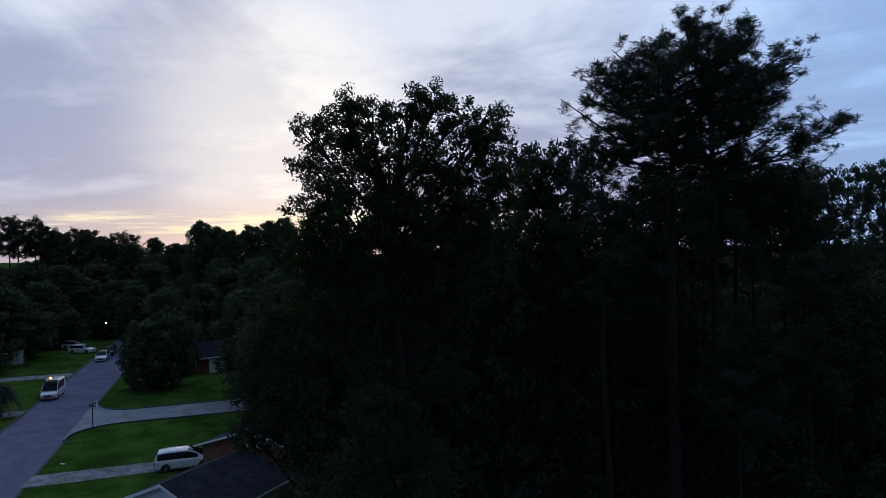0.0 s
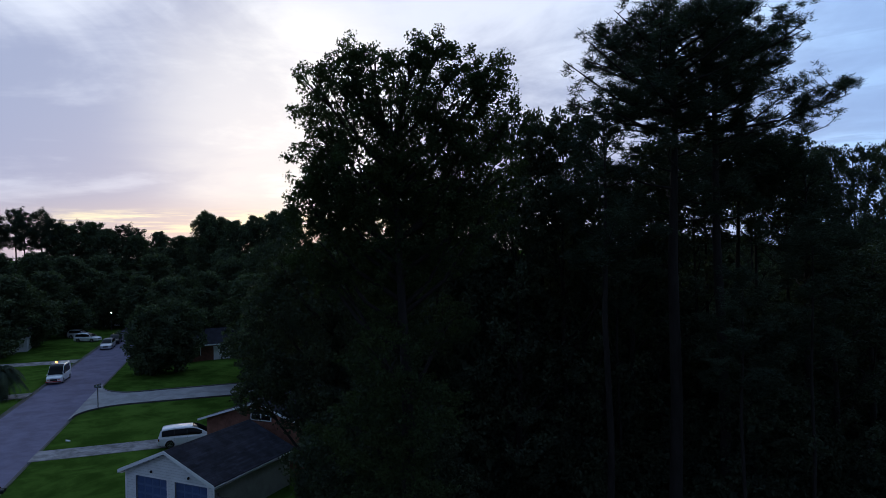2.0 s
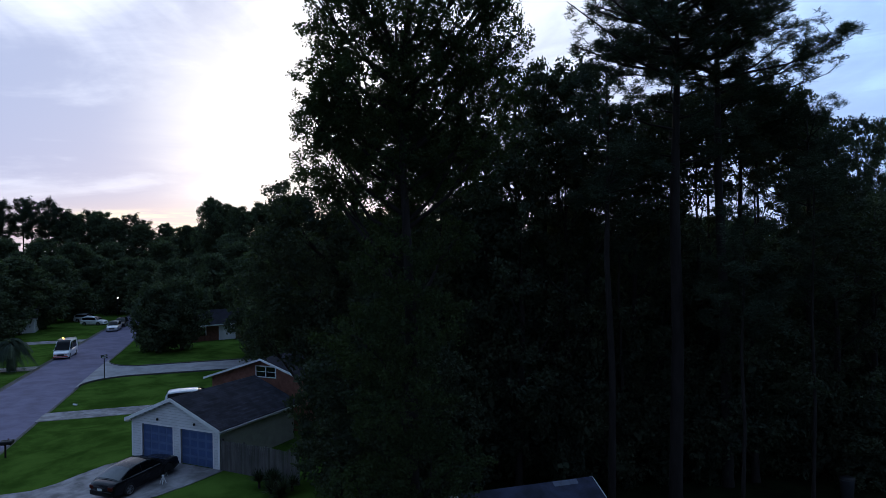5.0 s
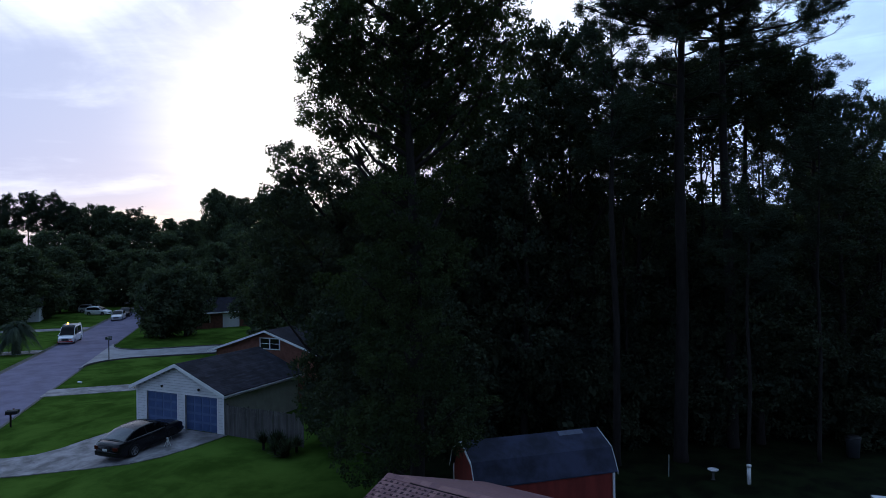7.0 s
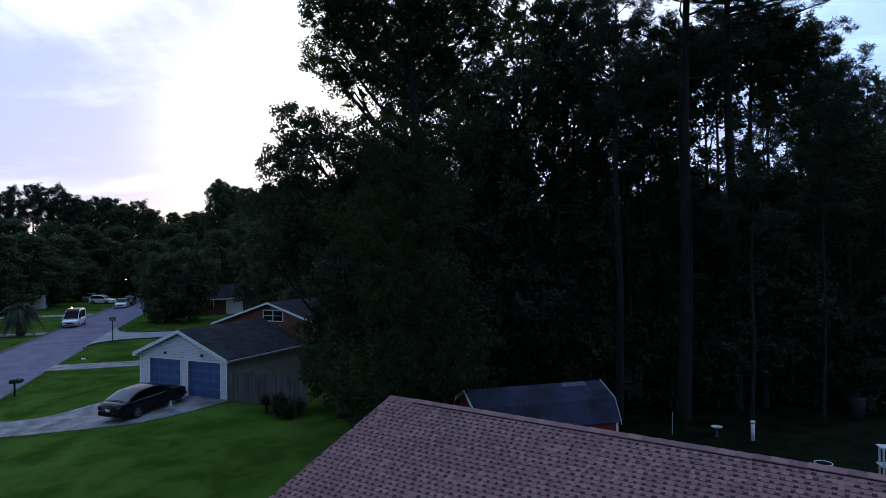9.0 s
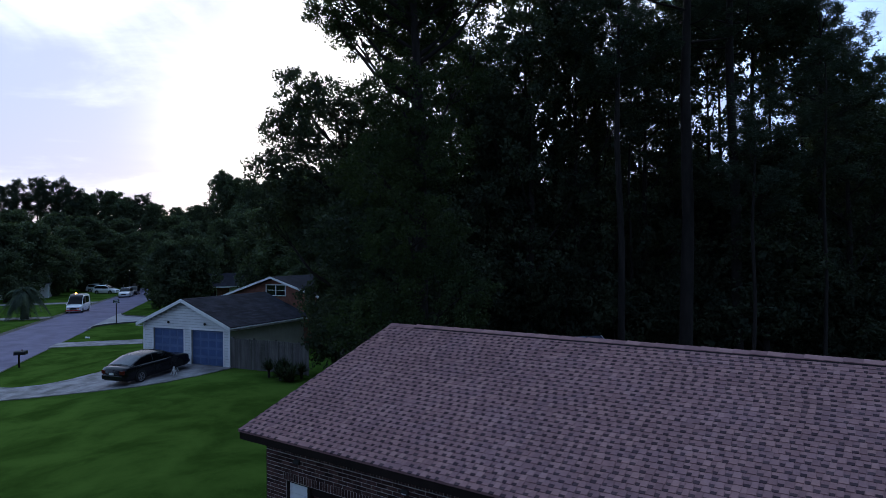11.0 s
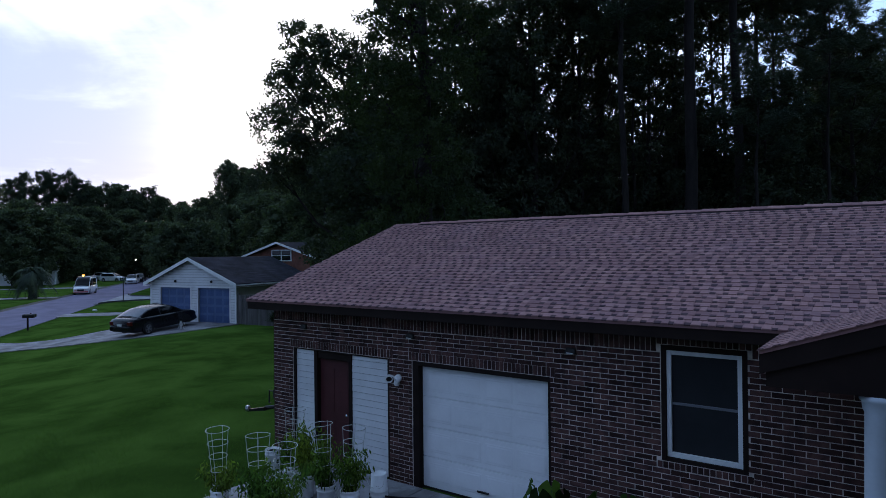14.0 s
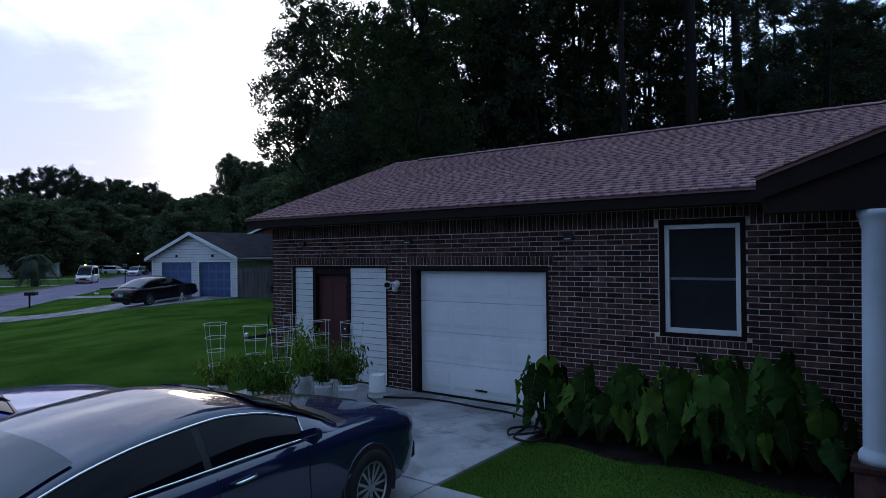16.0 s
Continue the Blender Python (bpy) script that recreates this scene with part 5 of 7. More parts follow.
for j in range(26):
    across = -5.5 + 33.5 * j / 25
    copy_thing(shrub, row_place(across + r.uniform(-0.8, 0.8), r.uniform(33.5, 36.5), r.uniform(0, 360)) @ Matrix.Diagonal((1, 1, r.uniform(0.7, 1.3), 1)))
for j in range(2, 14):
    copy_thing(shrub, row_place(-14 + 4.2 * j, r.uniform(44, 62), r.uniform(0, 360)) @ Matrix.Diagonal((1.4, 1.4, r.uniform(0.9, 1.6), 1)))

for across, away, tall in ((4.9, 36.5, 1.20), (6.8, 37.2, 1.21), (8.6, 36.6, 1.19), (11.6, 36.5, 0.98), (12.6, 40.0, 1.04), (15.7, 37.5, 0.95), (26.0, 37.0, 0.78), (28.8, 40.0, 0.80), (34.0, 57.0, 1.22), (37.0, 58.0, 1.24), (40.5, 60.0, 1.26), (44.0, 60.0, 1.28), (35.5, 62.0, 1.26), (39.0, 64.0, 1.30), (46.0, 63.0, 1.30), (32.0, 63.0, 1.20)):
    copy_thing(kinds[0], row_place(across, away, r.uniform(0, 360)) @ Matrix.Diagonal((1, 1, tall, 1)))
for across, away, tall in ((29.5, 48.0, 1.15), (32.5, 51.0, 1.20), (35.5, 52.0, 1.22), (38.5, 54.0, 1.20), (27.5, 44.0, 1.08)):
    copy_thing(kinds[1], row_place(across, away, r.uniform(0, 360)) @ Matrix.Diagonal((1, 1, tall, 1)))
for across, away, tall in ((24.6, 39.0, 0.80), (30.5, 42.0, 0.82)):
    copy_thing(kinds[0], row_place(across, away, r.uniform(0, 360)) @ Matrix.Diagonal((1, 1, tall, 1)))
for across, away, tall in ((1.5, 36.2, 0.84), (3.3, 38.0, 0.82), (2.4, 42.0, 0.88), (0.2, 38.5, 0.86)):
    copy_thing(kinds[2], row_place(across, away, r.uniform(0, 360)) @ Matrix.Diagonal((1, 1, tall, 1)))
for across, away, tall in ((19.4, 38.0, 1.0), (22.4, 40.0, 1.0), (14.4, 40.0, 1.0)):
    copy_thing(high_tree, row_place(across, away, r.uniform(0, 360)) @ Matrix.Diagonal((1, 1, tall, 1)))
make_pine("pine_tree", row_place(18.6, 38.5), 23.2, pine_limbs(18.6, 22.8, 20, 4.2, 21, 0.4), 0.22, "pine with a high flat crown over a gap", (0.3, 0), blades=20)

# trees along and beyond the street
far = []
for i, (h, w, low, n) in enumerate(((14, 4.8, 0.8, 11), (19, 5.4, 1.5, 12), (9.5, 4.6, 0.5, 10))):
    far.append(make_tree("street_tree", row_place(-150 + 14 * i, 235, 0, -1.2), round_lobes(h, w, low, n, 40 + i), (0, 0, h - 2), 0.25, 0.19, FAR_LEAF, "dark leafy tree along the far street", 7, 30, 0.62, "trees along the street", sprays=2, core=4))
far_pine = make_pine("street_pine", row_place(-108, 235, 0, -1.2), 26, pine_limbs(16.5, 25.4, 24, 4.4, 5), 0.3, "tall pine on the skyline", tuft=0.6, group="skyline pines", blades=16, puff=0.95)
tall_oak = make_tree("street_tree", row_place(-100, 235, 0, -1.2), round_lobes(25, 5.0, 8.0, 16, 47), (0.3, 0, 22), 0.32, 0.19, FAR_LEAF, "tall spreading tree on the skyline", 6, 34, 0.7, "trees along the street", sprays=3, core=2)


def street_tree(i, a, away, tall=1.0, wide=1.0):
    copy_thing((*far, far_pine, tall_oak)[i], row_place(a * away, away, r.uniform(0, 360), -1.2) @ Matrix.Diagonal((wide, wide, tall, 1)))


for i, a, away, tall in ((2, -0.44, 90, 1.0), (2, -0.402, 92, 1.05), (0, -0.41, 104, 0.95), (0, -0.35, 110, 1.0), (0, -0.260, 78, 0.85), (1, -0.285, 86, 0.75), (0, -0.255, 76, 0.9), (1, -0.24, 84, 0.8),
                         (1, -0.31, 122, 0.85), (1, -0.27, 112, 0.95), (1, -0.225, 74, 0.8), (1, -0.325, 130, 0.95), (1, -0.20, 66, 0.85), (1, -0.175, 72, 0.9)):
    street_tree(i, a, away, tall)
for i, a, away, tall in ((0, -0.70, 104, 0.95), (0, -0.655, 112, 1.0), (2, -0.625, 120, 1.0), (1, -0.75, 112, 1.0), (0, -0.60, 132, 1.0), (1, -0.565, 150, 0.9), (0, -0.535, 152, 1.0), (1, -0.51, 162, 0.9), (0, -0.485, 150, 0.95),
                         (0, -0.455, 138, 0.9), (1, -0.43, 150, 0.9), (0, -0.405, 128, 0.9), (1, -0.68, 140, 0.95), (1, -0.62, 150, 0.95), (1, -0.80, 125, 1.0), (2, -0.57, 134, 0.9), (2, -0.50, 148, 1.0)):
    street_tree(i, a, away, tall, 1.25)
# the skyline: kind, bearing, distance, height of its top
for i, a, away, top_z in ((3, -0.702, 188, 27.0), (3, -0.680, 186, 28.6), (3, -0.648, 190, 29.6), (3, -0.634, 184, 28.2), (3, -0.608, 188, 29.0), (3, -0.590, 184, 26.2), (4, -0.572, 186, 25.4), (3, -0.546, 190, 25.6), (4, -0.528, 188, 26.0),
                          (4, -0.505, 186, 23.8), (3, -0.480, 188, 24.2), (4, -0.464, 186, 21.8), (4, -0.425, 190, 18.0), (4, -0.394, 186, 21.3), (4, -0.376, 188, 21.0),
                          (4, -0.352, 140, 25.4), (4, -0.330, 143, 24.2), (4, -0.308, 136, 23.0), (4, -0.275, 140, 24.2), (4, -0.245, 138, 25.0), (4, -0.222, 140, 25.8)):
    street_tree(i, a, away, (top_z + 1.2) / (25.6, 26.2)[i == 3], (1.15, 0.95)[i == 3] if away > 150 else 0.85)
for j in range(26):
    a = -0.88 + 0.74 * j / 25
    street_tree(1, a, 212, r.uniform(0.76, 0.88) * (0.86 if -0.47 < a < -0.38 else 1.0), 1.5)
for j in range(14):
    a = -0.88 + 0.66 * j / 13 + r.uniform(-0.012, 0.012)
    street_tree(1, a, r.uniform(166, 182), r.uniform(0.70, 0.88) * (0.86 if -0.47 < a < -0.38 else 1.0), r.uniform(1.0, 1.3))

# a belt of woods that closes the view beyond
for j in range(40):
    a = -0.24 + 1.15 * j / 39
    street_tree(j % 2, a, 84 + 22 * ((j * 7) % 5) / 5, r.uniform(0.8, 1.05), 1.3)

# unseen trees across the street and beside the plot, behind the walk, added to block low sky light
for j in range(16):
    x, y = on_road(-75 + 6.6 * j, -31.5 - 5 * ((j * 5) % 3) / 3)
    copy_thing(far[j % 2], pose(x, y, -1.2, 0, 0, 40 * j) @ Matrix.Diagonal((1.0, 1.0, r.uniform(0.55, 0.75), 1)))
for j in range(7):
    copy_thing(far[j % 2], pose(30 + 2.5 * (j % 2), -30 + 6.5 * j, 0, 0, 0, 70 * j) @ Matrix.Diagonal((1.0, 1.0, r.uniform(0.6, 0.8), 1)))

# ---- vehicles ----
def lerp_at(rows, y):
    """Reads a profile of (y, value...) rows at y, along a smooth line that keeps rises and falls."""
    def lean(i, k):
        if i in (0, len(rows) - 1):
            return 0.0 if len(rows) < 3 else (rows[i or 1][k] - rows[(i or 1) - 1][k]) / (rows[i or 1][0] - rows[(i or 1) - 1][0])
        a = (rows[i][k] - rows[i - 1][k]) / (rows[i][0] - rows[i - 1][0])
        b = (rows[i + 1][k] - rows[i][k]) / (rows[i + 1][0] - rows[i][0])
        return 2 * a * b / (a + b) if a * b > 0 else 0.0

    for i, (p, q) in enumerate(zip(rows[:-1], rows[1:])):
        if p[0] <= y <= q[0]:
            h = q[0] - p[0]
            f = (y - p[0]) / h
            if len(rows) < 4:
                return [a + (b - a) * f for a, b in zip(p[1:], q[1:])]
            g = f * f * (3 - 2 * f)
            return [p[k] + (q[k] - p[k]) * g + h * (lean(i, k) * f * (1 - f) ** 2 - lean(i + 1, k) * f * f * (1 - f)) for k in range(1, len(p))]
    return list(rows[0][1:] if y < rows[0][0] else rows[-1][1:])


def make_wheel(parent, x, y, r, side, spokes=5, w=0.2):
    wh = part("wheel", Shape().lathe([(r * 0.62, -w / 2), (r * 0.9, -w / 2), (r * 0.985, -w * 0.42), (r, -w * 0.25), (r, w * 0.25), (r * 0.985, w * 0.42), (r * 0.9, w / 2), (r * 0.70, w / 2), (r * 0.68, w * 0.3), (r * 0.5, w * 0.1)], 32), RUBBER, parent, "black tyre", at=pose(x, y, r, 0, 90 * side, 0), smooth=True)
    rim = Shape().ring((0, 0, w * 0.42), r * 0.66, r * 0.035, 32, 6)
    rim.lathe([(r * 0.16, w * 0.2), (r * 0.15, w * 0.42), (r * 0.1, w * 0.46)], 16)
    for k in range(spokes):
        for off in (-0.13, 0.13):
            a = 2 * math.pi * k / spokes
            c, s = math.cos(a + off * 0.6), math.sin(a + off * 0.6)
            c2, s2 = math.cos(a + off * 1.6), math.sin(a + off * 1.6)
            n = (-s * r * 0.035, c * r * 0.035)
            p, q = (c * r * 0.12, s * r * 0.12), (c2 * r * 0.65, s2 * r * 0.65)
            rim.hexa([(p[0] - n[0], p[1] - n[1], w * 0.28), (q[0] - n[0], q[1] - n[1], w * 0.30), (q[0] + n[0], q[1] + n[1], w * 0.30), (p[0] + n[0], p[1] + n[1], w * 0.28),
                      (p[0] - n[0], p[1] - n[1], w * 0.40), (q[0] - n[0], q[1] - n[1], w * 0.44), (q[0] + n[0], q[1] + n[1], w * 0.44), (p[0] + n[0], p[1] + n[1], w * 0.40)])
    part("rim", rim, ALLOY, wh, "silver alloy rim")
    return wh


def make_car(name, at, paint, label, category, body, roof_line, belt, wb, wt, wheels, r, windows, plate=True, skip=(), chrome=True, spokes=5):
    """body: (y, half width, bonnet or deck height); roof_line: (y, height); belt: (y, height); windows: stretches of y on each side."""
    car = thing(name, at, label, category)
    y0, y1 = body[0][0], body[-1][0]
    low = 0.2
    ys = sorted({*[b[0] for b in body], *np.linspace(y0, y1, 34)})
    rows = []
    for y in ys:
        w, top = lerp_at(body, y)
        edge = min(y - y0, y1 - y)
        lift = 0.10 * max(0.0, 1 - edge / 0.35)
        half = [(w * 0.80, low + lift), (w * 0.95, low + lift + 0.03), (w * 0.985, low + 0.18 + lift * 0.5), (w, low + 0.32), (w * 0.985, top * 0.62 + 0.10), (w, top * 0.80 + 0.02), (w * 0.975, top * 0.93), (w * 0.90, top * 0.985), (w * 0.62, top + 0.012), (w * 0.2, top + 0.03)]
        rows.append([(x, y, z) for x, z in half] + [(-x, y, z) for x, z in reversed(half)])
    shell = part("body", Shape().loft(rows), paint, car, smooth=True)
    mod = shell.modifiers.new("bevel", "BEVEL")
    mod.width, mod.segments, mod.limit_method, mod.angle_limit = 0.03, 3, "ANGLE", radians(50)
    # cabin
    ry0, ry1 = roof_line[0][0], roof_line[-1][0]

    def cabin(y, f):
        """A point on the cabin's right skin at y; f runs from the belt (0) to the roof's middle (1)."""
        zb, zr = lerp_at(belt, y)[0], lerp_at(roof_line, y)[0]
        g = max(0.0, (zr - zb)) / max(b[1] for b in roof_line) * 2.2
        top = wb + (wt - wb) * min(1.0, g)
        if f < 0.7:
            k = f / 0.7
            return (wb + (top - wb) * (k ** 1.25), y, zb + (zr - 0.05 - zb) * k)
        k = min(1.0, (f - 0.7) / 0.3)
        return (top * (1 - k) ** 0.8, y, zr - 0.05 + 0.09 * (1 - (1 - k) ** 2))

    fs = (0.0, 0.2, 0.4, 0.55, 0.66, 0.70, 0.74, 0.80, 0.90, 1.0)
    crow = []
    for y in sorted({*[q[0] for q in roof_line], *np.linspace(ry0, ry1, 28)}):
        right = [cabin(y, f) for f in fs]
        crow.append(right + [(-a, b, c) for a, b, c in reversed(right[:-1])])
    part("cabin", Shape().loft(crow, closed=False), paint, car, smooth=True)

    def skin(y, f, side, out=0.008):
        a, b, c = cabin(y, f)
        return (side * (a + out), b, c + out * 0.4)

    for side in (1, -1):
        for ya, yb in windows:
            g, cols = Shape(), []
            for y in np.linspace(ya, yb, 12):
                tall = lerp_at(roof_line, y)[0] - lerp_at(belt, y)[0]
                cols.append([skin(y, 0.06 + (0.60 - 0.06) * k / 4 if tall > 0.12 else 0.06, side) for k in range(5)])
            g.loft(cols, closed=False)
            part("side_window", g, CAR_GLASS, car, "dark tinted side window", smooth=True)
        for (_, a1), (b0, _) in zip(windows[1:], windows[:-1]):
            cols = [[skin(y, 0.06 + 0.54 * k / 4, side, 0.006) for k in range(5)] for y in (a1 - 0.01, (a1 + b0) / 2, b0 + 0.01)]
            part("pillar", Shape().loft(cols, closed=False), BLACK, car, "black door pillar", smooth=True)
        if chrome:
            ends = (min(a for a, b in windows), max(b for a, b in windows))
            line = np.linspace(*ends, 24)
            pts = [skin(y, 0.62, side, 0.014) for y in line] + [skin(y, 0.045, side, 0.014) for y in reversed(line)]
            part("window_trim", Shape().tube(pts + [pts[0]], 0.009, 6, False), CHROME, car, "bright chrome window surround", smooth=True)
        for ya, yb in windows[:2]:
            yh = ya + 0.12 if yb - ya > 0.5 else ya
            w, top = lerp_at(body, yh)
            part("door_handle", Shape().tube([(side * (w + 0.01), yh, top * 0.86), (side * (w + 0.035), yh + 0.03, top * 0.865), (side * (w + 0.035), yh + 0.16, top * 0.87), (side * (w + 0.01), yh + 0.19, top * 0.87)], 0.012, 8), CHROME if chrome else paint, car, smooth=True)
        ym = max(b for a, b in windows) - 0.12
        zb = lerp_at(belt, ym)[0]
        mir = Shape()
        mir.loft([[(side * (wb + 0.04 + q * 0.2), ym + 0.02 * k, zb + 0.02 + h) for q, h, k in ((0, 0.02, 1), (0, 0.08, 1), (0.9, 0.14, 0), (1.0, 0.10, 0), (1.0, 0.03, 0), (0.8, 0.0, 0))], [(side * (wb + 0.05 + q * 0.18), ym + 0.09, zb + 0.04 + h * 0.7) for q, h in ((0.1, 0.02), (0.1, 0.07), (0.8, 0.12), (0.9, 0.09), (0.9, 0.03), (0.7, 0.02))]])
        part("mirror", mir, paint, car, bevel=0.008)
        # seam lines of the doors
        for ys_ in {round(a, 2) for a, b in windows[:2]} | {round(max(b for a, b in windows[:2]), 2)}:
            w, top = lerp_at(body, ys_)
            part("door_seam", Shape().tube([(side * (w * 0.987 + 0.001), ys_, low + 0.14), (side * (w + 0.001), ys_, low + 0.32), (side * (w * 0.985 + 0.002), ys_, top * 0.62 + 0.10), (side * (w + 0.001), ys_, top * 0.82), (side * (w * 0.975 + 0.002), ys_, top * 0.93)], 0.004, 4), BLACK, car)
    # windscreen and rear window follow the cabin's ends
    peak = max(z for y, z in roof_line)
    front_top = max(y for y, z in roof_line if z > peak - 0.06 and y > (ry0 + ry1) / 2) if any(z > peak - 0.06 and y > (ry0 + ry1) / 2 for y, z in roof_line) else ry1 - 0.8
    back_top = min(y for y, z in roof_line if z > peak - 0.10)
    for nm, ya, yb in (("windscreen", front_top + 0.10, ry1 - 0.04), ("rear_window", ry0 + 0.05, back_top - 0.06)):
        if yb - ya < 0.08:
            continue
        cols = []
        for y in sorted({*np.linspace(ya, yb, 10), *[q[0] for q in roof_line if ya < q[0] < yb]}):
            right = [cabin(y, f) for f in (0.715, 0.76, 0.82, 0.9, 1.0)]
            cols.append([(a, b, c + 0.02) for a, b, c in right] + [(-a, b, c + 0.02) for a, b, c in reversed(right[:-1])])
        part(nm, Shape().loft(cols, closed=False), REAR_GLASS if nm == "rear_window" else CAR_GLASS, car, smooth=True)
    for k in (-1, 1):
        part("wiper", Shape().tube([(k * 0.05 + 0.25, ry1 + 0.02, lerp_at(roof_line, ry1)[0] + 0.035), (k * 0.3 + 0.05, ry1 - 0.14, lerp_at(roof_line, ry1 - 0.14)[0] + 0.07)], 0.008, 5), BLACK, car)
    for k, (y, side) in enumerate(((wheels[0], 1), (wheels[0], -1), (wheels[1], 1), (wheels[1], -1))):
        w, top = lerp_at(body, y)
        arch = [(side * (w * 1.0 - 0.004), y + math.cos(a) * (r + 0.05), r + math.sin(a) * (r + 0.05)) for a in np.linspace(-0.35, math.pi + 0.35, 20)]
        well = Shape()
        well.v = [(side * (w + 0.004), y, r)] + [(side * (w + 0.004), p[1], p[2]) for p in arch]
        well.f = [(0, i, i + 1) if side > 0 else (0, i + 1, i) for i in range(1, len(arch))]
        part("wheel_well", well, BLACK, car)
        part("arch_lip", Shape().tube(arch, 0.012, 6), paint, car, smooth=True)
        if k not in skip:
            make_wheel(car, side * (w - 0.075), y, r, side, spokes)
    wf, tf = lerp_at(body, y1 - 0.12)
    wr, tr = lerp_at(body, y0 + 0.1)
    for side in (1, -1):
        part("headlight", Shape().hexa([(side * wf * 0.55, y1 - 0.07, tf * 0.74), (side * wf * 0.97, y1 - 0.24, tf * 0.76), (side * wf * 0.97, y1 - 0.30, tf * 0.76), (side * wf * 0.55, y1 - 0.2, tf * 0.74),
                                         (side * wf * 0.55, y1 - 0.10, tf * 0.9), (side * wf * 0.98, y1 - 0.28, tf * 0.93), (side * wf * 0.97, y1 - 0.32, tf * 0.93), (side * wf * 0.55, y1 - 0.2, tf * 0.9)]), SILVER_CAR, car, "clear headlight", bevel=0.01)
        part("tail_light", Shape().box(min(side * wr * 0.62, side * wr * 0.985), y0 - 0.008, tr * 0.68, max(side * wr * 0.62, side * wr * 0.985), y0 + 0.16, tr * 0.90), RED_LAMP, car, "red tail light", bevel=0.02)
    part("grille", Shape().box(-wf * 0.5, y1 - 0.03, tf * 0.55, wf * 0.5, y1 + 0.012, tf * 0.82), BLACK, car, bevel=0.01)
    part("front_bumper", Shape().box(-wf * 0.92, y1 - 0.10, 0.28, wf * 0.92, y1 + 0.03, 0.46), paint, car, bevel=0.03)
    part("rear_bumper", Shape().box(-wr * 0.94, y0 - 0.05, 0.34, wr * 0.94, y0 + 0.1, 0.58), paint, car, bevel=0.03)
    if plate:
        part("number_plate", Shape().box(-0.16, y0 - 0.06, 0.62, 0.16, y0 - 0.045, 0.74), PAIL, car)
    return car


SEDAN_BODY = [(-2.42, 0.72, 0.84), (-2.25, 0.85, 0.98), (-1.6, 0.91, 1.02), (-0.5, 0.925, 1.0), (0.75, 0.925, 0.98), (1.3, 0.915, 0.96), (1.9, 0.905, 0.90), (2.2, 0.85, 0.83), (2.34, 0.76, 0.76), (2.42, 0.60, 0.68)]
SEDAN_ROOF = [(-2.1, 1.02), (-1.7, 1.15), (-1.2, 1.30), (-0.6, 1.37), (0.0, 1.37), (0.4, 1.315), (0.85, 1.17), (1.32, 0.98)]
SEDAN_BELT = [(-2.1, 1.01), (-0.5, 0.96), (1.32, 0.93)]
SEDAN_WIN = [(-0.42, 0.88), (-1.62, -0.47)]


TALL_ROOF = [(-2.0, 1.02), (-1.55, 1.22), (-1.05, 1.40), (-0.5, 1.46), (0.0, 1.46), (0.45, 1.38), (0.9, 1.20), (1.32, 0.98)]


LONG_ROOF = [(-2.25, 0.99), (-1.7, 1.09), (-1.0, 1.270), (-0.6, 1.325), (-0.1, 1.35), (0.25, 1.305), (0.68, 1.165), (1.15, 0.97)]
LONG_WIN = [(-0.24, 0.64), (-1.25, -0.30), (-1.80, -1.28)]


def sedan(name, at, paint, label, roof_line=None, windows=None, top_half=0.65, **kw):
    return make_car(name, at, paint, label, "car", SEDAN_BODY, roof_line or SEDAN_ROOF, SEDAN_BELT, 0.86, top_half, (1.42, -1.36), 0.33, windows or SEDAN_WIN, **kw)


near = sedan("parked_sedan", pose(2.24, -5.92, 0.035, 0, 0, 6.5), NAVY, "glossy dark navy sedan parked facing the garage", spokes=7, roof_line=LONG_ROOF, windows=LONG_WIN, top_half=0.57)
part("roof_seam", Shape().tube([(x, -1.055, 1.306 - 0.075 * (abs(x) / 0.52) ** 2) for x in np.linspace(-0.52, 0.52, 13)], 0.006, 6), BLACK, near, "dark seal above the rear window")
part("cowl", Shape().loft([[(x, 1.10 + 0.10 * (1 - (x / 0.8) ** 2), 1.006 - 0.048 * (x / 0.8) ** 2), (x, 1.22 + 0.10 * (1 - (x / 0.8) ** 2), 1.003 - 0.048 * (x / 0.8) ** 2)] for x in np.linspace(-0.8, 0.8, 11)], closed=False), BLACK, near, "black cowl under the windscreen")
SHORT_CAB = [(y - 0.42, z) for y, z in SEDAN_ROOF]
blue = make_car("blue_car", pose(-0.50, -7.0, 0.035, 0, 0, -3), BLUE_CAR, "bright blue car with a long bonnet parked on the apron", "car", SEDAN_BODY, SHORT_CAB, [(y - 0.42, z) for y, z in SEDAN_BELT], 0.86, 0.65, (1.42, -1.36), 0.33, [(a - 0.42, b - 0.42) for a, b in SEDAN_WIN])
for x in (-0.42, 0.42):
    part("bonnet_crease", Shape().tube([(x, 1.1, 0.975), (x * 0.95, 1.6, 0.945), (x * 0.85, 2.05, 0.885)], [0.012, 0.016, 0.010], 6), BLUE_CAR, blue, smooth=True)
part("antenna", Shape().tube([(0.78, 0.85, 0.94), (0.76, 0.68, 1.25), (0.74, 0.53, 1.55)], [0.005, 0.004, 0.002], 5), BLACK, blue)
lifted = sedan("raised_sedan", pose(-28.35, 11.15, level(-28.35, 11.15) + 0.07, 3.6, 0, 14), BLACK_CAR, "black sedan with its front raised and no front wheels", skip=(0, 1), chrome=False, roof_line=TALL_ROOF)
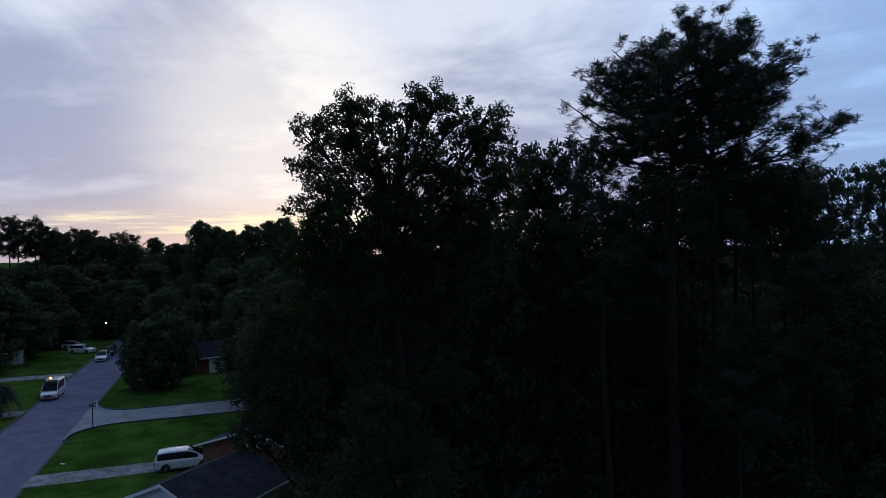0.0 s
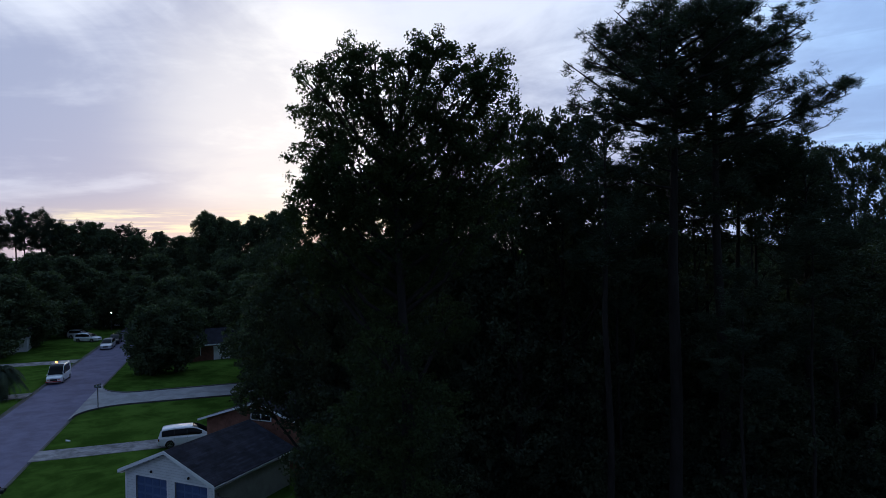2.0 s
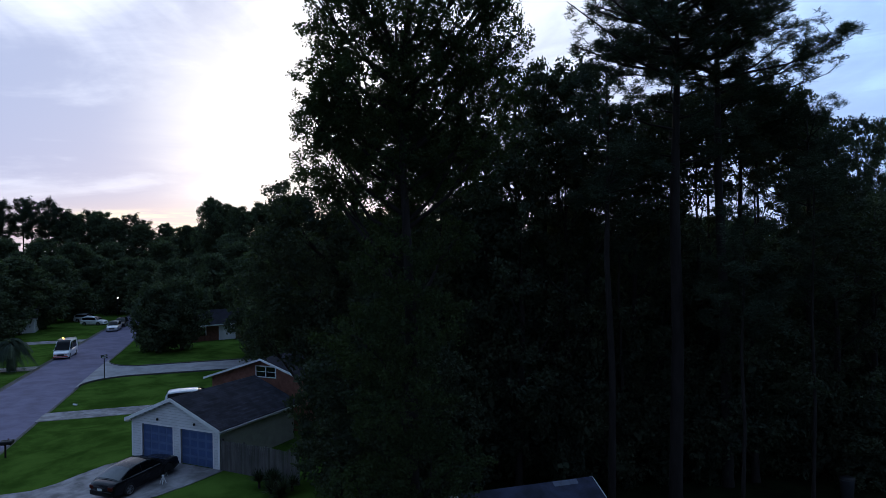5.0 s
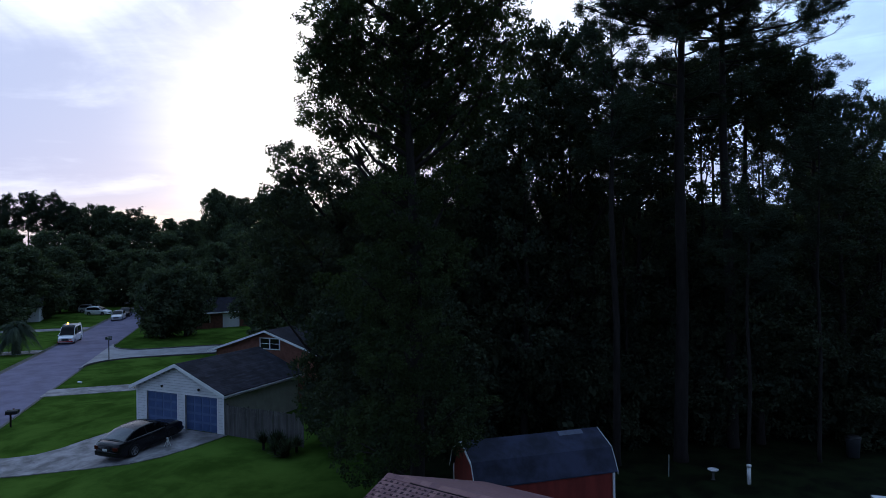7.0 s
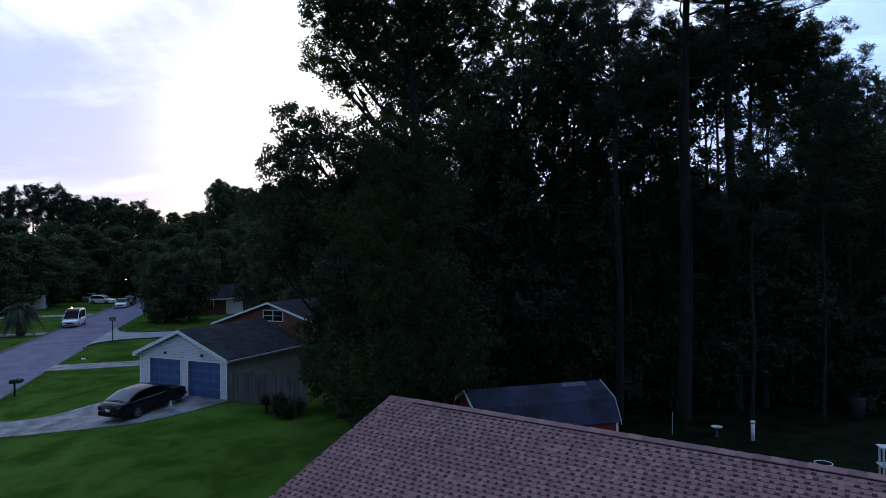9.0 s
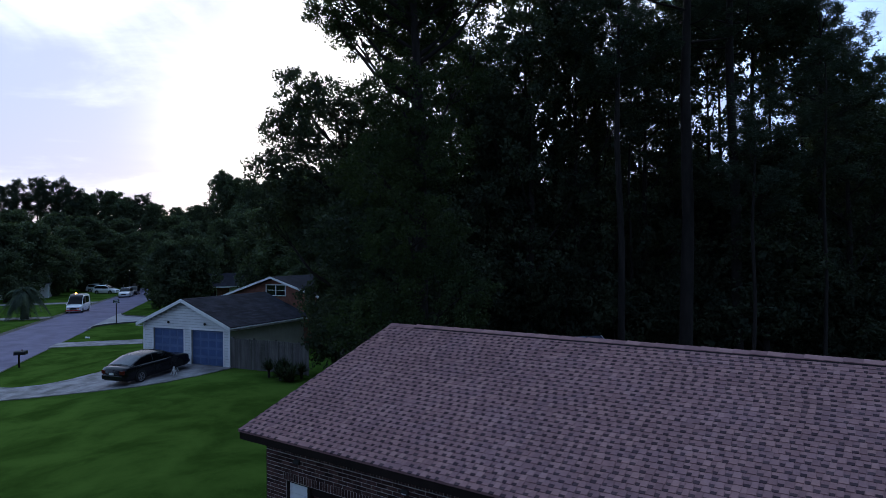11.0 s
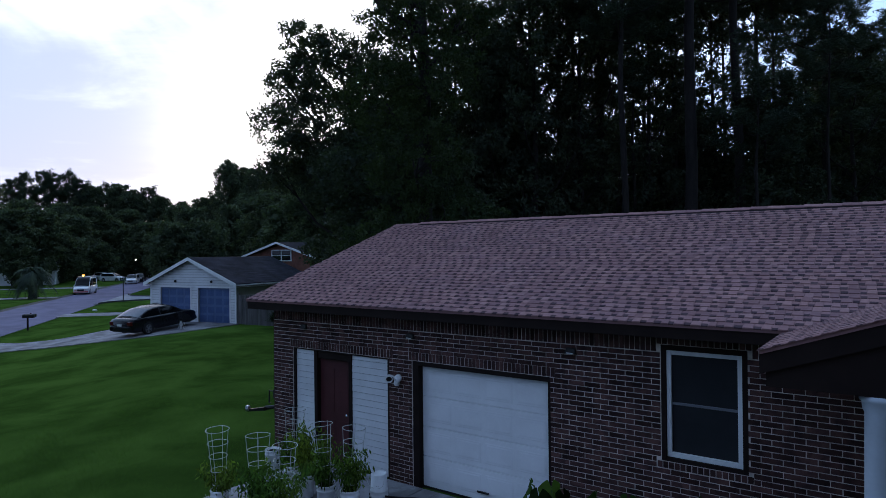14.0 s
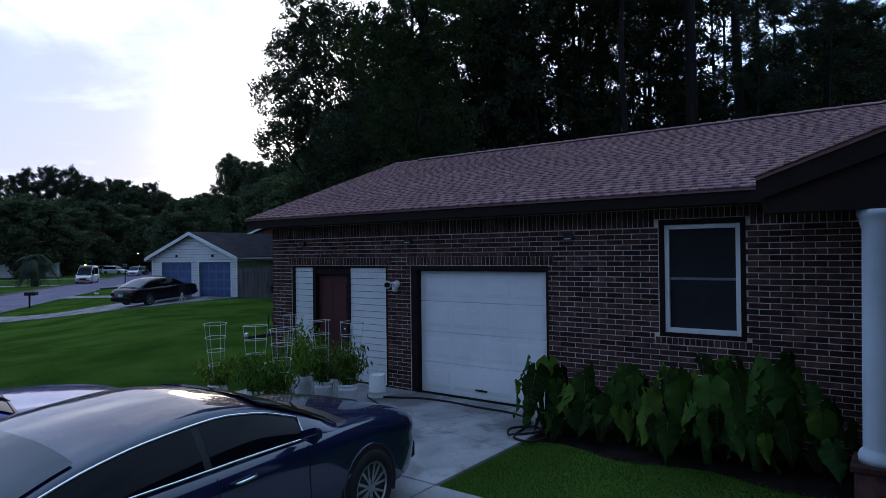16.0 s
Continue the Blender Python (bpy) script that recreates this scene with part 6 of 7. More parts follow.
for x, y in ((-26.95, 11.85), (-27.95, 12.55), (-29.5, 12.2)):
    jack = thing("axle_stand", on_plan(x, y, 0, 0.03), "pale steel axle stand under the raised sedan", "axle stand", "axle stands")
    for a in range(4):
        c, s = math.cos(a * math.pi / 2 + 0.78), math.sin(a * math.pi / 2 + 0.78)
        part("leg", Shape().tube([(c * 0.17, s * 0.17, 0), (c * 0.04, s * 0.04, 0.36)], 0.018, 6), PAIL, jack)
    part("saddle", Shape().lathe([(0.05, 0.34), (0.05, 0.40), (0.07, 0.44), (0.07, 0.46)], 10), PAIL, jack)

# minivan on the middle drive, front towards the house
MV_BODY = [(-2.5, 0.86, 0.95), (-2.35, 0.93, 1.02), (-1.0, 0.97, 1.02), (1.0, 0.97, 1.0), (1.5, 0.96, 0.98), (2.1, 0.92, 0.84), (2.4, 0.82, 0.72), (2.5, 0.7, 0.66)]
MV_ROOF = [(-2.45, 1.05), (-2.35, 1.45), (-2.15, 1.66), (-1.0, 1.74), (0.2, 1.72), (0.6, 1.64), (1.1, 1.38), (1.75, 1.0)]
MV_BELT = [(-2.45, 1.0), (0, 0.98), (1.75, 0.94)]
MV_WIN = [(-0.1, 1.1), (-1.15, -0.18), (-2.2, -1.23)]
mx, my = on_road(51.0, -6.4)
make_car("minivan", pose(mx, my, level(mx, my) + 0.03, 0, 0, math.degrees(math.atan2(ROAD_N[1], ROAD_N[0])) - 90), WHITE_CAR, "white minivan with dark windows on the middle drive", "minivan", MV_BODY, MV_ROOF, MV_BELT, 0.92, 0.74, (1.5, -1.55), 0.34, MV_WIN, chrome=False)

# white service van across the street, front towards the house
VAN_BODY = [(-2.7, 0.96, 1.15), (-2.55, 1.0, 1.2), (1.2, 1.0, 1.2), (1.8, 0.98, 1.12), (2.45, 0.92, 0.98), (2.7, 0.78, 0.86)]
VAN_ROOF = [(-2.68, 1.2), (-2.62, 2.15), (-2.5, 2.32), (0.4, 2.36), (0.9, 2.22), (1.5, 1.62), (2.0, 1.12)]
VAN_BELT = [(-2.68, 1.15), (0.5, 1.12), (2.0, 1.05)]
VAN_WIN = [(0.55, 1.55), (-2.0, -0.2)]
along = math.degrees(math.atan2(-ROAD_D[1], -ROAD_D[0])) - 90
vx, vy = on_road(89.0, -25.35)
van = make_car("service_van", pose(vx, vy, -1.26, 0, 0, along), WHITE_CAR, "white service van with amber roof beacon at the kerb", "van", VAN_BODY, VAN_ROOF, VAN_BELT, 0.95, 0.84, (1.75, -1.6), 0.35, VAN_WIN, chrome=False)
part("roof_rack", Shape().tube([(-0.8, 0.5, 2.44), (-0.8, -2.3, 2.44)], 0.025, 6).tube([(0.8, 0.5, 2.44), (0.8, -2.3, 2.44)], 0.025, 6).tube([(-0.8, 0.2, 2.46), (0.8, 0.2, 2.46)], 0.025, 6).tube([(-0.8, -1.0, 2.46), (0.8, -1.0, 2.46)], 0.025, 6), STEEL, van, "ladder rack")
part("beacon", Shape().lathe([(0.0, 0), (0.13, 0.0), (0.13, 0.1), (0.09, 0.17), (0.0, 0.19)], 12), AMBER_GLOW, van, "lit amber beacon", at=pose(0.35, -0.4, 2.46))
for x in (-0.62, 0.62):
    part("marker_lamp", Shape().box(x - 0.13, 2.69, 0.62, x + 0.13, 2.735, 0.70), AMBER_LENS, van, "amber front lamp")
part("bumper_stripe", Shape().box(-0.92, 2.70, 0.34, 0.92, 2.745, 0.47), BUMPER_RED, van, "red bumper stripe")

# far cars
SUV_BODY = [(-2.4, 0.86, 1.0), (-2.2, 0.94, 1.08), (-1.0, 0.96, 1.08), (1.0, 0.96, 1.06), (1.5, 0.95, 1.04), (2.1, 0.92, 0.94), (2.4, 0.78, 0.8)]
SUV_ROOF = [(-2.3, 1.1), (-2.1, 1.5), (-1.8, 1.7), (-0.6, 1.76), (0.3, 1.72), (0.6, 1.62), (1.4, 1.06)]
SUV_BELT = [(-2.3, 1.06), (1.4, 1.0)]
SUV_WIN = [(-0.3, 0.9), (-1.3, -0.38), (-1.95, -1.38)]
for nm, u, s, turn, paint, label in (("parked_suv", 130.5, -29.8, 66, WHITE_CAR, "white sport utility car on the far lawn"), ("parked_pickup", 119.5, -24.4, 0, SILVER_CAR, "silver car at the far kerb facing the house"), ("dark_car", 126.0, -24.2, 0, BLACK_CAR, "dark car parked further along the kerb"), ("small_car", 137.5, -32.5, 66, SILVER_CAR, "silver car behind the white one on the lawn")):
    x, y = on_road(u, s)
    make_car(nm, pose(x, y, -1.2 if s < -26 else -1.27, 0, 0, along + turn), paint, label, "car", SUV_BODY, SUV_ROOF, SUV_BELT, 0.90, 0.72, (1.45, -1.4), 0.36, SUV_WIN, chrome=False)

# ---- pots, cages and plants on the apron ----
def make_pail(at, label, upside=False):
    p = thing("pail", at, label, "bucket", "white pails")
    prof = [(0.128, 0.0), (0.132, 0.01), (0.143, 0.27), (0.150, 0.275), (0.150, 0.29), (0.144, 0.295), (0.146, 0.335), (0.153, 0.34), (0.153, 0.352), (0.147, 0.37), (0.140, 0.37), (0.136, 0.30), (0.12, 0.295)]
    if upside:
        prof = [(0.153, 0.0), (0.153, 0.02), (0.146, 0.03), (0.144, 0.08), (0.150, 0.085), (0.150, 0.10), (0.143, 0.105), (0.132, 0.36), (0.122, 0.37), (0.118, 0.355), (0.01, 0.352)]
    part("tub", Shape().lathe(prof, 28), PAIL, p, smooth=True)
    if not upside:
        part("soil", Shape().lathe([(0.13, 0.30), (0.138, 0.325), (0.07, 0.335), (0.01, 0.33)], 20), SOIL, p, smooth=True)
    part("handle", Shape().tube([(0.152 * math.cos(a), -0.155 + 0.02 * math.sin(a), 0.30 - 0.15 * math.sin(a)) for a in np.linspace(0, math.pi, 10)], 0.004, 5), STEEL, p)
    part("print", Shape().quad(*[(0.1375 * math.cos(a) * 1.01, 0.1375 * math.sin(a) * 1.01, z) for a, z in ((-1.5, 0.12), (-1.2, 0.12), (-1.2, 0.20), (-1.5, 0.20))]), BLACK, p, "dark illegible print")
    return p


def make_cage(at, lean=0.0):
    c = thing("tomato_cage", at @ pose(0, 0, 0, lean, lean * 0.6), "galvanised wire tomato cage stuck in a pail", "plant cage", "tomato cages")
    for z, r_ in ((0.40, 0.10), (0.62, 0.118), (0.84, 0.138), (1.05, 0.158), (1.26, 0.178)):
        part("hoop", Shape().ring((0, 0, z), r_, 0.0045, 26, 5), STEEL, c, smooth=True)
    for k in range(4):
        a = k * math.pi / 2 + 0.5
        part("leg", Shape().tube([(0.07 * math.cos(a), 0.07 * math.sin(a), 0.05), (0.11 * math.cos(a), 0.11 * math.sin(a), 0.5), (0.18 * math.cos(a), 0.18 * math.sin(a), 1.27)], 0.0042, 5), STEEL, c)
    return c


def make_pepper(at, tall, wide, seed):
    """A bushy potted vegetable plant."""
    p = thing("pepper_plant", at, "leafy green vegetable plant growing in a pail", "plant", "potted plants")
    rr = np.random.default_rng(seed)
    stems, pts = Shape(), []
    for k in range(12):
        a, d = rr.uniform(0, 6.28), wide * rr.uniform(0.3, 1.1)
        h = 0.33 + tall * rr.uniform(0.45, 1.0)
        tip = (d * math.cos(a), d * math.sin(a), h)
        mid_ = (tip[0] * 0.35, tip[1] * 0.35, 0.33 + (h - 0.33) * 0.55)
        stems.tube([(0, 0, 0.31), mid_, tip], [0.007, 0.005, 0.002], 5, False)
        for f in np.linspace(0.25, 1.0, 9):
            q = np.array(mid_) * 2 * (1 - f) * f + np.array(tip) * f * f + np.array((0, 0, 0.31)) * (1 - f) ** 2
            pts.append(q)
    part("stem", stems, STEM, p, smooth=True)
    pts = np.array(pts)
    n = 13
    c = np.repeat(pts, n, axis=0) + rr.normal(size=(len(pts) * n, 3)) * 0.050
    d = rr.normal(size=(len(c), 3)) * np.array((0.6, 0.6, 0.4)) + np.array((0, 0, -0.95))
    d /= np.linalg.norm(d, axis=1, keepdims=True)
    w = np.cross(d, rr.normal(size=(len(c), 3)))
    w /= np.linalg.norm(w, axis=1, keepdims=True)
    s = rr.uniform(0.05, 0.10, len(c))[:, None]
    faces = np.stack([c, c + d * s * 0.45 + w * s * 0.17, c + d * s * 1.1, c + d * s * 0.45 - w * s * 0.17], axis=1)
    ob = new("foliage", cloud_mesh("foliage", faces, 4, TOMATO))
    ob.parent = p
    return p


POTS = [(-1.95, -2.62, 0.50, 0.34), (-1.08, -2.55, 0.62, 0.44), (-0.42, -2.62, 0.68, 0.42), (-1.35, -1.40, 0.94, 0.40), (-0.72, -1.52, 0.78, 0.36), (-0.25, -1.46, 0.74, 0.26)]
for k, (x, y, tall, wide) in enumerate(POTS):
    make_pail(pose(x, y, 0.036, 0, 0, 50 * k), "white plastic pail used as a plant pot")
    make_pepper(pose(x, y, 0.036, 0, 0, 70 * k), tall, wide, 60 + k)
for k, (x, y, lean) in enumerate(((-1.95, -2.62, 3), (-1.08, -2.55, -2), (-0.42, -2.62, 2), (-0.72, -1.52, -3), (-0.25, -1.46, 3), (-1.9, -1.2, 2))):
    make_cage(pose(x, y, 0.10, 0, 0, 25 * k), lean)
make_pail(pose(-1.9, -1.2, 0.036), "white plastic pail used as a plant pot")
make_pepper(pose(-1.9, -1.2, 0.036), 0.55, 0.32, 71)
make_pail(pose(-0.36, -0.66, 0.036, 0, 0, 20), "upturned white pail by the siding", upside=True)
make_pail(pose(-3.0, -0.75, 0.0, 0, 0, 80), "pale pail in front of the narrow siding panel")

# hose on the concrete
hose = Shape()
line = [(-0.5, -0.75), (-0.05, -0.62), (0.35, -0.42), (0.85, -0.36), (1.5, -0.40), (2.1, -0.42), (2.5, -0.62), (2.62, -1.0), (2.72, -1.45), (3.0, -1.5), (3.05, -1.15), (2.75, -1.0), (2.55, -1.25), (2.75, -1.55), (2.98, -1.25), (2.85, -0.9)]
fine_ = []
for i in range(len(line) - 1):
    p0, p1, p2, p3 = (Vector((*line[max(0, min(len(line) - 1, j))], 0)) for j in (i - 1, i, i + 1, i + 2))
    for f in np.linspace(0, 1, 6)[:-1]:
        q = 0.5 * ((2 * p1) + (p2 - p0) * f + (2 * p0 - 5 * p1 + 4 * p2 - p3) * f * f + (3 * p1 - p0 - 3 * p2 + p3) * f ** 3)
        fine_.append((q.x, q.y, 0.052 + (0.035 if i > 9 else 0.0) + (0.03 if i > 12 else 0.0)))
hose.tube(fine_, 0.016, 8)
tagged(part("garden_hose", hose, RUBBER, smooth=True), "black rubber garden hose looped on the concrete", "hose")
hose2 = Shape().tube([(-0.4, -0.85, 0.052), (-0.1, -1.0, 0.052), (0.3, -1.25, 0.052), (0.5, -1.55, 0.052), (0.35, -1.85, 0.052), (-0.1, -1.95, 0.052), (-0.9, -1.85, 0.052), (-1.7, -1.9, 0.052)], 0.014, 8)
tagged(part("garden_hose", hose2, RUBBER, smooth=True), "black hose running between the pails", "hose")


# ---- elephant ears along the wall ----
def ear_leaf(size, seed):
    """One heart-shaped leaf: base at the origin, tip along -z, face towards -y."""
    rr = random.Random(seed)
    sh, rib = Shape(), Shape()
    rows = []
    n, m = 21, 11
    for i in range(n):
        t = i / (n - 1)
        # outline of a heart: lobes above the stalk, a point below
        z = 0.30 - 1.30 * t
        half = 0.34 * math.sin(math.pi * min(1.0, t * 1.02 + 0.02) ** 0.62) ** 0.85 * (1.0 - 0.12 * t)
        notch = 0.10 * max(0.0, 1 - t / 0.22)
        row = []
        for j in range(m):
            f = -1 + 2 * j / (m - 1)
            x = half * f * (1 + 0.05 * math.sin(26 * t + seed * 2) * abs(f))
            if abs(f) < 0.6:
                zz = z - notch * (1 - abs(f) / 0.6) * 1.8
            else:
                zz = z
            wave = 0.035 * math.sin(30 * t + 3 * f + seed) * abs(f) ** 3 + 0.05 * math.sin(12 * t + seed) * abs(f) ** 2 + 0.03 * math.sin(5 * t + seed) * f
            y = 0.16 * abs(f) ** 1.6 * half * 2 - 0.30 * (t - 0.2) ** 2 + wave
            row.append((x * size, y * size, zz * size))
        rows.append(row)
    sh.loft(rows, closed=False)
    rib.tube([(0, -0.006 * size - 0.004, 0.05 * size), (0, -0.03 * size - 0.004, -0.35 * size), (0, -0.16 * size - 0.004, -0.75 * size), (0, -0.30 * size, -0.98 * size)], [0.008 * size, 0.006 * size, 0.004 * size, 0.002], 5)
    for k in range(5):
        for s in (-1, 1):
            z = (0.02 - 0.16 * k) * size
            t = (0.30 - z / size) / 1.30
            y = -0.30 * (t - 0.2) ** 2 * size
            rib.tube([(0, y - 0.004, z), (s * 0.17 * size, y + 0.01 * size - 0.003, z - 0.06 * size), (s * 0.30 * size * (1 - 0.13 * k), y + 0.05 * size - 0.002, z - 0.13 * size)], [0.004 * size, 0.003 * size, 0.001], 4)
    return sh, rib


EARS = []
for k in range(6):
    a, b = ear_leaf(1.0, k * 3)
    EARS.append((a.mesh("leaf", EAR_YOUNG if k == 4 else EAR_LEAF, True), b.mesh("leaf_rib", EAR_RIB, True)))


def make_ears(x, y, leaves):
    """leaves: plan turn, reach, height of the leaf's stalk end, leaf length, droop."""
    p = thing("elephant_ear", pose(x, y, 0.04), "large green elephant ear plant in the bed by the wall", "plant", "elephant ears")
    for k, (turn, reach, h, size, droop) in enumerate(leaves):
        c, s = math.sin(radians(turn)), -math.cos(radians(turn))
        tip = Vector((c * reach, s * reach, h))
        part("stalk", Shape().tube([(c * 0.03, s * 0.03, 0), (c * reach * 0.3, s * reach * 0.3, h * 0.6), (c * reach * 0.75, s * reach * 0.75, h * 0.97), tuple(tip)], [0.022, 0.016, 0.011, 0.008], 7), STEM, p, smooth=True)
        m = Matrix.Translation(tip) @ pose(0, 0, 0, 0, 0, turn) @ pose(0, 0, 0, droop, 0, 0) @ Matrix.Scale(size, 4)
        lf = new("leaf", EARS[(k + int(x * 7)) % 6][0])
        lf.parent, lf.matrix_basis = p, m
        rb = new("leaf_rib", EARS[(k + int(x * 7)) % 6][1])
        rb.parent = lf


er = random.Random(17)
for x, y, tall, count in ((2.86, -0.85, 0.80, 9), (3.35, -0.75, 0.66, 10), (3.95, -0.62, 0.74, 10), (4.55, -0.80, 0.86, 11), (5.05, -0.72, 1.02, 12), (5.6, -0.70, 0.96, 11), (6.05, -0.75, 0.72, 8)):
    lv = []
    for k in range(count):
        f = k / (count - 1)
        lv.append((-95 + 190 * ((k * 0.618 + x) % 1.0) + er.uniform(-12, 12), 0.50 - 0.34 * f + er.uniform(-0.05, 0.05), tall * (0.50 + 0.62 * f) * er.uniform(0.88, 1.12), (0.52 - 0.12 * abs(f - 0.4)) * (0.75 + 0.35 * tall) * er.uniform(0.6, 1.15), er.uniform(-30, 14)))
    make_ears(x, y, lv)

for x, y, tall, count in ((3.15, -1.02, 0.40, 6), (3.7, -0.98, 0.42, 6), (4.35, -1.02, 0.40, 6), (5.0, -1.08, 0.52, 7), (5.5, -1.05, 0.46, 6)):
    lv = []
    for k in range(count):
        lv.append((-80 + 160 * ((k * 0.618 + x * 3) % 1.0) + er.uniform(-10, 10), er.uniform(0.10, 0.30), tall * er.uniform(0.75, 1.3), er.uniform(0.22, 0.40), er.uniform(-20, 14)))
    make_ears(x, y, lv)

# ---- trailer tongue past the house corner ----
tr = thing("utility_trailer", pose(-4.35, 0.75, 0), "black utility trailer whose tongue shows past the corner", "trailer")
part("tongue", Shape().hexa([(-0.95, -0.36, 0.52), (-0.55, -0.2, 0.56), (-0.55, -0.1, 0.56), (-0.97, -0.28, 0.52), (-0.95, -0.36, 0.565), (-0.55, -0.2, 0.64), (-0.55, -0.1, 0.64), (-0.97, -0.28, 0.565)]).tube([(-0.6, -0.15, 0.61), (0.1, 0.1, 0.72), (0.1, 1.4, 0.72)], 0.045, 8), BLACK, tr)
part("coupler", Shape().lathe([(0.05, -0.05), (0.065, 0.0), (0.05, 0.06), (0.02, 0.075)], 12), ALLOY, tr, "dull steel coupler head", at=pose(-0.98, -0.34, 0.58))
part("jack", Shape().tube([(0.06, -0.35, 0.25), (0.06, -0.35, 1.12)], 0.03, 8).box(0.0, -0.41, 0.95, 0.12, -0.29, 1.14), BLACK, tr, "black jack with a boxy head", bevel=0.01)
part("crank", Shape().tube([(0.04, -0.36, 1.08), (-0.16, -0.38, 1.10), (-0.17, -0.38, 0.84), (-0.12, -0.38, 0.82)], 0.016, 7), BLACK, tr, "bent black crank handle")
part("wheel", Shape().lathe([(0.12, -0.09), (0.26, -0.09), (0.29, -0.05), (0.29, 0.05), (0.26, 0.09), (0.12, 0.09)], 24), RUBBER, tr, at=pose(0.15, 1.6, 0.29, 0, 90, 0), smooth=True)
part("frame_rail", Shape().box(-0.35, 1.0, 0.42, 0.1, 3.0, 0.52), BLACK, tr)
part("stand", Shape().box(0.02, -0.39, 0.0, 0.10, -0.31, 0.26), BLACK, tr)

# ---- street furniture ----
mb = thing("mailbox", on_plan(-43.4, 10.1, math.degrees(math.atan2(ROAD_N[1], ROAD_N[0])) + 90), "dark mailbox on a wooden post by the kerb", "mailbox")
part("post", Shape().box(-0.05, -0.05, -0.1, 0.05, 0.05, 0.92), BROWN_TRIM, mb, bevel=0.006)
arch = [(-0.14, 0.0), (0.14, 0.0)] + [(0.14 * math.cos(a), 0.12 + 0.10 * math.sin(a)) for a in np.linspace(0, math.pi, 9)]
part("box", Shape().loft([[(x, -0.42, 0.94 + z) for x, z in arch], [(x, 0.30, 0.94 + z) for x, z in arch]]), BLACK, mb, "dark metal box")
part("box", Shape().loft([[(x + 0.32, -0.42, 0.94 + z) for x, z in arch], [(x + 0.32, 0.30, 0.94 + z) for x, z in arch]]), BLACK, mb)
part("shelf", Shape().box(-0.18, -0.40, 0.90, 0.50, 0.30, 0.94), BROWN_TRIM, mb)
part("flag", Shape().box(0.462, -0.1, 1.0, 0.468, 0.0, 1.2), RED_LAMP, mb)
sg = thing("street_sign", on_plan(*on_road(68.7, -16.9), 0), "dark street name sign on a thin post at the corner", "street sign")
part("post", Shape().tube([(0, 0, -0.2), (0, 0, 2.35)], 0.05, 8), BLACK, sg)
for turn in (20, 110):
    part("blade", Shape().box(-0.45, -0.012, 2.36 if turn < 90 else 2.56, 0.45, 0.012, 2.54 if turn < 90 else 2.74), surf("sign_green", (0.012, 0.035, 0.025), 0.5, 0.1, 4, 40, 0.0), sg, "green sign blade", at=pose(0, 0, 0, 0, 0, turn))
    part("lettering_bar", Shape().box(-0.30, -0.016, 2.44 if turn < 90 else 2.64, 0.30, 0.016, 2.47 if turn < 90 else 2.67), PAIL, sg, at=pose(0, 0, 0, 0, 0, turn))
bx, by = on_road(55.9, -17.1)
tagged(part("newspaper", Shape().tube([(bx - 0.22, by, level(bx, by) + 0.09), (bx + 0.22, by + 0.1, level(bx, by) + 0.09)], 0.085, 10), PAIL, smooth=True), "rolled white newspaper lying on the lawn", "newspaper")


def make_palm(at):
    p = thing("palm_tree", at, "short shaggy palm with a drooping round head", "palm tree")
    tk = Shape()
    tk.tube([(0, 0, -0.3), (0, 0, 0.6), (0.05, 0, 2.0), (0.05, 0, 3.2)], [0.5, 0.45, 0.42, 0.36], 12)
    part("trunk", tk, BARK, p, smooth=True)
    rr = np.random.default_rng(4)
    for k in range(90):
        a, lift = rr.uniform(0, 6.28), rr.uniform(-0.5, 1.5)
        L_ = rr.uniform(2.1, 2.9)
        c, s = math.cos(a), math.sin(a)
        spine = [np.array((0.05 + c * L_ * f * math.cos(lift * 0.8), s * L_ * f * math.cos(lift * 0.8), 3.1 + L_ * f * math.sin(lift) * 1.15 - 2.9 * f * f)) for f in np.linspace(0, 1, 9)]
        faces = []
        for i in range(1, 9):
            d = spine[i] - spine[i - 1]
            d /= np.linalg.norm(d)
            side = np.cross(d, (0, 0, 1.0))
            side /= np.linalg.norm(side) + 1e-6
            for sgn in (-1, 1):
                for g in (0.0, 0.14, 0.28, 0.42, 0.56, 0.70, 0.84):
                    b0 = spine[i - 1] * (1 - g) + spine[i] * g
                    ln = 0.85 * (1 - abs(i / 8 - 0.45) * 0.9)
                    tip = b0 + side * sgn * ln * 0.7 + d * ln * 0.5 + np.array((0, 0, -0.45 * ln))
                    faces.append([b0 - d * 0.028, b0 + d * 0.028, tip])
            faces.append([spine[i - 1] + side * 0.02, spine[i - 1] - side * 0.02, spine[i]])
        ob = new("frond", cloud_mesh("frond", np.array(faces), 3, NEEDLE if k % 3 else FAR_LEAF))
        ob.parent = p


make_palm(pose(-80.1, 24.3, -1.15))


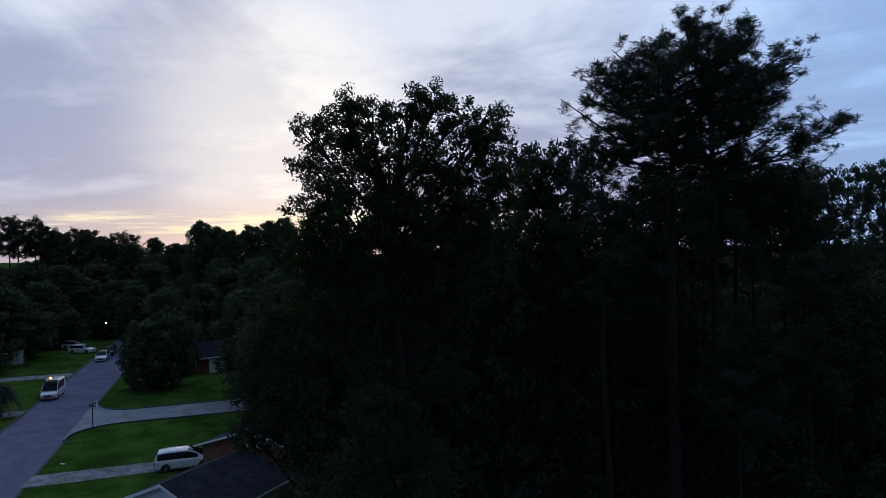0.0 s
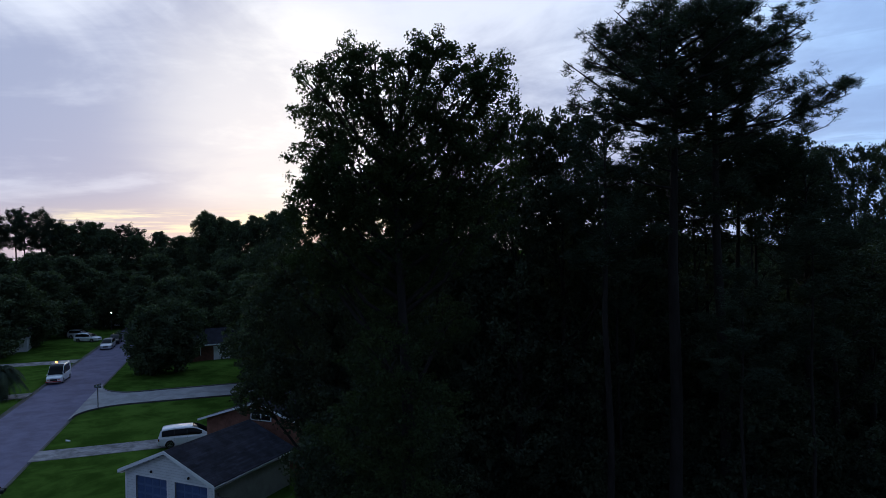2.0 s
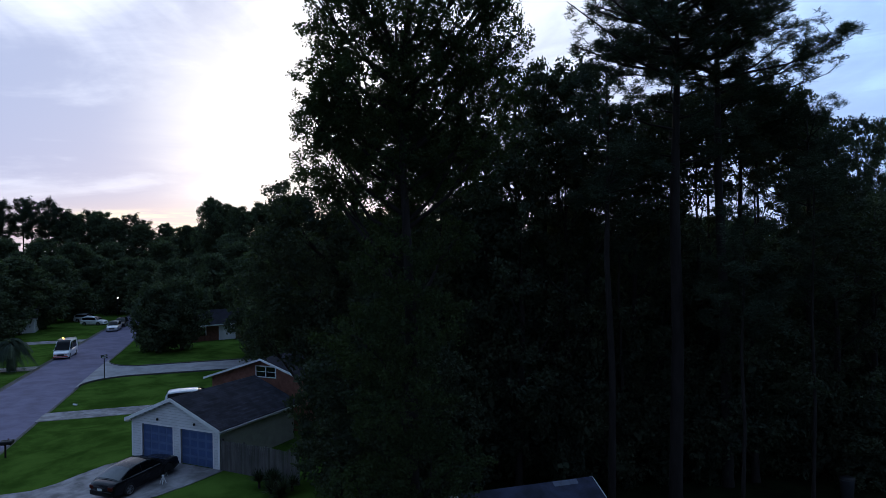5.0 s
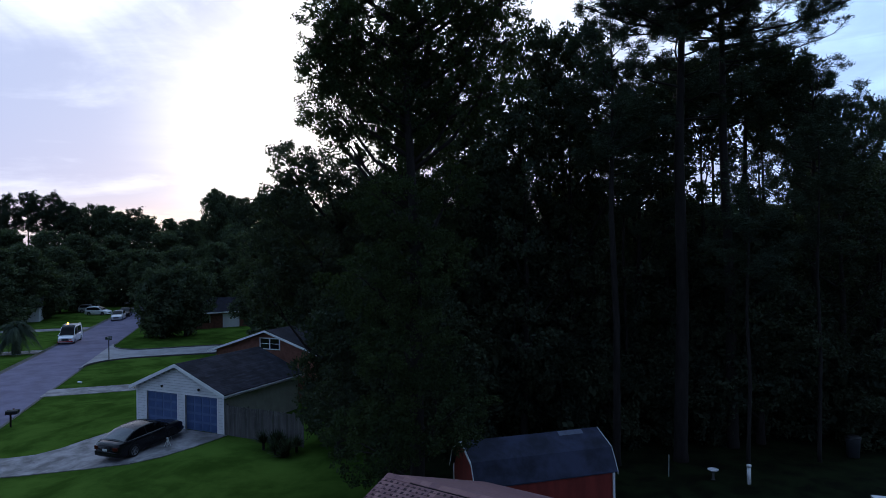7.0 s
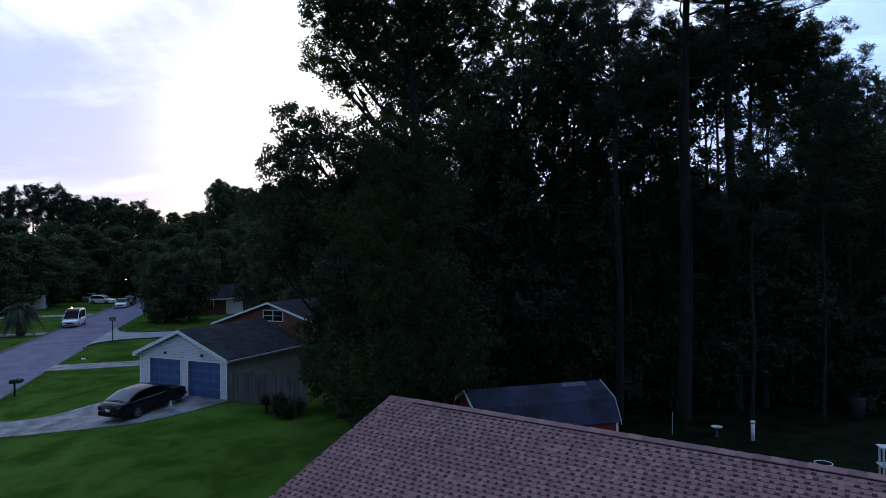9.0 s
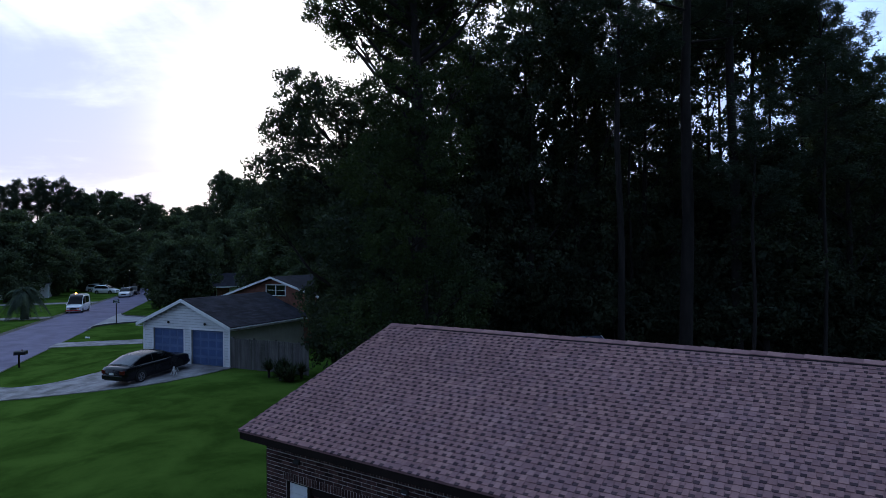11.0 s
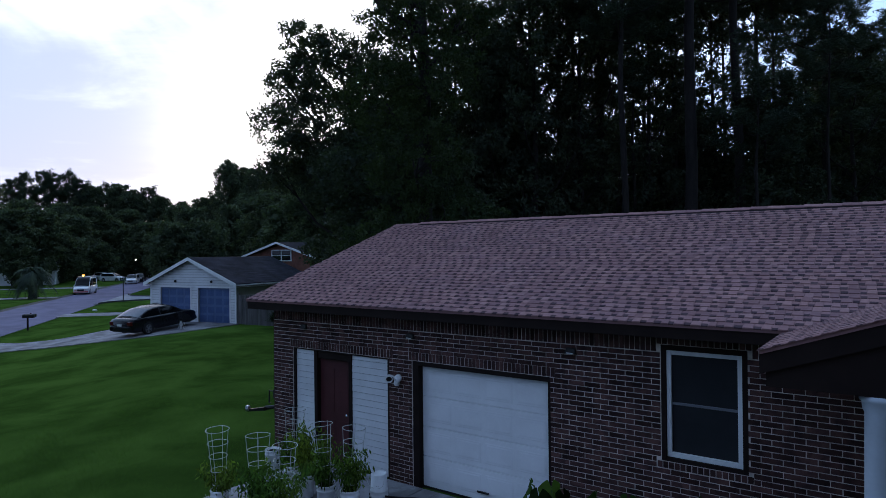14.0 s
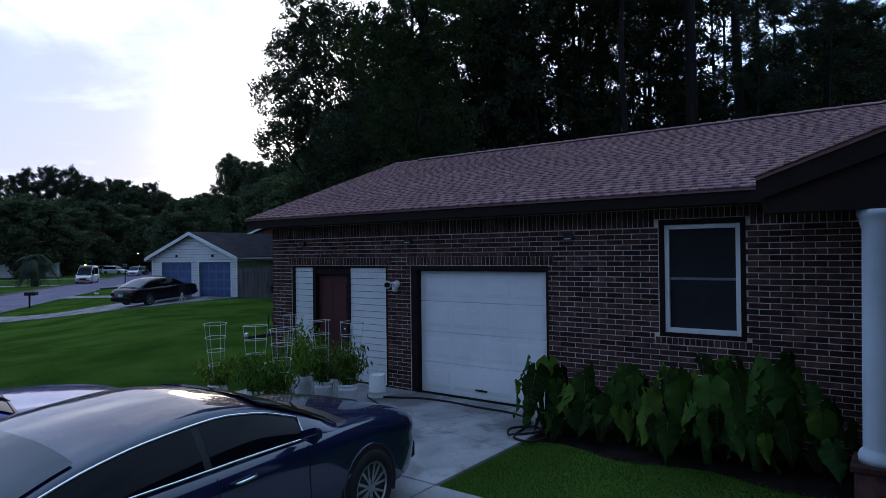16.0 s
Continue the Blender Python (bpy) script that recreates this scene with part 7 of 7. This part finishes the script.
# ---- far houses ----
def far_house(at, w, d, h, rise_, wall, roof_mat, label, openings):
    """A low gabled house: openings are (x0, z0, x1, z1, material, name) on its front."""
    f = thing("far_house", at, label, "house", "houses across the street")
    part("wall", Shape().box(-w / 2, 0, 0, w / 2, d, h), wall, f)
    part("gable", Shape().loft([[(x, 0.1, h), (x, d / 2, h + rise_ - 0.08), (x, d - 0.1, h)] for x in (-w / 2, w / 2)]), wall, f)
    for ya, yb in ((-0.5, d / 2), (d + 0.5, d / 2)):
        lo = h - 0.5 * rise_ / (d / 2)
        part("roof", Shape().loft([[(x, ya, lo), (x, yb, h + rise_), (x, yb, h + rise_ + 0.1), (x, ya, lo + 0.1)] for x in (-w / 2 - 0.4, w / 2 + 0.4)]), roof_mat, f)
    part("fascia", Shape().box(-w / 2 - 0.4, -0.53, h - 0.5 * rise_ / (d / 2) - 0.1, w / 2 + 0.4, -0.502, h - 0.5 * rise_ / (d / 2) + 0.1), WHITE_PAINT, f)
    for x0, z0, x1, z1, mt, nm in openings:
        o = part(nm, Shape().box(x0, -0.03, z0, x1, 0.02, z1), mt, f)
        part("trim", Shape().box(x0 - 0.1, -0.06, z0, x0, -0.001, z1 + 0.1).box(x1, -0.06, z0, x1 + 0.1, -0.001, z1 + 0.1).box(x0, -0.06, z1, x1, -0.001, z1 + 0.1), WHITE_PAINT, o)


def facing_walk(a, away, turn=0.0, z=-1.15):
    return row_place(a * away, away, turn, z)


far_house(facing_walk(-0.358, 101, 30), 12, 8, 2.7, 1.8, RED_BRICK, DARK_ROOF, "brick house with a pale garage door behind the trees", [(1.5, 0, 3.9, 2.1, WHITE_PAINT, "garage_door"), (-2.0, 0.9, -0.6, 2.1, GLASS, "window")])
far_house(facing_walk(-0.70, 112, 25), 13, 8, 2.7, 2.0, SIDING, surf("grey_far_roof", (0.16, 0.16, 0.18), 0.9, 0.2, 1, 20, 0.2), "pale house with a grey roof behind the palm", [(-4, 0.9, -2.4, 2.1, GLASS, "window"), (0, 0, 1.0, 2.1, BROWN_TRIM, "door"), (2.6, 0.9, 4.4, 2.1, GLASS, "window")])
far_house(facing_walk(-0.585, 150, 30), 12, 8, 2.8, 1.9, RED_BRICK, DARK_ROOF, "dark brick house among the trees", [(-3, 0.9, -1.4, 2.1, GLASS, "window"), (0.2, 0, 1.2, 2.1, WHITE_PAINT, "door")])
# a flat black slab stands in for the shade inside the carport
far_house(facing_walk(-0.505, 152, 30), 12, 8, 2.7, 1.8, SIDING, DARK_ROOF, "low house with a carport at the street's end", [(-4.2, 0, -1.0, 2.3, BLACK, "carport_opening"), (1.0, 0.9, 2.6, 2.1, GLASS, "window")])
pl = thing("lamp_post", facing_walk(-0.502, 141), "thin post lamp with a lit white bulb", "street lamp")
part("pole", Shape().tube([(0, 0, -0.2), (0, 0, 4.1)], 0.05, 8), BLACK, pl)
part("bulb", Shape().lathe([(0.0, 0), (0.08, 0.03), (0.11, 0.11), (0.08, 0.19), (0.0, 0.22)], 14), STREET_GLOW, pl, "lit white bulb", at=pose(0, 0, 4.1), smooth=True)

# ---- back yard clutter ----
tagged(part("vent_pipe", Shape().tube([(1.35, 22.7, -0.1), (1.35, 22.7, 0.82)], 0.085, 14).tube([(1.35, 22.7, 0.80), (1.35, 22.7, 0.90)], 0.11, 14), PAIL, smooth=True), "white capped pipe standing in the back yard", "pipe")
bb = thing("bird_bath", pose(-0.1, 22.4, 0), "pale shallow bird bath on a thin stem", "bird bath")
part("bowl", Shape().lathe([(0.05, 0.40), (0.15, 0.43), (0.24, 0.49), (0.25, 0.51), (0.21, 0.50), (0.05, 0.45)], 22), PAIL, bb, smooth=True)
part("stem", Shape().lathe([(0.15, 0), (0.06, 0.06), (0.05, 0.41)], 12), KERB, bb, smooth=True)
tagged(part("hoop", Shape().ring((4.2, 20.9, 0.05), 0.32, 0.022, 28, 6), PAIL, smooth=True), "pale hoop lying on the grass", "hoop")
rk = thing("white_stand", pose(6.4, 20.55, 0, 0, 0, 20), "white painted stand at the yard's edge", "stand")
for x, y in ((-0.3, -0.2), (0.3, -0.2), (-0.3, 0.2), (0.3, 0.2)):
    part("leg", Shape().box(x - 0.03, y - 0.03, 0, x + 0.03, y + 0.03, 1.15), WHITE_PAINT, rk)
for z in (0.45, 1.12):
    part("shelf", Shape().box(-0.4, -0.26, z, 0.4, 0.26, z + 0.05), WHITE_PAINT, rk)
bn = thing("bin", pose(5.0, 29.5, 0, 0, 0, 20), "dark upright bin by the wood", "bin")
part("tub", Shape().lathe([(0.28, 0), (0.33, 0.9), (0.36, 0.95), (0.36, 1.0)], 18), surf("grey_bin", (0.05, 0.055, 0.065), 0.6, 0.15, 3, 40, 0.05), bn, smooth=True)
part("lid", Shape().lathe([(0.37, 1.0), (0.37, 1.04), (0.2, 1.12), (0.02, 1.13)], 18), BLACK, bn, smooth=True)
tagged(part("stake", Shape().tube([(-1.9, 21.7, -0.1), (-1.88, 21.72, 1.05)], 0.02, 6), STEEL), "thin metal stake in the yard", "stake")
gb = thing("garden_bench", pose(-1.85, 16.85, 0, 0, 0, 20) @ Matrix.Scale(0.6, 4), "small white painted garden bench beside the shed", "bench")
for x in (-0.5, 0.5):
    part("leg", Shape().box(x - 0.03, -0.2, 0, x + 0.03, -0.14, 0.42), WHITE_PAINT, gb)
    part("leg", Shape().box(x - 0.03, 0.14, 0, x + 0.03, 0.20, 0.85), WHITE_PAINT, gb)
for y in (-0.2, -0.06, 0.08):
    part("seat_slat", Shape().box(-0.56, y, 0.42, 0.56, y + 0.11, 0.45), WHITE_PAINT, gb)
for z in (0.60, 0.76):
    part("back_slat", Shape().box(-0.56, 0.10, z, 0.56, 0.139, z + 0.08), WHITE_PAINT, gb)

# turf and leaf litter under the wood, tree shade put into the colour
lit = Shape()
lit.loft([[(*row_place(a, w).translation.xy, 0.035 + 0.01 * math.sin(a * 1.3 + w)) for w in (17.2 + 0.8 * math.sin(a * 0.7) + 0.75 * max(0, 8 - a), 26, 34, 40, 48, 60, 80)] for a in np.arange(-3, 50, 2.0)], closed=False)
tagged(part("woodland_floor", lit, SHADED_TURF, smooth=True), "turf and leaf litter under the wood, tree shade painted in", "woodland floor", kind="structure")


# ---- grass blades on the nearest lawns ----
def blades(count, x0, y0, x1, y1, size, seed, keep):
    rr = np.random.default_rng(seed)
    out = []
    x, y = rr.uniform(x0, x1, count), rr.uniform(y0, y1, count)
    a, ln = rr.uniform(0, 6.28, count), size * rr.uniform(0.5, 1.2, count)
    for i in range(count):
        if not keep(x[i], y[i]):
            continue
        z = level(x[i], y[i]) - 0.005
        c, s = math.cos(a[i]), math.sin(a[i])
        w = 0.10 * ln[i] + 0.003
        out.append(((x[i] - s * w, y[i] + c * w, z), (x[i] + s * w, y[i] - c * w, z), (x[i] + c * ln[i] * 0.5, y[i] + s * ln[i] * 0.5, z + ln[i] * 0.85)))
    return np.array(out)


patch = blades(52000, 2.9, -3.3, 8.0, -1.2, 0.028, 1, lambda x, y: y < -1.3 or x > 6.5)
side_lawn = blades(60000, -11.0, -8.0, -2.8, 4.0, 0.028, 2, lambda x, y: not (x > -4.0 and y > -0.2))
ob = new("grass", cloud_mesh("grass", np.concatenate([patch, side_lawn]), 3, BLADE))
tagged(ob, "short green lawn grass around the house", "grass", kind="stuff")

lay_bricks()
lay_shingles()
